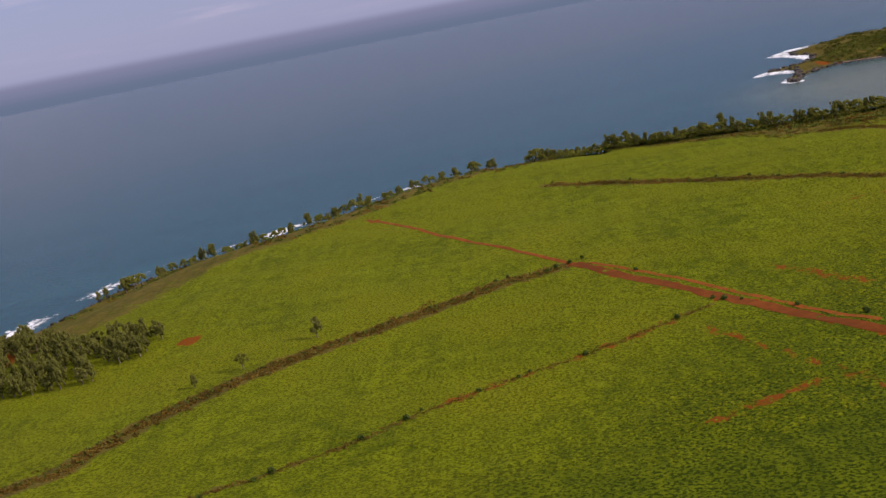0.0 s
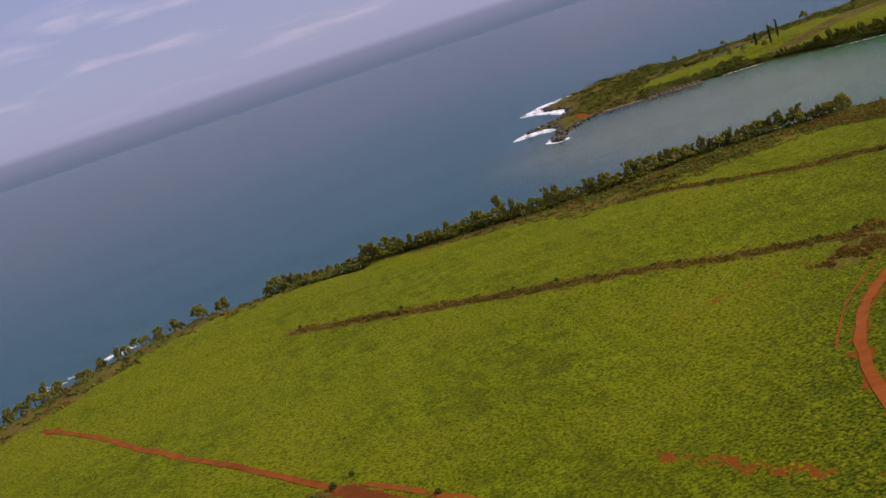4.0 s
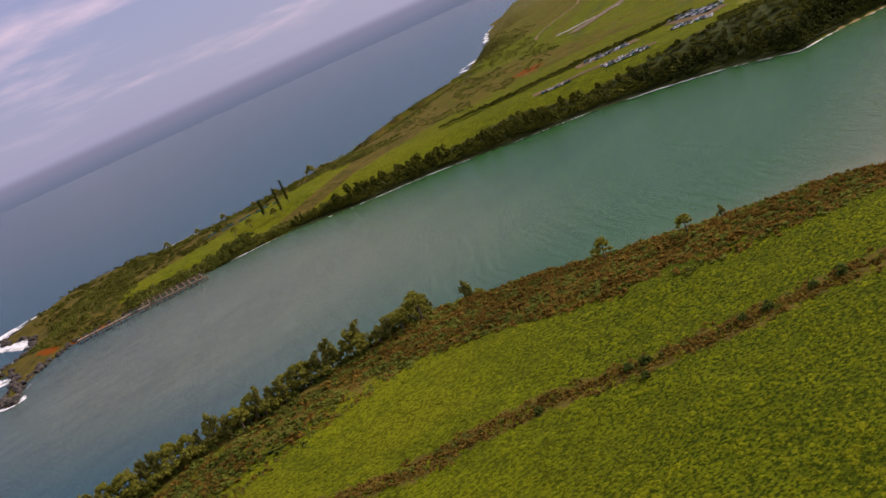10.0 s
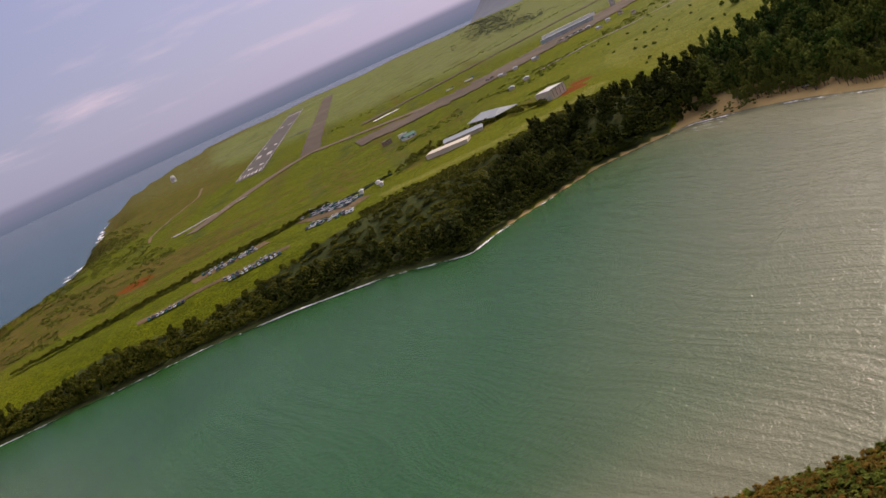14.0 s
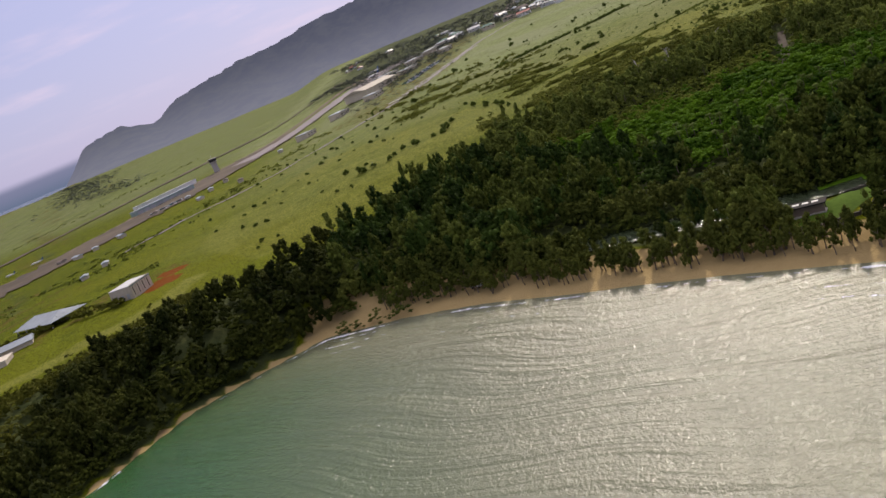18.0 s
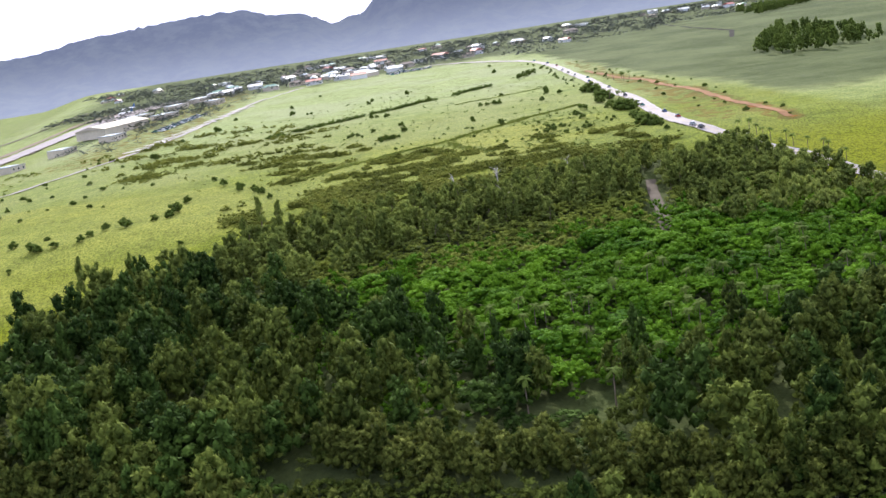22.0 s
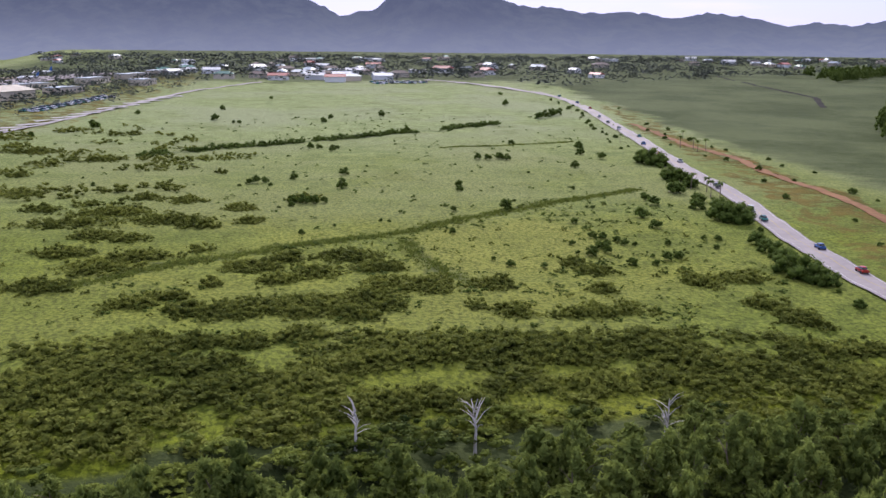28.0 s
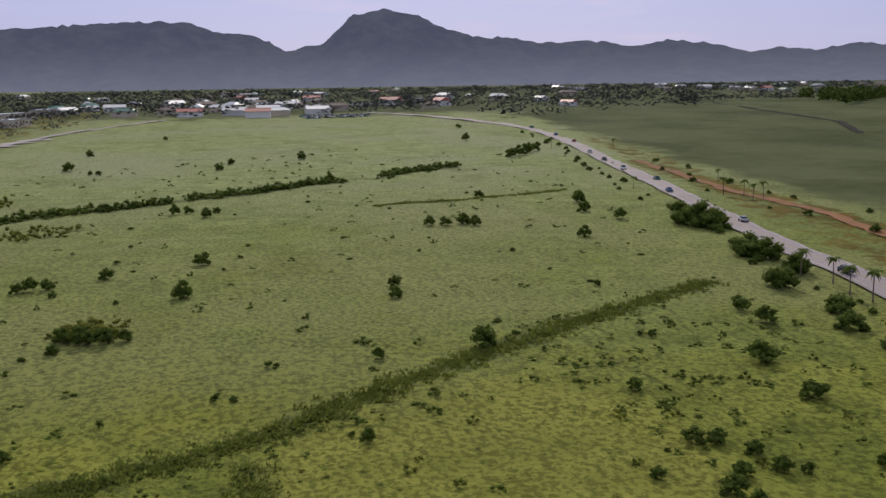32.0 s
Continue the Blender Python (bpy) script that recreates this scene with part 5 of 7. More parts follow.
extra = [(x, y, h.uniform(0.7, 1.25), h.uniform(0.45, 0.95)) for x, y in scatter(250, [(1190, 400), (1230, 410), (1240, 450), (1244, 500), (1240, 560), (1226, 620), (1200, 680), (1150, 720), (1150, 640), (1195, 560), (1200, 480)], h, 4.0)]
extra += [(x, y, h.uniform(0.8, 1.3), h.uniform(0.45, 0.9)) for x, y in scatter(170, [(1152, 462), (1190, 450), (1220, 432), (1240, 412), (1246, 392), (1200, 382), (1150, 375), (1118, 366), (1112, 385), (1132, 405), (1136, 435)], h, 3.2)]
extra = [e for e, k in zip(extra, to_line(*np.array(extra)[:, :2].T, LANE)) if k > 6]
floor = [(x, y, h.uniform(0.5, 1.0), h.uniform(0.35, 0.8)) for x, y in scatter(650, [(1035, 735), (1150, 735), (1195, 690), (1240, 625), (1260, 560), (1264, 490), (1256, 440), (1235, 405), (1190, 400), (1175, 480), (1170, 600), (1100, 640), (1045, 615), (1010, 560), (1000, 640)], h) if to_line(np.array(x), np.array(y), RIVER) > 13 and to_line(np.array(x), np.array(y), LANE) > 6]
thick = [(x, y, h.uniform(0.5, 0.95), h.uniform(0.4, 0.75)) for x, y in scatter(650, [(1148, 640), (1205, 600), (1205, 480), (1215, 400), (1170, 395), (1160, 500)], h) if to_line(np.array(x), np.array(y), LANE) > 5.5]
mass("valley_edge_scrub", "olive shrubs closing the gaps on the valley's edge", "shrubs", LOWBROAD, thick, MAT["olive"])
mass("forest_undergrowth", "low green undergrowth on the forest floor", "shrubs", LOWBROAD, floor, MAT["valleyiron"])
mass("slope_ironwoods", "feathery ironwoods crowding the valley slope", "trees", IRON, extra, MAT["ironwood"])
mass("slope_understory", "dark broadleaf understory below the ironwoods", "trees", LOWBROAD, [(x + 2, y + 2, s * 0.9, t * 0.9) for x, y, s, t in tall_trees], MAT["ironwood"])
slope = Stand(tree_models("ironwood_tree", "tall feathery ironwood tree on the valley slope", lambda q: crown_ironwood(q, 13.5, 3.6, 22, 34), MAT["ironwood"], 14, 0.3, 5, "ironwoods on the slope", 300))
for x, y, s, t in tall_trees[:260] + [(1203, 694, 0.8, 1.35), (1214, 676, 0.7, 1.0), (1260, 622, 0.8, 1.1), (1190, 716, 0.8, 1.0), (1176, 742, 0.9, 0.9)]:
    slope.put(spot(x, y, None, h.uniform(0, 6.28), s, t))

def slender(q):
    return joined(*[(v + (dx, dy, 0), k) for dx, dy, (v, k) in [(q.normal() * 0.9, q.normal() * 0.9, crown_ironwood(q, q.uniform(9, 14), 2.4, 9, 26, True, 0.45)) for _ in range(3)]])


shore_trees = Stand(tree_models("beach_tree", "slender many-stemmed ironwood tree on the sandy beach", slender, MAT["shoreiron"], 12, 0.26, 4, "trees behind the beach", 320, 9)
                    + tree_models("beach_tree", "full feathery ironwood tree behind the beach", lambda q: crown_ironwood(q, 14, 4.4, 22, 36, True, 0.34), MAT["shoreiron"], 14, 0.42, 3, "trees behind the beach", 340, 8))
row = along(side_line(COAST[24:31], -14), 1.7, 0, 3.6, h)
for (x, y), d in zip(row, inland(row)):
    if 7 < d < 40 and y < 712 and not (922 < x < 962 and 505 < y < 556):
        shore_trees.put(spot(x, y, None, h.uniform(0, 6.28), h.uniform(0.65, 0.95), h.uniform(0.5, 0.8)))


for x, y in ((952, 578), (946, 570), (957, 586), (941, 563), (951, 567), (962, 592), (936, 558), (905, 520), (912, 512)):
    shore_trees.put(spot(x, y, None, h.uniform(0, 6.28), h.uniform(0.95, 1.25), h.uniform(0.9, 1.2)), "tall full ironwood tree beside the river mouth")


behind = along(side_line(COAST[24:31], -29), 1.5, 0, 4.5, h)
for k in (-9.5, 10.0):
    behind += along(side_line(RIVER[2:7], k), 3.0, 0, 1.5, h)
for k in (14.5, 19):
    behind += along(side_line(RIVER[:6], k), 3.0, 0, 2.0, h)
behind = [(x, y, h.uniform(0.8, 1.1), h.uniform(0.5, 0.85)) for x, y in behind if h.uniform() < 0.85 and not (955 < x < 1004 and 566 < y < 622) and not (918 < x < 962 and 500 < y < 556)]
far_bank = [(x + 8.4 * 0.82, y - 8.4 * 0.57) for x, y in along(RIVER[:5], 1.5, 0, 0.9, h)]
mass("river_bank_shrubs", "leafy shrubs hanging over the river's far bank", "shrubs", LOWBROAD, [(x, y, h.uniform(0.5, 0.95), h.uniform(0.4, 0.8)) for x, y in far_bank], MAT["valleyiron"])
mass("river_ironwoods", "tall dark ironwoods between the beach and the river", "trees", IRON, behind, MAT["shoreiron"])


def palm_models(count, tall, group, label, seed):
    out = []
    for i in range(count):
        q = np.random.default_rng(seed + i)
        t = thing("palm_tree", label, "palm", group)
        bend = q.uniform(-0.8, 0.8)
        pts = [(bend * u * u, 0.3 * bend * u, tall * u - 0.4 * (u == 0)) for u in (0, 0.33, 0.66, 1.0)]
        part("trunk", mesh("trunk", *tube(pts, [0.24, 0.17, 0.15, 0.13]), MAT["bark"]), None, t)
        vs, fs = [], []
        for k in range(15):
            a, lift = 2.4 * k + q.uniform(-0.3, 0.3), q.uniform(-0.25, 0.9)
            reach = q.uniform(2.4, 3.2)
            last = None
            for j in range(6):
                u = j / 5
                r = reach * u * (1 - 0.12 * u)
                z = tall + reach * (lift * u - (0.75 + 0.3 * lift) * u * u)
                w = 0.42 * math.sin(math.pi * min(1, u + 0.16)) + 0.04
                c = np.array([bend + r * math.cos(a), 0.3 * bend + r * math.sin(a), z])
                side = np.array([-math.sin(a), math.cos(a), 0])
                ring = [c - side * w + (0, 0, -0.5 * w), c, c + side * w + (0, 0, -0.5 * w)]
                n = len(vs)
                vs += ring
                if last is not None:
                    fs += [(last, n, n + 1, last + 1), (last + 1, n + 1, n + 2, last + 2)]
                last = n
        part("crown", fast_mesh("crown", np.array(vs), np.array(fs), MAT["frond"]), None, t)
        out.append(t)
    return out


palms = Stand(palm_models(4, 9.5, "palms in the valley", "coconut palm rising out of the green canopy", 400))
for x, y in scatter(70, [(1030, 590), (1075, 600), (1110, 560), (1120, 420), (1060, 400), (1020, 470)], h, 6.0):
    palms.put(spot(x, y, None, h.uniform(0, 6.28), h.uniform(0.85, 1.1), h.uniform(0.95, 1.2)))
road_palms = Stand(palm_models(3, 7.0, "palms by the highway", "small palm tree on the highway's verge", 420))
for x, y in [(1490, 353), (1478, 357), (1470, 357), (1649, 292), (1679, 318), (1689, 272), (1630, 290), (1855, 250), (1872, 284), (1499, 356), (1640, 288), (1634, 283)] + along(HIGHWAY[2:5], 8, -9, 1.5, h) + along([(1130, 375), (1200, 385), (1235, 392)], 6, 4, 6, h):
    road_palms.put(spot(x, y, None, h.uniform(0, 6.28), h.uniform(0.7, 1.0)))

# ---- the west field ----
w = np.random.default_rng(51)
west = Stand([])
for i in range(5):
    me = fast_mesh("meadow_bush", *crown_bush(np.random.default_rng(180 + i), clumps=12, leaves=36, leaf=0.40), MAT["fieldbush"])
    west.models.append(tagged(new("meadow_bush", me), "dark green rounded bush in the pale meadow", "bush", "bushes in the meadow"))
MEADOW_FAR = ((1833, 564, 2.1), (1901, 559, 1.7), (1808, 547, 1.1), (1807, 551, 0.9), (1814, 488, 1.7), (1838, 481, 1.4), (1853, 441, 1.8), (2000, 518, 1.2), (1745, 440, 1.8), (1857, 300, 2.4), (1848, 308, 2.6), (1838, 316, 2.6),
              (1830, 324, 2.3), (1609, 425, 1.4), (1607, 420, 1.4), (1610, 413, 1.7), (1606, 410, 1.4), (1674, 389, 1.3), (1931, 323, 2.0), (2034, 300, 1.6), (1647, 356, 1.9), (1572, 384, 1.5), (1624, 363, 1.7), (1601, 359, 1.5))
MEADOW_MIDDLE = ((1561, 501, 1.6), (1547, 525, 1.3), (1521, 506, 1.6), (1537, 545, 1.1), (1538, 542, 1.3), (1538, 538, 1.2), (1487, 529, 1.5), (1485, 525, 1.6), (1484, 521, 1.5), (1484, 517, 1.0), (1517, 456, 1.2), (1506, 458, 1.2),
                 (1650, 498, 1.3), (1662, 494, 1.1), (1661, 509, 1.5), (1662, 504, 1.3), (1505, 408, 0.6), (1459, 416, 0.6), (1461, 450, 1.7), (1458, 471, 0.8), (1442, 501, 0.5), (1441, 498, 0.5), (1424, 530, 0.8), (1434, 518, 0.4),
                 (1418, 480, 0.8), (1421, 482, 0.4), (1479, 530, 1.0), (1530, 536, 0.7), (1428, 434, 0.9))
MEADOW_NEAR = ((1437, 405, 1.7), (1417, 408, 1.5), (1406, 435, 1.1), (1405, 432, 1.0), (1400, 429, 0.9), (1393, 429, 0.9), (1392, 426, 0.6), (1388, 439, 1.2), (1379, 445, 1.3), (1393, 435, 0.9), (1382, 439, 1.0), (1381, 449, 0.5),
               (1395, 446, 0.7), (1370, 452, 0.8), (1367, 437, 1.1), (1460, 390, 1.4), (1471, 389, 1.4), (1452, 376, 1.8), (1391, 415, 0.7), (1372, 420, 1.1), (1371, 424, 1.0), (1366, 430, 0.8), (1396, 395, 0.9), (1398, 399, 0.6),
               (1383, 402, 0.7), (1375, 427, 0.5), (1356, 425, 0.7), (1356, 431, 0.4), (1371, 473, 0.9), (1379, 476, 0.5), (1367, 464, 0.7))
for x, y, s in MEADOW_FAR + MEADOW_MIDDLE:
    west.put(spot(x, y, None, w.uniform(0, 6.28), s * 1.05, s * w.uniform(0.95, 1.2)))
for x, y, s in MEADOW_NEAR:
    west.put(spot(x, y, None, w.uniform(0, 6.28), s * 1.15, s * w.uniform(0.95, 1.25)), "dark green bush in the yellow-green meadow")
for x, y in scatter(120, [(1310, 420), (1460, 380), (1640, 350), (1830, 300), (1900, 420), (1800, 640), (1600, 660), (1440, 560)], w, 9.0):
    s = w.uniform(0.25, 0.6)
    west.put(spot(x, y, None, w.uniform(0, 6.28), s * w.uniform(0.9, 1.5), s * w.uniform(0.5, 0.9)), "low green shrub in the pale meadow")
SLOPE_BUSHES = ((1297, 733, 2.0), (1299, 724, 1.5), (1300, 707, 1.6), (1308, 700, 1.6), (1313, 694, 1.8), (1315, 686, 2.0), (1314, 676, 1.9), (1309, 669, 1.8), (1330, 665, 2.2), (1356, 657, 2.1), (1263, 662, 1.4), (1441, 728, 1.6), (1321, 742, 1.5),
                (1427, 645, 1.7), (1396, 637, 1.7), (1376, 629, 1.7), (1362, 624, 1.4), (1353, 621, 1.6), (1332, 616, 1.3), (1322, 614, 1.2), (1785, 637, 2.2), (1740, 676, 1.8), (1864, 620, 2.1), (1623, 691, 1.9))
for x, y, s in SLOPE_BUSHES:
    s *= w.uniform(0.6, 1.15)
    west.put(spot(x + w.normal() * 4, y + w.normal() * 2.5, None, w.uniform(0, 6.28), s * 1.15, s * 1.1), "dark shrub on the bright slope by the airfield")
for x, y in scatter(70, [(1230, 680), (1290, 660), (1420, 670), (1700, 730), (1620, 850), (1480, 900), (1300, 850), (1190, 790)], w, 7.0):
    s = w.uniform(0.4, 1.2)
    west.put(spot(x, y, None, w.uniform(0, 6.28), s * w.uniform(1.0, 1.7), s), "dark shrub on the bright slope by the airfield")
for x, y in along(side_line(DITCH, 8), 38, 0, 7, w) + along(side_line(DITCH, -8), 30, 0, 8, w):
    s = w.uniform(0.5, 1.2)
    west.put(spot(x, y, None, w.uniform(0, 6.28), s * 1.3, s), "shrub beside the red earth ditch")
verge = Stand([])
for i in range(3):
    me = fast_mesh("verge_shrub", *crown_bush(np.random.default_rng(190 + i), 5.5, 3.6, 18, 40, 0.62), MAT["fieldbush"])
    verge.models.append(tagged(new("verge_shrub", me), "broad dark shrub on the highway's verge", "shrub", "shrubs along the highway"))
for x, y in along(HIGHWAY[4:13], 15, 14, 3, w):
    s = w.uniform(0.15, 0.45)
    verge.put(spot(x, y, None, w.uniform(0, 6.28), s, s))
for x, y, s in ((1586, 341, 1.35), (1582, 338, 1.5), (1575, 337, 1.2), (1610, 332, 0.9), (1530, 352, 1.15), (1523, 351, 1.15), (1491, 367, 1.0), (1504, 354, 0.9), (1437, 373, 1.35), (1428, 376, 1.5), (1422, 374, 1.3), (1434, 366, 1.0), (1465, 369, 0.8),
                (1344, 394, 1.3), (1352, 395, 1.1), (1362, 390, 1.0), (1336, 393, 0.9), (1376, 388, 0.9), (1390, 384, 0.8)):
    verge.put(spot(x, y, None, w.uniform(0, 6.28), s, s), "broad dark tree beside the highway")

# thickets of the meadow: middle, half length across, half depth
THICKETS = [(1388, 536, 7, 5), (1380, 547, 10, 6), (1368, 531, 8, 5), (1362, 540, 6, 4), (1388, 518, 9, 7), (1375, 512, 8, 6), (1353, 511, 7, 8), (1350, 501, 7, 7), (1342, 519, 9, 5), (1335, 515, 6, 3), (1361, 558, 3, 3),
            (1344, 577, 7, 5), (1350, 568, 6, 3), (1337, 563, 7, 5), (1337, 551, 12, 8), (1336, 534, 14, 8), (1328, 523, 7, 6)]
THICKETS_EAST = [(1311, 571, 9, 8), (1310, 560, 6, 4), (1309, 549, 5, 5), (1312, 537, 6, 5), (1297, 512, 14, 7), (1298, 493, 15, 9), (1294, 480, 12, 7), (1292, 460, 10, 5), (1284, 454, 8, 4), (1280, 448, 11, 5), (1294, 526, 11, 4), (1297, 557, 9, 3),
                 (1286, 548, 16, 4), (1278, 480, 16, 4), (1276, 520, 16, 5), (1272, 425, 14, 6), (1290, 590, 18, 8)]
THICKETS_SOUTH = [(1350, 483, 7, 5), (1325, 484, 5, 6), (1320, 466, 12, 4), (1339, 456, 5, 3), (1344, 426, 5, 7), (1346, 412, 7, 6), (1320, 421, 6, 4), (1307, 418, 6, 7), (1286, 431, 3, 6), (1331, 493, 2, 3), (1324, 455, 2, 4), (1371, 454, 5, 4), (1360, 451, 5, 5)]
THICKETS_NORTH = [(1468, 594, 16, 7), (1453, 574, 14, 7), (1443, 564, 8, 6), (1428, 594, 8, 7), (1422, 585, 7, 6), (1397, 579, 10, 6), (1391, 590, 6, 5), (1473, 550, 7, 6), (1447, 546, 5, 5), (1495, 571, 8, 6), (1501, 586, 7, 5), (1492, 524, 8, 5), (1403, 561, 4, 2),
                  (1364, 603, 12, 6), (1384, 589, 11, 7), (1404, 603, 10, 6)]
THICKETS_FAR = [(1508, 690, 19, 22), (1584, 673, 22, 16), (1532, 658, 13, 12), (1519, 636, 10, 8), (1625, 618, 17, 11), (1479, 620, 8, 8), (1452, 606, 20, 9), (1660, 655, 20, 10)]
scrub, loose = [], []
for lot, share in ((THICKETS, 1.25), (THICKETS_EAST, 1.5), (THICKETS_SOUTH, 1.2), (THICKETS_NORTH, 0.8), (THICKETS_FAR, 0.4)):
    for cx, cy, across, deep in lot:
        for i in range(int(across * deep * share) + 2):
            a, r = w.uniform(0, 6.28), w.uniform() ** 0.6 * (1 + 0.22 * w.normal())
            x, y = cx + deep * r * math.sin(a) * 1.1, cy + across * r * math.cos(a)
            scrub.append((x, y, w.uniform(0.6, 1.3) * (1.2 - 0.45 * min(r, 1)), w.uniform(0.5, 1.15) * (1.2 - 0.5 * min(r, 1))))
for x, y in scatter(1500, [(1262, 640), (1258, 420), (1285, 402), (1300, 440), (1308, 500), (1318, 560), (1310, 640)], w):
    if noise.noise(Vector((x * 0.045, y * 0.03, 8.0))) + 0.5 * noise.noise(Vector((x * 0.13, y * 0.1, 3.0))) > -0.12:
        scrub.append((x, y, w.uniform(0.8, 1.6), w.uniform(0.5, 1.1)))
for x, y in scatter(330, [(1262, 600), (1265, 420), (1300, 400), (1460, 385), (1470, 430), (1400, 545), (1440, 640), (1560, 690), (1380, 650)], w):
    s = w.uniform(0.2, 0.6)
    scrub.append((x, y, s, s))
for x, y in scatter(1300, [(1480, 560), (1640, 540), (1800, 620), (1700, 760), (1500, 700)], w):
    if noise.noise(Vector((x * 0.03, y * 0.03, 5.0))) > 0.14:
        scrub.append((x, y, w.uniform(0.8, 1.8), w.uniform(0.6, 1.4)))
for x, y in scatter(260, [(1310, 420), (1460, 380), (1640, 350), (1830, 300), (1900, 420), (1800, 640), (1600, 660), (1440, 560)], w):
    loose.append((x, y, w.uniform(0.25, 0.8), w.uniform(0.2, 0.6)))
for x, y in scatter(950, [(1300, 600), (1300, 420), (1345, 400), (1470, 390), (1480, 430), (1440, 470), (1410, 540), (1380, 590)], w):
    k = noise.noise(Vector((x * 0.06, y * 0.05, 1.0)))
    if k > -0.15 and not inside(np.array(x), np.array(y), RIPE_MEADOW):
        s = w.uniform(0.2, 0.5) + 0.5 * max(0, k)
        loose.append((x, y, s * 1.1, s * w.uniform(0.6, 1.0)))
mass("meadow_shrubs", "small scattered green shrubs in the meadow", "shrub", BUSH, loose, MAT["fieldbush"])
MEADOW_TUFT = [tuft(np.random.default_rng(230 + i)) for i in range(10)]
blades = [(x, y, s, s * 0.6) for (x, y), s in zip(scatter(22000, [(1290, 560), (1310, 440), (1360, 400), (1470, 375), (1600, 350), (1640, 480), (1560, 600), (1400, 600)], w), w.uniform(0.4, 1.0, 22000))]
far_edge = to_line(*np.array(blades)[:, :2].T, [(1600, 350), (1640, 480), (1560, 600)])
blades = [b for b, e in zip(blades, far_edge) if e > 90 * w.uniform()]
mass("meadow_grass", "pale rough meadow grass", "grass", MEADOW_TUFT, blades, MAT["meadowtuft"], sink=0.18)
mass("meadow_scrub", "dense olive-green scrub in the meadow", "scrub", BUSH, scrub, MAT["meadowscrub"])
tallgrass = []
for line, gap, wide in ((BERM, 0.09, 1.9), (BERM_ARM, 0.2, 2.2), ([(1660, 435), (1668, 390), (1685, 347)], 0.2, 1.2)):
    for x, y in along(line, gap, 0, wide, w):
        tallgrass.append((x, y, w.uniform(0.7, 1.5), w.uniform(0.25, 0.7)))


def tall_tuft(gen):
    """Upright blades leaning apart."""
    vs = []
    for i in range(9):
        a, r = gen.uniform(0, 6.28), gen.uniform(0.1, 0.7)
        c, s = math.cos(a), math.sin(a)
        w, up, out = gen.uniform(0.22, 0.4), gen.uniform(0.8, 1.7), gen.uniform(0.1, 0.7)
        vs += [(r * c - w * s, r * s + w * c, 0), (r * c + w * s, r * s - w * c, 0), ((r + out) * c, (r + out) * s, up)]
    return np.array(vs), np.arange(27).reshape(9, 3)


mass("berm_grass", "tall dark grass along a low berm", "grass", [tall_tuft(np.random.default_rng(250 + i)) for i in range(8)], tallgrass, MAT["fieldgrass"])
mass("field_hedge", "dark green hedge across the meadow", "hedge", BUSH, [(x, y, w.uniform(0.8, 1.5), w.uniform(0.7, 1.3)) for x, y in along(FIELD_HEDGE, 0.9, 0, 2.2, w) if noise.noise(Vector((x * 0.05, y * 0.05, 9))) > -0.3], MAT["fieldbush"])

# ---- bleached dead trees on the slope ----
for x, y, tall in ((1252, 512, 11), (1250, 478, 10), (1256, 532, 9), (1215, 520, 11)):
    t = thing("dead_tree", "bleached leafless dead tree among the ironwoods", "tree", "dead trees", spot(x, y))
    part("trunk", mesh("trunk", *trunk_of(w, tall, 0.32, 3), MAT["deadwood"]), None, t)
    for i in range(9):
        a, z = w.uniform(0, 6.28), tall * w.uniform(0.4, 0.95)
        tip = (tall * 0.3 * math.cos(a), tall * 0.3 * math.sin(a), z + tall * w.uniform(0.1, 0.3))
        part("branch", tube([(0, 0, z), (tip[0] * 0.5, tip[1] * 0.5, z + (tip[2] - z) * 0.7), tip], [0.14, 0.09, 0.03], 5), MAT["deadwood"], t)

# ---- surf ----


def surf(name, label, pts, inner, outer, lift=0.12, step=3.0, strength=1.0):
    """A belt of broken foam beside a line: whitest in the middle of its width."""
    pts = np.asarray(pts, float)
    seg = np.hypot(*np.diff(pts, axis=0).T)
    run = np.concatenate([[0], np.cumsum(seg)])
    s = np.linspace(0, run[-1], max(4, int(run[-1] / step)))
    x, y = np.interp(s, run, pts[:, 0]), np.interp(s, run, pts[:, 1])
    for _ in range(3):
        x[1:-1], y[1:-1] = (x[:-2] + 2 * x[1:-1] + x[2:]) / 4, (y[:-2] + 2 * y[1:-1] + y[2:]) / 4
    dx, dy = np.gradient(x), np.gradient(y)
    n = np.hypot(dx, dy)
    vs, es = [], []
    for u in np.linspace(0, 1, 6):
        k = inner + (outer - inner) * u
        vs.append(np.stack([x - dy / n * k, y + dx / n * k, 0 * x + lift], 1))
        swell = 0.5 + 0.5 * np.array([noise.noise(Vector((a * 0.02, 3.1, len(name)))) for a in s])
        es.append((math.sin(math.pi * min(1.0, u * 0.9 + 0.05)) ** 0.6) * (0.55 + 0.6 * swell) * strength * np.minimum(1, np.minimum(s, run[-1] - s) / 12 + 0.05))
    m = len(s)
    f = [(k * m + i, k * m + i + 1, (k + 1) * m + i + 1, (k + 1) * m + i) for k in range(5) for i in range(m - 1)]
    me = mesh(name, np.concatenate(vs), f, MAT["foam"])
    e = np.clip(np.concatenate(es), 0, 1.2)
    paint(me, "edge", np.stack([e, e, e, 0 * e + 1], 1))
    return tagged(new(name, me), label, "surf", kind="structure")


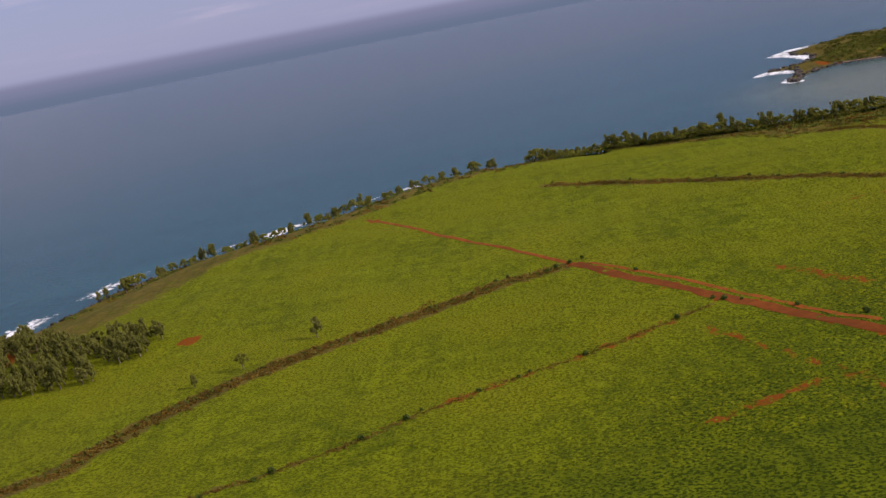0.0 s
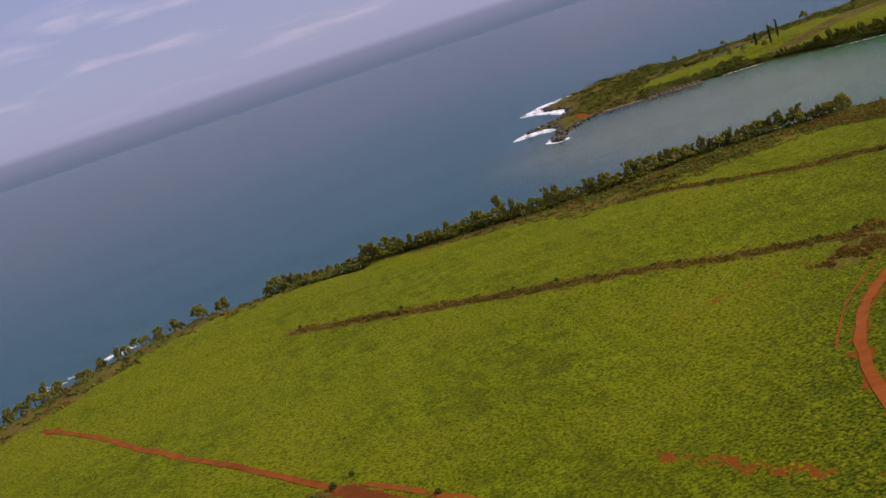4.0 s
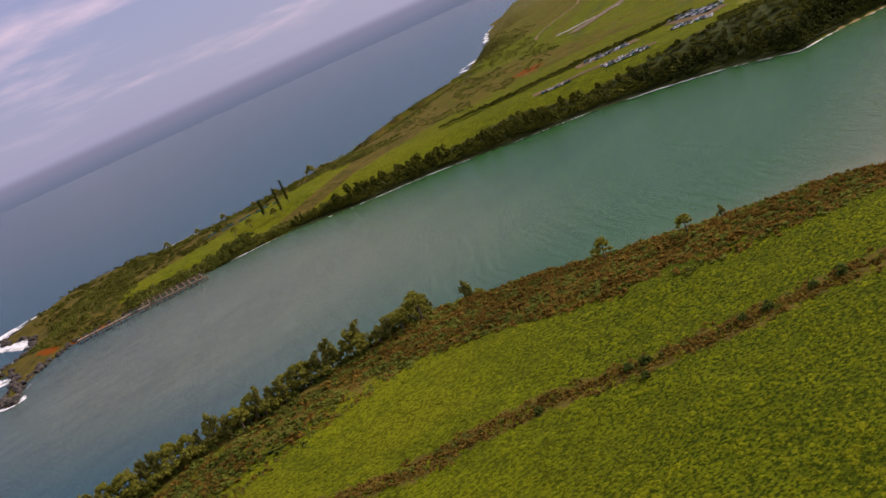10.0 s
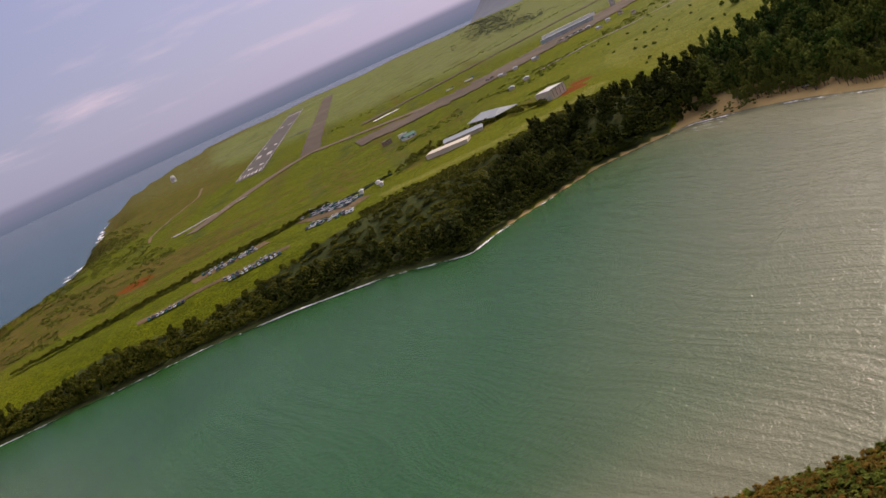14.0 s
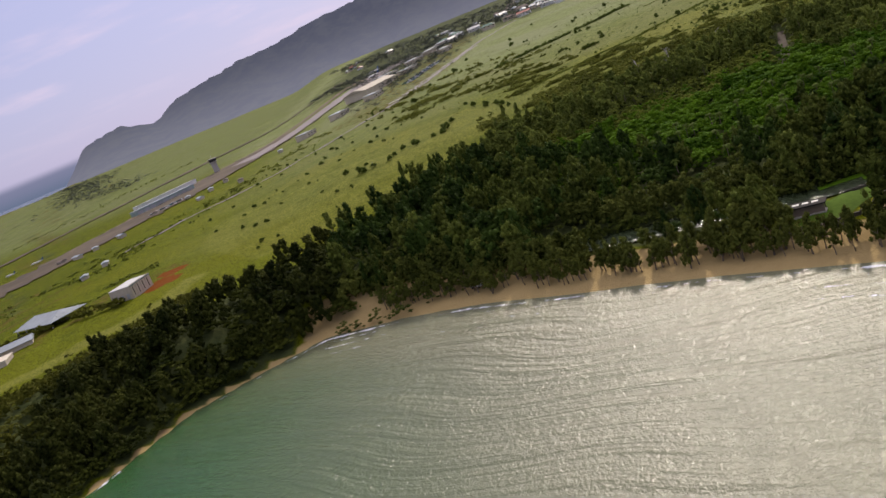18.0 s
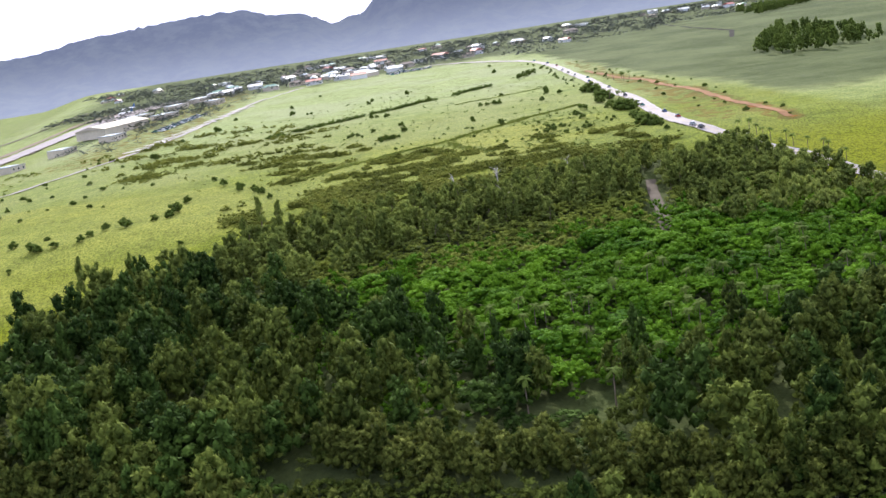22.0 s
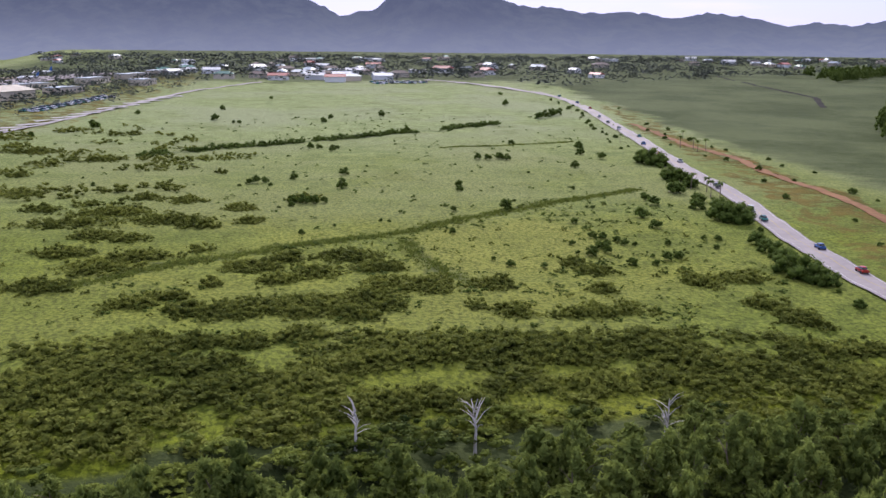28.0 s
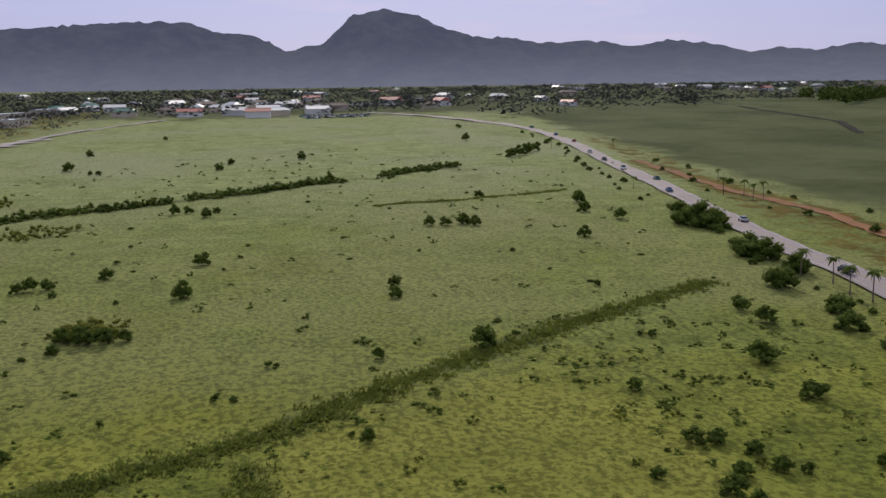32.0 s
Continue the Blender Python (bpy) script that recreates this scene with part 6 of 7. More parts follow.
surf("water_surf_north", "white surf along the rocky coast", COAST[1:11], -2, 46, strength=1.0)
surf("water_surf_outer", "thin white surf below the far bluffs", COAST_SOUTH[24:38], -3, 34, strength=1.12)
surf("water_surf_point", "white surf along the outer side of the point", COAST_SOUTH[20:25], -4, 16, strength=1.2)
surf("water_surf_tip", "white wash round the stony tip of the point", COAST_SOUTH[7:11], -2, 11, strength=1.15)


def foam_fan(name, label, outline, soft):
    """A broad fan of broken foam thrown over a ledge of rock."""
    outline = np.array(outline, float)
    lo, hi = outline.min(0), outline.max(0)
    x, y, f = sheet(np.arange(lo[0], hi[0] + 2, 2.0), np.arange(lo[1], hi[1] + 2, 2.0))
    e = np.where(inside(x, y, outline), 0.62 + 0.34 * ramp(to_line(x, y, outline, True), 0, soft), 0.0)
    me = mesh(name, np.stack([x, y, 0 * x + 0.14], 1), f[(e > 0)[f].any(1)], MAT["foam"])
    paint(me, "edge", np.stack([e, e, e, 0 * e + 1], 1))
    return tagged(new(name, me), label, "surf", kind="structure")


foam_fan("water_surf_south_ledge", "broad fan of white foam over the southern ledge", [(452, 1345), (441, 1332), (430, 1336), (418, 1347), (404, 1352), (386, 1364), (390, 1378), (408, 1396), (424, 1414), (446, 1426), (466, 1434), (494, 1444), (500, 1432), (470, 1412), (448, 1392)], 9)
foam_fan("water_surf_north_ledge", "broad fan of white foam over the northern ledge", [(522, 1480), (500, 1440), (487, 1466), (487, 1523), (478, 1552), (464, 1570), (474, 1590), (492, 1606), (514, 1628), (536, 1642), (560, 1646), (600, 1650), (590, 1625), (545, 1590), (524, 1545), (530, 1505)], 10)
surf("water_surf_bank", "thin white line of wash along the wooded bank", np.concatenate([COAST[33:], COAST_SOUTH[:4]]), -2, 3.8, strength=1.07)
for k in (0.5, 6.0, 13.0, 21.0):
    surf("water_swash", "low foamy wave running up the beach", COAST[24:33], k, k + (5.0 if k < 2 else 4.0), strength=1.05 if k < 2 else 0.9)

# ---- river behind the beach ----
strip("water_river", "still brown-green river pond behind the beach", "water", RIVER, 19.0, MAT["pond"], 0.0)
river = bpy.data.objects["water_river"]
for v in river.data.vertices:
    v.co.z = K * 4.6


for pts, wide in (([(961, 520), (958, 500), (953, 478)], 6.0), ([(968, 534), (966, 520), (965, 505)], 5.0), ([(948, 470), (935, 450), (915, 430)], 8.0), ([(1016, 622), (1021, 629)], 6.0)):
    marsh = strip("marsh_grass", "bright green marsh grass floating at the river's edge", "grass", pts, wide, MAT["canopy"], 0.0, 2.0, ragged=0.5, kind="stuff")
    for v in marsh.data.vertices:
        v.co.z = K * 4.8
strip("ground_lawn", "short green lawn of the beach park", "lawn", [(932, 556), (942, 538), (950, 520), (955, 505)], 20, MAT["lawn"], 0.2, 3.0, ragged=0.25)
mat_plants = [(x, y, q.uniform(0.5, 1.1), q.uniform(0.15, 0.35)) for q in [np.random.default_rng(67)] for x, y in along(side_line([(984, 646), (960, 618), (938, 594), (912, 566), (894, 548)], -9), 0.35, 0, 1.3, q)]
mass("beach_creeper", "low green creeper along the top of the beach", "creeper", SCRUB, mat_plants, MAT["canopy"], sink=0.1)

# ---- rocks, pier and trees of the point ----
def rock_mesh(seed):
    bm = bmesh.new()
    bmesh.ops.create_icosphere(bm, subdivisions=2, radius=1.0)
    for v in bm.verts:
        v.co *= 0.75 + 0.5 * noise.noise(v.co * 1.3 + Vector((seed * 5.1, 0, 0)))
        v.co.z *= 0.7
    me = bpy.data.meshes.new("boulder")
    bmesh.ops.scale(bm, vec=(K, K, K), verts=bm.verts)
    bm.to_mesh(me)
    bm.free()
    me.materials.append(MAT["rock"])
    return me


q = np.random.default_rng(71)
rocks = [rock_mesh(i) for i in range(5)]
for x, y in along(COAST_SOUTH[4:24], 4.0, -3, 2.5, q) + along(COAST[2:10], 7.0, -3, 2.0, q):
    ob = tagged(new("boulder", rocks[q.integers(5)]), "dark wet lava boulder at the waterline", "rock", "boulders on the shore")
    s = q.uniform(1.4, 4.6) if x < 520 and y > 1200 else q.uniform(0.8, 2.6)
    ob.matrix_basis = spot(x, y, z_at(x, y) + 0.2 * s, q.uniform(0, 6.28), s)


def build_pier():
    a, b = Vector((500, 1333, 0)), Vector((612, 1287, 0))
    long = (b - a).length
    turn = math.atan2(b.y - a.y, b.x - a.x)
    pier = thing("pier", "weathered concrete landing pier with broken deck on piles", "pier", at=spot(a.x, a.y, 0, turn))
    for i in range(22):
        if i in (9, 12):
            continue
        part("deck_slab", box(i * long / 22 + 0.3, -3.0, 3.0, (i + 1) * long / 22 - 0.15, 3.2 if i < 12 else -0.6, 3.5), MAT["timber"], pier)
    for i in range(23):
        for y in (-2.8, 2.6):
            part("pier_post", tube([(i * long / 22.4 + 0.3, y, -5), (i * long / 22.4 + 0.3, y, 3.0)], [0.45, 0.4], 8), MAT["timber"], pier)
    for y in (-3.3, 2.9):
        part("side_wall", box(0, y, 2.5, long * 0.98, y + 0.35, 3.3), MAT["timber"], pier, "stained concrete edge beam")
    for i in range(11, 22):
        reach = 27.0 - 0.9 * (i % 3)
        part("beam", box(i * long / 22, -0.8, 3.05, i * long / 22 + 0.9, reach, 3.8), MAT["timber"], pier)
        part("pier_post", tube([(i * long / 22 + 0.45, reach - 1.5, -5), (i * long / 22 + 0.45, reach - 1.5, 3.05)], [0.45, 0.4], 8), MAT["timber"], pier)
    for y in (11.0, 24.0):
        part("girder", box(11 * long / 22, y, 3.8, long * 0.985, y + 0.8, 4.4), MAT["timber"], pier)
    for i in range(5):
        part("frame_post", box(50 + i * 4.5, 1.0, 3.5, 50.5 + i * 4.5, 1.5, 6.5 - 0.5 * (i % 2)), MAT["timber"], pier)
    for i in range(4):
        part("rail", box(50 + i * 4.5, 1.1, 5.6, 54.5 + i * 4.5, 1.4, 5.95), MAT["timber"], pier)


build_pier()


def crown_pine(gen, tall):
    cs = [(0.35 * gen.normal(), 0.35 * gen.normal(), tall * u) for u in np.linspace(0.15, 1.0, 26)]
    rs = [1.7 * (1.08 - u) ** 0.35 for u in np.linspace(0.15, 1.0, 26)]
    return joined(sprays(cs, rs, 26, 1.3, 0.4, gen, 0.9, 0.5), lumps(cs, [r * 0.6 for r in rs], 0.8, gen))


for x, y, tall in ((745, 1346, 26), (738, 1368, 17), (768, 1364, 24)):
    t = thing("column_pine", "tall narrow column pine above the bay's bank", "tree", "column pines", spot(x, y))
    part("trunk", mesh("trunk", *trunk_of(q, tall, 0.4, 2, 0.01), MAT["bark"]), None, t)
    part("crown", fast_mesh("crown", *crown_pine(q, tall), MAT["bankiron"]), None, t)
point_trees = Stand(tree_models("point_tree", "small wind-bent tree on the grassy point", lambda k: crown_broad(k, 8, 3.6, 20, 16, 0.75), MAT["coastleaf"], 7.5, 0.3, 3, "trees on the point", 500))
for x, y, s in ((840, 1411, 1.3), (700, 1370, 0.8), (715, 1362, 0.9), (735, 1345, 0.9), (690, 1500, 0.8), (660, 1510, 0.7), (720, 1480, 0.7), (750, 1470, 0.8), (780, 1450, 0.6), (800, 1430, 0.8), (640, 1520, 0.6), (620, 1500, 0.5), (850, 1380, 0.8), (880, 1360, 0.7)):
    point_trees.put(spot(x, y, None, q.uniform(0, 6.28), s * 1.4))
low = [(x, y, q.uniform(0.8, 1.9), q.uniform(0.6, 1.6)) for x, y in scatter(2600, [(470, 1390), (500, 1352), (600, 1345), (695, 1305), (705, 1330), (640, 1372), (600, 1400), (610, 1450), (700, 1480), (800, 1420), (900, 1330), (940, 1360), (860, 1470), (700, 1560), (600, 1530), (510, 1430)], q)]
low += [(x, y, q.uniform(1.2, 2.8), q.uniform(1.4, 3.2)) for x, y in scatter(900, [(560, 1342), (640, 1312), (705, 1290), (745, 1245), (770, 1262), (720, 1315), (650, 1345), (570, 1368)], q)]
low += [(x, y, q.uniform(1.0, 2.4), q.uniform(0.7, 1.5)) for x, y in scatter(600, [(900, 1480), (1100, 1500), (1215, 1540), (1430, 1660), (1600, 1810), (1500, 1600), (1250, 1480), (1000, 1420)], q)]
low += [(x, y, q.uniform(0.9, 2.6), q.uniform(0.5, 1.4)) for x, y in scatter(2600, [(860, 1360), (900, 1300), (960, 1260), (1060, 1240), (1180, 1300), (1300, 1440), (1420, 1560), (1500, 1700), (1400, 1640), (1215, 1560), (1090, 1535), (960, 1495), (860, 1500)], q) if noise.noise(Vector((x * 0.018 + y * 0.01, y * 0.03 - x * 0.012, 7.0))) + 0.4 * noise.noise(Vector((x * 0.07, y * 0.07, 2.0))) > -0.02]
low += [(x, y, q.uniform(1.0, 2.2), q.uniform(0.8, 1.8)) for x, y in along([(940, 1215), (960, 1197), (1026, 1148), (1064, 1108), (1090, 1086), (1112, 1068)], 0.6, 0, 3.2, q)]
low += [(x, y, q.uniform(1.4, 3.0), q.uniform(0.8, 2.0)) for x, y in along(side_line(COAST_SOUTH[24:33], -30), 1.5, 0, 12, q)]
low = [p for p in low if not inside(np.array(p[0]), np.array(p[1]), LAWN)]
mass("lot_hedge", "dense dark hedge above the vehicle lots", "hedge", BROAD, [(x, y, q.uniform(0.4, 0.65), q.uniform(0.35, 0.6)) for x, y in along([(900, 1250), (940, 1215), (960, 1197), (1026, 1148), (1064, 1108), (1090, 1086), (1112, 1068)], 1.5, 0, 1.2, q)], MAT["bankscrub"])
mass("point_bushes", "wind-clipped olive bushes on the point", "bush", BUSH, [(x, y, q.uniform(0.9, 2.0), q.uniform(0.7, 1.5)) for x, y in scatter(1000, [(500, 1365), (545, 1352), (575, 1392), (606, 1412), (700, 1402), (850, 1408), (900, 1440), (800, 1530), (700, 1590), (610, 1610), (540, 1570), (530, 1480)], q) if noise.noise(Vector((x * 0.03, y * 0.03, 9.0))) > -0.12], MAT["bankscrub"])
mass("point_scrub", "low olive-green scrub on the point", "scrub", SCRUB, low, MAT["meadowscrub"])
for i in range(9):
    t = thing("pallet_stack", "long low stack under a green tarpaulin", "stack", "tarpaulin stacks on the lawn", spot(702 + i * 9, 1432 - i * 4.4 + (i % 2) * 5, None, -0.45))
    part("tarpaulin", box(-3.6, -1.0, 0.2, 3.6, 1.0, 1.5, bevel=0.25), MAT["greenroof"], t)
    part("pallet", box(-3.8, -1.1, -0.3, 3.8, 1.1, 0.2), MAT["timber"], t)


# ---- cars ----
def car_model(paint_name, label, group, van=False):
    c = thing("car", label, "car", group)
    top = 2.6 if van else 2.05
    body = box(-3.1, -1.25, 0.45, 3.1, 1.25, 1.35, bevel=0.25)
    part("body", body, MAT[paint_name], c)
    cab = box(-2.6 if van else -1.9, -1.12, 1.3, 1.5, 1.12, top, bevel=0.2)
    for v in cab.verts:
        if v.co.z > 1.7:
            v.co.x = v.co.x * 0.8 - 0.15
            v.co.y *= 0.85
    part("cabin", cab, MAT["glass"], c)
    part("roof", box(-2.0 if van else -1.5, -0.92, top - 0.04, 0.95, 0.92, top + 0.08, bevel=0.04), MAT[paint_name], c)
    for x in (-1.9, 1.9):
        for y in (-1.2, 1.2):
            bm = bmesh.new()
            bmesh.ops.create_cone(bm, cap_ends=True, segments=12, radius1=0.46, radius2=0.46, depth=0.35, matrix=Matrix.Translation((x, y, 0.42)) @ Matrix.Rotation(math.pi / 2, 4, "X"))
            part("wheel", bm, MAT["rubber"], c)
    return c


COLOURS = [("car0", "white"), ("car1", "black"), ("car2", "silver-grey"), ("car3", "dark red"), ("car4", "dark blue"), ("car5", "teal green")]
road_cars = Stand([car_model(k, "%s car driving on the grey highway" % n, "cars on the highway", i == 0) for i, (k, n) in enumerate(COLOURS)])
line = side_line(HIGHWAY, 0)
for s in (1262, 1296, 1306, 1345, 1376, 1421, 1440, 1496, 1580, 1612, 1660, 1700, 1745, 1790, 1830, 1900, 1950, 2010):
    y = float(np.interp(s, line[:, 0], line[:, 1]))
    slope_at = math.atan2(np.interp(s + 8, line[:, 0], line[:, 1]) - np.interp(s - 8, line[:, 0], line[:, 1]), 16)
    way = 1 if q.uniform() < 0.5 else -1
    road_cars.put(spot(s, y - 2.6 * way, z_at(s, y) + 0.66, slope_at + (math.pi if way < 0 else 0), 0.85))
lot_cars = Stand([car_model(k, "%s car parked in an open lot" % n, "cars in the lots", i == 2) for i, (k, n) in enumerate([("car0", "white"), ("car5", "teal green"), ("car2", "silver-grey"), ("car0", "white"), ("car5", "teal green"), ("car1", "black"), ("car0", "white")])])
for (ax, ay), (bx, by), rows in (((1007, 1133), (1043, 1100), 2), ((966, 1083), (996, 1044), 2), ((1097, 1088), (1082, 1024), 3), ((1046, 1050), (1052, 1006), 2), ((932, 1138), (956, 1106), 1), ((1890, 700), (2020, 655), 2), ((2180, 400), (2195, 340), 3), ((1660, 1000), (1700, 970), 1)):
    a, b = Vector((ax, ay)), Vector((bx, by))
    turn = math.atan2(b.y - a.y, b.x - a.x)
    for r in range(rows):
        for i in range(int((b - a).length / 3.4)):
            if q.uniform() < 0.14:
                continue
            p = a + (b - a).normalized() * (i * 3.4) + Vector((-math.sin(turn), math.cos(turn))) * (r * 8.5 - 4)
            lot_cars.put(spot(p.x, p.y, None, turn + math.pi / 2 + q.normal() * 0.05, 0.95))
lot_cars.put(spot(1022, 668, None, 0.9), "dark car parked under the beach trees")


# ---- buildings ----
def house(label, wide, deep, tall, wall_mat, roof_mat, roof="gable", rise=2.2, windows=True, group="", category="building", name="building"):
    """A building about its middle: walls, a roof with eaves, doors and windows set into frames."""
    t = thing(name, label, category, group)
    w, d = wide / 2, deep / 2
    part("wall", box(-w, -d, -1.5, w, d, tall), wall_mat, t)
    if roof == "flat":
        r = box(-w - 0.3, -d - 0.3, tall, w + 0.3, d + 0.3, tall + 0.5, bevel=0.08)
        part("roof", r, roof_mat, t)
        part("parapet", box(-w - 0.35, -d - 0.35, tall + 0.5, w + 0.35, -d + 0.1, tall + 0.95), wall_mat, t)
    else:
        inset = d * 0.9 if roof == "hip" else -0.6
        e = 0.9
        v = [(-w - e, -d - e, tall), (w + e, -d - e, tall), (w + e, d + e, tall), (-w - e, d + e, tall), (-w + inset, 0, tall + rise), (w - inset, 0, tall + rise)]
        v += [(x, y, z - 0.25) for x, y, z in v]
        f = [(0, 1, 5, 4), (2, 3, 4, 5), (1, 2, 5), (3, 0, 4), (6, 10, 11, 7), (8, 11, 10, 9), (7, 11, 8), (9, 10, 6), (0, 6, 7, 1), (1, 7, 8, 2), (2, 8, 9, 3), (3, 9, 6, 0)]
        part("roof", (v, f), roof_mat, t)
        part("ridge", box(-w + inset, -0.15, tall + rise - 0.05, w - inset, 0.15, tall + rise + 0.12), roof_mat, t)
    if windows:
        n = max(2, int(wide / 6))
        for i in range(n):
            x = -w + (i + 0.5) * wide / n
            for y in (-d, d):
                s = -1 if y < 0 else 1
                fr = part("window", box(x - 1.2, y - 0.06 * s, tall * 0.38, x + 1.2, y + 0.1 * s, tall * 0.78) if s > 0 else box(x - 1.2, y - 0.1, tall * 0.38, x + 1.2, y + 0.06, tall * 0.78), MAT["whitewall"], t)
                part("pane", box(x - 1.0, min(y, y + 0.16 * s), tall * 0.41, x + 1.0, max(y, y + 0.16 * s), tall * 0.75), MAT["glass"], fr)
        part("door", box(w - 0.05, -1.2, 0, w + 0.12, 1.2, min(3.2, tall * 0.8)), MAT["steel"], t)
    return t


def put(t, x, y, turn=0.0, size=1.0, sink=0.0):
    t.matrix_basis = spot(x, y, z_at(x, y) - sink, turn, size)
    return t


def build_airfield():
    # pavements
    strip("road_runway", "long dark asphalt runway with white markings", "runway", [(1562, 1460), (1900, 1642), (2300, 1857), (2830, 2140)], 44, MAT["darkasphalt"], 0.6, 20)
    strip("road_old_runway", "brown disused asphalt runway", "runway", [(1557, 1346), (1900, 1532), (2300, 1745), (2933, 2085)], 30, MAT["brownasphalt"], 0.5, 20, ragged=0.12)
    strip("road_taxiway", "grey taxiway across the airfield", "taxiway", [(1245, 1330), (1362, 1347), (1470, 1352), (1549, 1345), (1540, 1240), (1535, 1161), (1564, 1090), (1673, 1044), (1800, 1000), (2000, 905), (2300, 770)], 20, plain("brown_taxiway_asphalt", (0.12, 0.085, 0.05), 0.9, 0.2, 0.3), 0.7, 8, ragged=0.1)
    strip("road_perimeter", "pale dirt perimeter track", "track", [(1300, 1440), (1346, 1475), (1450, 1520), (1566, 1560), (1682, 1640)], 4.5, MAT["lotdirt"], 0.6, 8, ragged=0.3)
    strip("road_old_slab", "pale worn concrete strip in the grass", "pavement", [(1269, 1376), (1320, 1352), (1367, 1333)], 12, MAT["concrete"], 0.6, 6, ragged=0.4)
    strip("road_slab", "pale concrete slab by the taxiway", "pavement", [(1612, 1266), (1650, 1243)], 8, MAT["paint"], 0.8, 6)
    strip("road_apron", "wide brown-grey asphalt apron", "apron", [(1440, 1205), (1480, 1145), (1535, 1090), (1610, 1045), (1700, 992), (1840, 940), (1990, 862)], 78, MAT["brownasphalt"], 0.95, 8, ragged=0.55)
    strip("road_far_taxiway", "narrow brown taxiway beyond the apron", "taxiway", [(1640, 1300), (1760, 1235), (1900, 1170), (2140, 1045), (2280, 960), (2500, 840)], 15, MAT["brownasphalt"], 1.0, 10, ragged=0.1)
    strip("road_apron_west", "pale concrete aircraft apron", "apron", [(1850, 925), (1990, 850), (2150, 775), (2400, 700)], 46, MAT["asphalt"], 1.15, 8, ragged=0.15)
    strip("road_cross_taxiway", "narrow grey cross taxiway", "taxiway", [(1990, 1585), (1960, 1690)], 16, MAT["darkasphalt"], 0.8, 8)
    strip("road_airport", "grey service road past the hangars", "road", [(1440, 960), (1507, 912), (1540, 850), (1590, 785), (1650, 735), (1760, 690), (1917, 640), (2080, 590), (2200, 520)], 4.5, MAT["asphalt"], 0.55, 8)
    strip("road_lot", "dirt and gravel vehicle lot", "pavement", [(1105, 1095), (1090, 1060), (1070, 1015)], 36, MAT["lotdirt"], 0.3, 6, ragged=0.35)
    strip("road_lot_bank", "dirt and gravel vehicle lot", "pavement", [(930, 1145), (975, 1095), (1005, 1045)], 10, MAT["lotdirt"], 0.3, 6, ragged=0.35)
    strip("road_lot_field", "dirt and gravel vehicle lot", "pavement", [(1000, 1142), (1050, 1096)], 20, MAT["lotdirt"], 0.3, 6, ragged=0.3)
    # runway markings
    way = Vector((2830 - 1562, 2140 - 1460, 0)).normalized()
    side = Vector((-way.y, way.x, 0))
    for u, n, wide, long in ((14, 6, 3.2, 36), (110, 2, 8, 22), (260, 2, 9, 50), (420, 2, 7, 25), (900, 2, 9, 30), (1300, 6, 3.2, 36)):
        for i in range(n):
            k = (i - (n - 1) / 2) * (6.2 if n == 6 else 20)
            a = Vector((1562, 1460, 0)) + way * u + side * k
            b = a + way * long
            strip("road_marking", "white painted runway bar", "road marking", [a.xy, b.xy], wide, MAT["fadedpaint"], 0.85, 15)
    for k in (-20, 20):
        a, b = Vector((1565, 1462, 0)) + side * k, Vector((2828, 2138, 0)) + side * k
        strip("road_marking", "white painted runway edge line", "road marking", [a.xy, ((a + b) / 2).xy, b.xy], 1.0, MAT["fadedpaint"], 0.85, 15)
    # the warehouse above the bay
    hall = house("big cream warehouse with a white roof and slit windows", 44, 30, 9.5, MAT["cream"], MAT["whiteroof"], "flat", windows=False, category="warehouse", name="warehouse")
    for i in range(4):
        part("slit_window", box(-17 + i * 10.5, -15.1, 1.5, -15.8 + i * 10.5, -14.8, 8.0), MAT["glass"], hall, "tall dark slit window")
        part("pillar", box(-21.2 + i * 10.5, -15.6, -1, -20.2 + i * 10.5, -14.6, 9.4), MAT["cream"], hall)
    for i in range(3):
        part("door", box(-22.1, -11 + i * 8, 0, -21.8, -7 + i * 8, 4.5), MAT["steel"], hall, "grey roller door")
    part("trim", box(-22.5, -15.5, 9.0, 22.5, -15.3, 9.5), MAT["greenroof"], hall, "green fascia")
    hall.matrix_basis = spot(1222, 884, None, -0.28, 0.54, 0.85)
    shed = thing("open_shed", "open-sided shed with a grey metal hip roof", "shed", at=spot(1238, 948, None, 1.0, 0.9))
    v = [(-24, -17, 4.5), (24, -17, 4.5), (24, 17, 4.5), (-24, 17, 4.5), (-15, 0, 9.0), (17, 0, 9.0)]
    v += [(x, y, z - 0.3) for x, y, z in v]
    part("roof", (v, [(0, 1, 5, 4), (2, 3, 4, 5), (1, 2, 5), (3, 0, 4), (6, 10, 11, 7), (8, 11, 10, 9), (7, 11, 8), (9, 10, 6), (0, 6, 7, 1), (1, 7, 8, 2), (2, 8, 9, 3), (3, 9, 6, 0)]), MAT["greyroof"], shed)
    for x in (-22, -11, 0, 11, 22):
        for y in (-15, 15):
            part("post", box(x - 0.3, y - 0.3, -1, x + 0.3, y + 0.3, 4.6), MAT["steel"], shed)
    for i in range(3):
        part("crate", box(-15 + i * 9, -4, -0.5, -10 + i * 9, 3, 2.4 - 0.3 * i, bevel=0.1), MAT["brownroof"], shed)
    put(house("long low building with a cream flat roof", 38, 21, 2.6, MAT["cream"], plain("cream_flat_roof", (0.62, 0.55, 0.44), 0.8, 0.5, 0.15), "flat", 1.6, False), 1163, 966, -1.35)
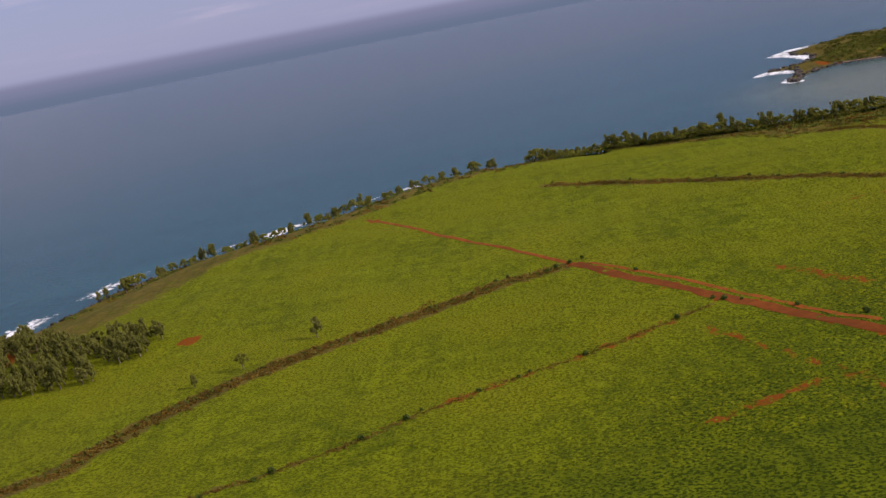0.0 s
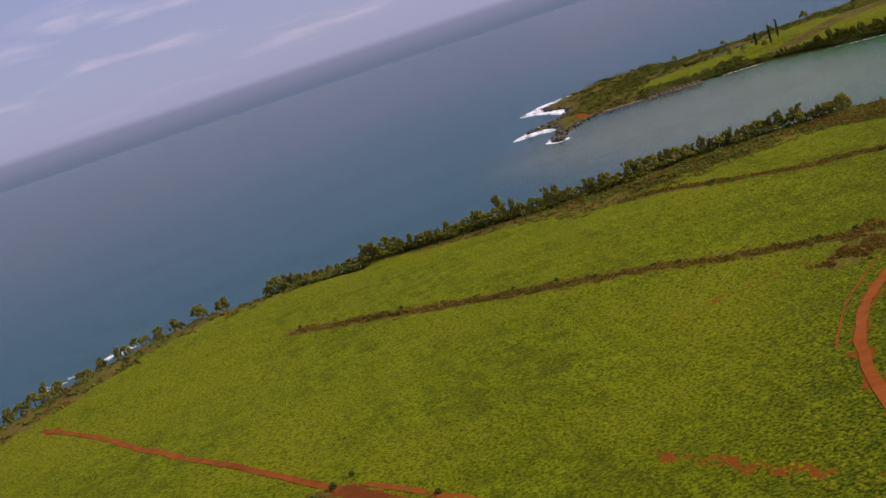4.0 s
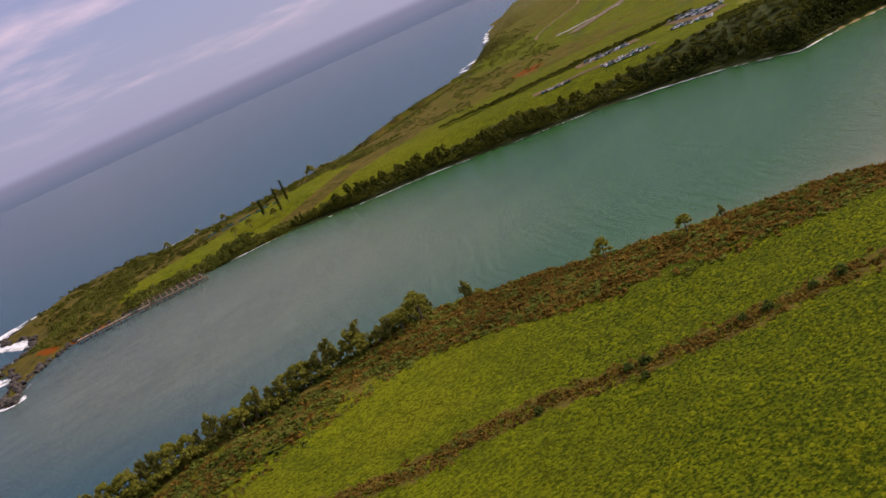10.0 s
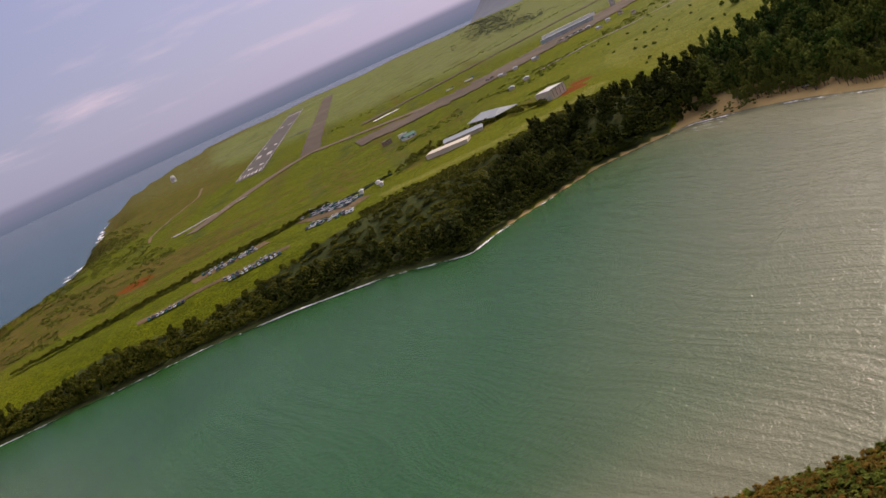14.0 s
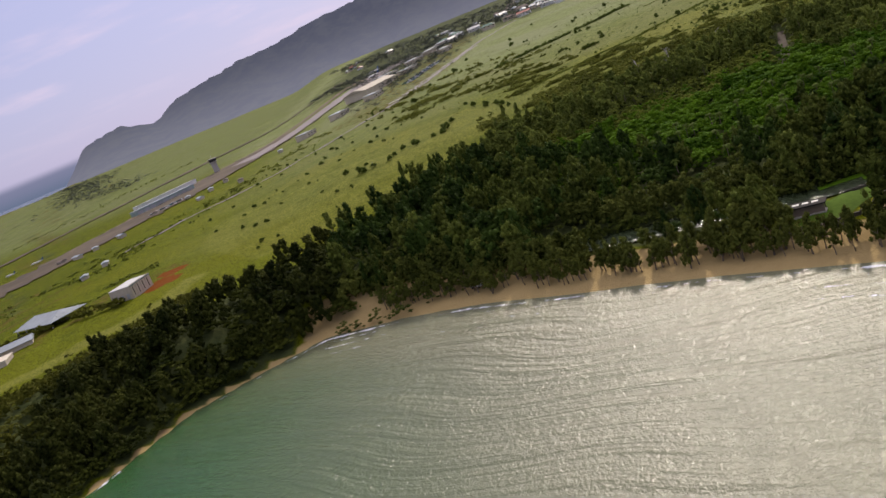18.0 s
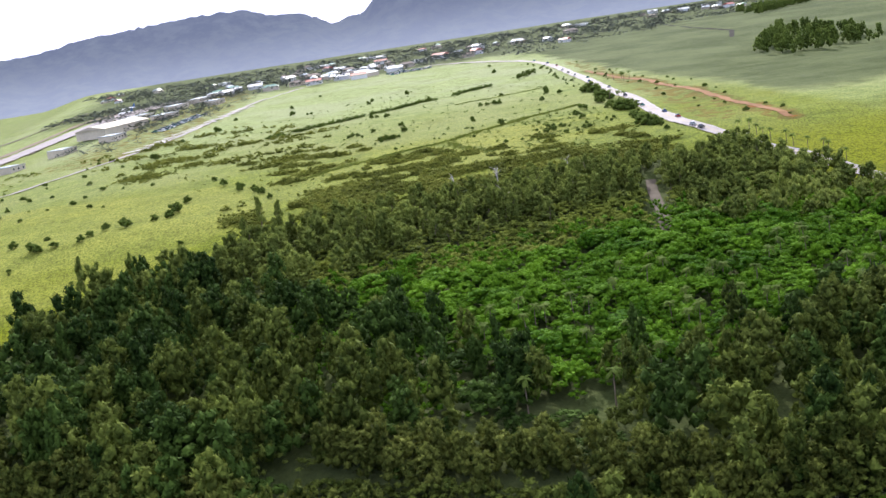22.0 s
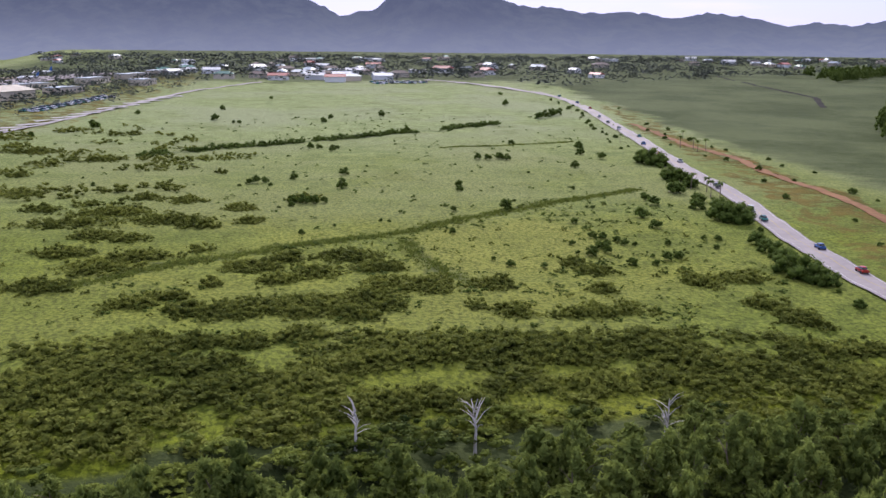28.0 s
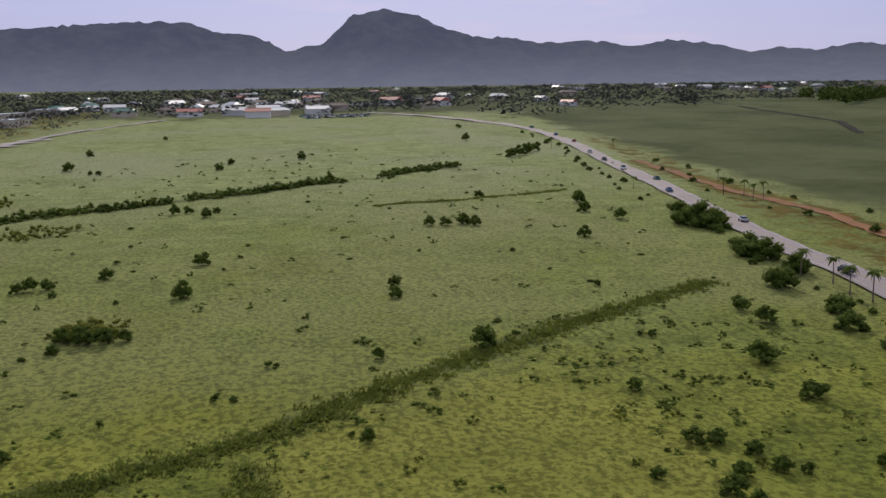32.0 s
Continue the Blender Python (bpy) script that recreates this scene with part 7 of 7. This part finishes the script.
    put(house("long low building with a grey metal roof", 34, 18, 2.8, MAT["cream"], MAT["greyroof"], "gable", 1.8, False), 1197, 964, -1.2, 1.05)
    put(house("small white hut with a green roof in the grass", 14, 9, 3.4, MAT["whitewall"], MAT["greenroof"], "gable", 2.4, True), 1322, 1078, -0.5)
    put(house("white cubic hut in the grass", 7, 7, 4.2, MAT["whitewall"], MAT["whiteroof"], "flat"), 1338, 1092, -0.5)
    put(house("dark grey hut in the grass", 9, 7, 4.0, MAT["timber"], MAT["brownroof"], "flat"), 1336, 1112, -0.3)
    for x, y in ((1112, 1012), (1122, 1020), (1108, 1030)):
        put(house("tiny white shed beside the vehicle lot", 4, 3, 2.6, MAT["whitewall"], MAT["whiteroof"], "gable", 0.9, False, "sheds by the lot"), x, y, 0.4)
    # hangars
    hangar = house("long pale-green hangar with a flat grey roof", 82, 13, 5, plain("pale_green_wall", (0.33, 0.42, 0.38)), MAT["greyroof"], "flat", windows=False, category="hangar", name="hangar")
    for i in range(9):
        part("hangar_door", box(-38 + i * 8.6, -6.62, 0, -31 + i * 8.6, -6.4, 4.0), MAT["steel"], hangar, "grey sliding door")
    put(hangar, 1752, 1008, -0.79)
    second = house("long white hangar with a pale flat roof", 90, 11, 4.6, MAT["whitewall"], MAT["whiteroof"], "flat", windows=False, category="hangar", name="hangar")
    put(second, 1815, 1022, -0.72)
    for x, y, a in ((1543, 1058, 0.9), (1530, 1036, 0.9), (1548, 1024, 0.4), (1408, 966, 0.3), (1378, 974, 0.3), (1655, 990, 0.1), (1684, 960, 0.3), (1668, 929, 0.3), (1699, 918, 0.2), (1633, 887, 0.2), (1770, 862, 0.2), (1620, 930, 0.6), (1560, 1000, 0.8)):
        put(house("low service hut at the edge of the apron", 16, 9, 4.2, MAT["cream"], MAT["brownroof"] if x % 2 else MAT["greyroof"], "gable", 1.5, True, "service huts"), x, y, a, 0.65)
    for i in range(6):
        t = thing("shade_tunnel", "low dark green shade tunnel in the grass", "tunnel", "shade tunnels", spot(1112 + i * 5.0, 1046 - i * 4.6, None, -0.85))
        arch = [(r * math.cos(b), r * math.sin(b) * 0.75) for r in (2.0, 1.8) for b in np.linspace(0, math.pi, 9)]
        v = [(x, p, q) for x in (-9, 9) for p, q in arch]
        f = [(k, k + 1, k + 19, k + 18) for k in range(8)] + [(k + 27, k + 28, k + 10, k + 9) for k in range(8)] + [(k + e, k + 1 + e, k + 10 + e, k + 9 + e) for e in (0, 18) for k in range(8)]
        part("cover", (v, f), MAT["shadecloth"], t)
        for x in (-8.5, 0, 8.5):
            part("hoop", tube([(x, -2.05, -0.4), (x, -1.6, 1.0), (x, -0.9, 1.45)], [0.06, 0.06, 0.06], 5), MAT["steel"], t)
    # control tower
    tower = thing("control_tower", "grey concrete airport control tower with a dark glass cab", "tower", at=spot(1880, 968, None, 0.3))
    part("shaft", box(-3.6, -3.6, -1, 3.6, 3.6, 14, bevel=0.2), MAT["concrete"], tower)
    part("balcony", box(-5.2, -5.2, 14, 5.2, 5.2, 14.8), MAT["concrete"], tower)
    cab = box(-4.2, -4.2, 14.8, 4.2, 4.2, 18)
    for vert in cab.verts:
        if vert.co.z > 16:
            vert.co.x *= 1.18
            vert.co.y *= 1.18
    part("cab_glass", cab, MAT["glass"], tower)
    part("roof", box(-5.4, -5.4, 18, 5.4, 5.4, 18.8, bevel=0.1), MAT["concrete"], tower)
    part("antenna", tube([(0, 0, 18.8), (0, 0, 23)], [0.15, 0.06], 6), MAT["steel"], tower)
    # far terminal
    roof_hall = house("wide hangar with a pale brown curved roof", 105, 34, 8, MAT["cream"], plain("tan_metal_roof", (0.40, 0.34, 0.26)), "gable", 4, False, category="hangar", name="hangar")
    put(roof_hall, 1975, 752, -0.38)
    for x, y, wide, a in ((1880, 745, 26, -0.38), (2060, 700, 40, -0.4), (2100, 735, 60, -0.4), (2180, 690, 46, -0.3), (2280, 660, 60, -0.3), (2380, 640, 50, -0.2), (1840, 790, 24, -0.4), (1790, 830, 20, -0.5), (2160, 640, 30, -0.3)):
        put(house("low flat-roofed airport terminal building", wide, 18, 5.5, MAT["cream"], MAT["greyroof"], "flat", 2, True, "terminal buildings"), x, y, a)
    for i in range(15):
        x = 1720 + i * 21
        strip("pavement_pad", "pale concrete parking pad beside the service road", "pavement", [(x, 708 - 0.36 * (x - 1724) + 12), (x + 13, 708 - 0.36 * (x - 1711) - 4)], 6, MAT["concrete"], 0.6, 6)
    dome = thing("radar_dome", "white radar dome on a squat base", "dome", at=spot(2100, 2035))
    part("base", box(-4, -4, -2, 4, 4, 4), MAT["whitewall"], dome)
    bm = bmesh.new()
    bmesh.ops.create_icosphere(bm, subdivisions=3, radius=6, matrix=Matrix.Translation((0, 0, 8)))
    part("shell", bm, MAT["whiteroof"], dome)


build_airfield()


def aeroplane(x, y, turn, size, label):
    t = thing("aeroplane", label, "aeroplane", "aeroplanes on the apron", spot(x, y, z_at(x, y) + 0.8, turn, size))
    bm = bmesh.new()
    rings = [(-17, 0.4, 4.2), (-13, 1.3, 3.6), (-6, 1.9, 3.2), (8, 1.9, 3.1), (13, 1.5, 2.9), (16, 0.3, 2.6)]
    v, f = [], []
    for i, (px, r, pz) in enumerate(rings):
        for k in range(10):
            a = 2 * math.pi * k / 10
            v.append((px, r * math.cos(a), pz + r * math.sin(a)))
        if i:
            f += [((i - 1) * 10 + k, (i - 1) * 10 + (k + 1) % 10, i * 10 + (k + 1) % 10, i * 10 + k) for k in range(10)]
    bm.free()
    part("fuselage", (v, f), MAT["whitewall"], t)
    for s in (-1, 1):
        part("wing", ([(3, s * 1.5, 2.4), (-3, s * 1.5, 2.4), (-7, s * 16, 3.2), (-5, s * 16, 3.2), (3, s * 1.5, 2.7), (-3, s * 1.5, 2.7), (-7, s * 16, 3.4), (-5, s * 16, 3.4)], [(0, 1, 2, 3), (4, 7, 6, 5), (0, 3, 7, 4), (1, 5, 6, 2), (3, 2, 6, 7)]), MAT["steel"], t)
        part("engine", tube([(1.2, s * 5.5, 0.9), (1.2, s * 5.5, 2.2)], [0.9, 0.8], 8), MAT["steel"], t)
        part("tailplane", box(-16.5, min(0, s * 5), 4.2, -14, max(0, s * 5), 4.4), MAT["steel"], t)
    part("fin", ([(-17, -0.15, 4.5), (-12, -0.15, 4.5), (-16.5, -0.15, 10), (-18.5, -0.15, 10), (-17, 0.15, 4.5), (-12, 0.15, 4.5), (-16.5, 0.15, 10), (-18.5, 0.15, 10)], [(0, 1, 2, 3), (4, 7, 6, 5), (0, 3, 7, 4), (1, 5, 6, 2), (3, 2, 6, 7)]), MAT["car4"], t)
    for px, py in ((11, 0), (-2, 2), (-2, -2)):
        part("wheel", tube([(px, py, -0.8), (px, py, 1.6)], [0.5, 0.3], 8), MAT["rubber"], t)


aeroplane(2330, 765, 2.6, 1.0, "white jet airliner with a blue tail on the apron")
aeroplane(2220, 760, 2.4, 0.8, "white jet airliner parked at the terminal")
aeroplane(1605, 1140, 1.2, 0.45, "small white aeroplane parked on the apron")
aeroplane(1630, 1120, 1.5, 0.45, "small white aeroplane parked on the apron")


# ---- the beach park ----
def pavilion(label, x, y, turn, wide, deep, roof_mat, hip=False):
    t = thing("pavilion", label, "pavilion", "pavilions behind the beach", spot(x, y, None, turn))
    w, d = wide / 2, deep / 2
    part("slab", box(-w - 0.5, -d - 0.5, -1.2, w + 0.5, d + 0.5, 0.25), MAT["concrete"], t)
    part("back_wall", box(-w, d - 0.4, 0.25, w, d, 3.2), MAT["brownroof"], t)
    for i in range(5):
        px = -w + 0.3 + i * (wide - 0.6) / 4
        part("post", box(px - 0.2, -d + 0.1, 0.25, px + 0.2, -d + 0.5, 3.2), MAT["brownroof"], t)
    if hip:
        v = [(-w - 1, -d - 1, 3.2), (w + 1, -d - 1, 3.2), (w + 1, d + 1, 3.2), (-w - 1, d + 1, 3.2), (-w * 0.4, 0, 5.6), (w * 0.4, 0, 5.6)]
        part("roof", (v, [(0, 1, 5, 4), (2, 3, 4, 5), (1, 2, 5), (3, 0, 4), (3, 2, 1, 0)]), roof_mat, t)
    else:
        part("roof", box(-w - 0.9, -d - 0.9, 3.2, w + 0.9, d + 0.9, 3.65, bevel=0.1), roof_mat, t)
        for i in range(3):
            part("skylight", box(-w * 0.7 + i * w * 0.55, -0.8, 3.65, -w * 0.7 + i * w * 0.55 + 2.2, 0.8, 3.85), MAT["whiteroof"], t, "pale raised roof panel")
    return t


pavilion("flat-roofed brown park pavilion on the lawn", 944, 547, 1.1, 12, 4.4, MAT["darkroof"])
pavilion("grey hip-roofed park pavilion beside the river", 938, 512, 0.9, 12, 9, MAT["greyroof"], True)
wall = thing("garden_wall", "low dark lava-stone wall round the lawn", "wall", at=spot(0, 0, 0))
for (ax, ay), (bx, by) in zip([(956, 531), (944, 519), (932, 524), (926, 536)], [(944, 519), (932, 524), (926, 536), (930, 549)]):
    n = int(math.hypot(bx - ax, by - ay) / 2.2)
    for i in range(n):
        x, y = ax + (bx - ax) * (i + 0.5) / n, ay + (by - ay) * (i + 0.5) / n
        z = z_at(x, y)
        a = math.atan2(by - ay, bx - ax)
        ob = part("stone_block", box(-1.15, -0.5, -0.6, 1.15, 0.5, 1.3, bevel=0.12), MAT["rock"], wall)
        ob.matrix_basis = Matrix.Translation(K * Vector((x, y, z))) @ Matrix.Rotation(a, 4, "Z")
strip("road_park", "sandy park lane", "path", [(935, 502), (928, 520), (918, 535), (912, 520)], 6, MAT["sand"], 0.3, 4, ragged=0.3)

# ---- the town below the mountains ----
u = np.random.default_rng(91)
kinds = [("town house with a white metal roof", MAT["whitewall"], MAT["whiteroof"], "gable"), ("town house with a grey metal roof", MAT["cream"], MAT["greyroof"], "hip"), ("town house with a brown shingle roof", MAT["cream"], MAT["brownroof"], "hip"),
         ("town house with a red metal roof", MAT["whitewall"], MAT["redroof"], "gable"), ("long white-roofed town warehouse", MAT["whitewall"], MAT["whiteroof"], "flat"), ("town house with a green roof", MAT["cream"], MAT["greenroof"], "hip")]
town = [Stand([house(k[0], 30 if k[3] != "flat" else 60, 16, 7, k[1], k[2], k[3], 4.0, False, "buildings of the town")]) for k in kinds]
for stand, sites in zip(town, (((2262, 458), (2265, 380), (2290, 425), (2420, 395)), ((2240, 420), (2350, 470)), ((2300, 520), (2330, 350)), ((2250, 500), (2215, 440)), ((2985, 407), (3014, 290), (2950, 425), (2440, 400)), ((2280, 560),))):
    for x, y in sites:
        stand.put(spot(x, y, None, u.uniform(-0.3, 0.3) + 1.4, 0.75))
for i in range(85):
    x = u.uniform(2320, 3250)
    y = u.uniform(-900, 900) if x > 2700 else u.uniform(60, 640)
    town[u.choice(6, p=[0.16, 0.3, 0.26, 0.08, 0.1, 0.1])].put(spot(x, y, None, u.uniform(0, 6.28), u.uniform(0.5, 0.9)))
far = [(x, y, u.uniform(1.4, 2.6), u.uniform(0.7, 1.3)) for x, y in scatter(2200, [(2180, 580), (2200, 310), (2330, 120), (2700, -300), (3000, -1000), (3300, -900), (3300, 950), (2600, 800)], u)]
far += [(x, y, u.uniform(1.2, 2.4), u.uniform(0.6, 1.2)) for x, y in scatter(420, [(2180, 270), (2100, 210), (2350, -200), (2900, -1100), (3000, -1000), (2500, 0)], u)]
far += [(x, y, u.uniform(1.0, 2.0), u.uniform(0.5, 1.0)) for x, y in scatter(500, [(1900, 720), (2250, 600), (2500, 640), (2400, 900), (2050, 760)], u)]
far += [(x, y, u.uniform(1.2, 2.4), u.uniform(0.6, 1.1)) for x, y in along([(2300, 1250), (2800, 1500), (3300, 1650), (3700, 1900)], 4, 0, 40, u)]
SPARSE = [crown_broad(np.random.default_rng(600 + i), 8, 5, 5, 2, 1.1, blocks) for i in range(5)]
far += [(x, y, u.uniform(0.5, 1.0), u.uniform(0.4, 0.8)) for x, y in scatter(220, [(1720, 730), (1900, 665), (2150, 580), (2200, 640), (1950, 740), (1800, 800)], u)]
mass("town_trees", "hazy grey-green trees round the town", "trees", SPARSE, far, MAT["towntree"])
wood = [(x, y, u.uniform(0.9, 1.4), u.uniform(0.7, 1.2)) for x, y in scatter(110, [(1590, 150), (1650, 148), (1720, 115), (1870, 0), (1740, -10), (1600, 60)], u, 4.5)]
wood += [(x, y, u.uniform(1.0, 1.6), u.uniform(0.6, 1.0)) for x, y in scatter(120, [(2200, -160), (2320, -300), (2500, -500), (2420, -250)], u, 6)]
mass("field_wood", "grey-green wood standing in the open field", "trees", IRON, wood, MAT["fieldbush"])
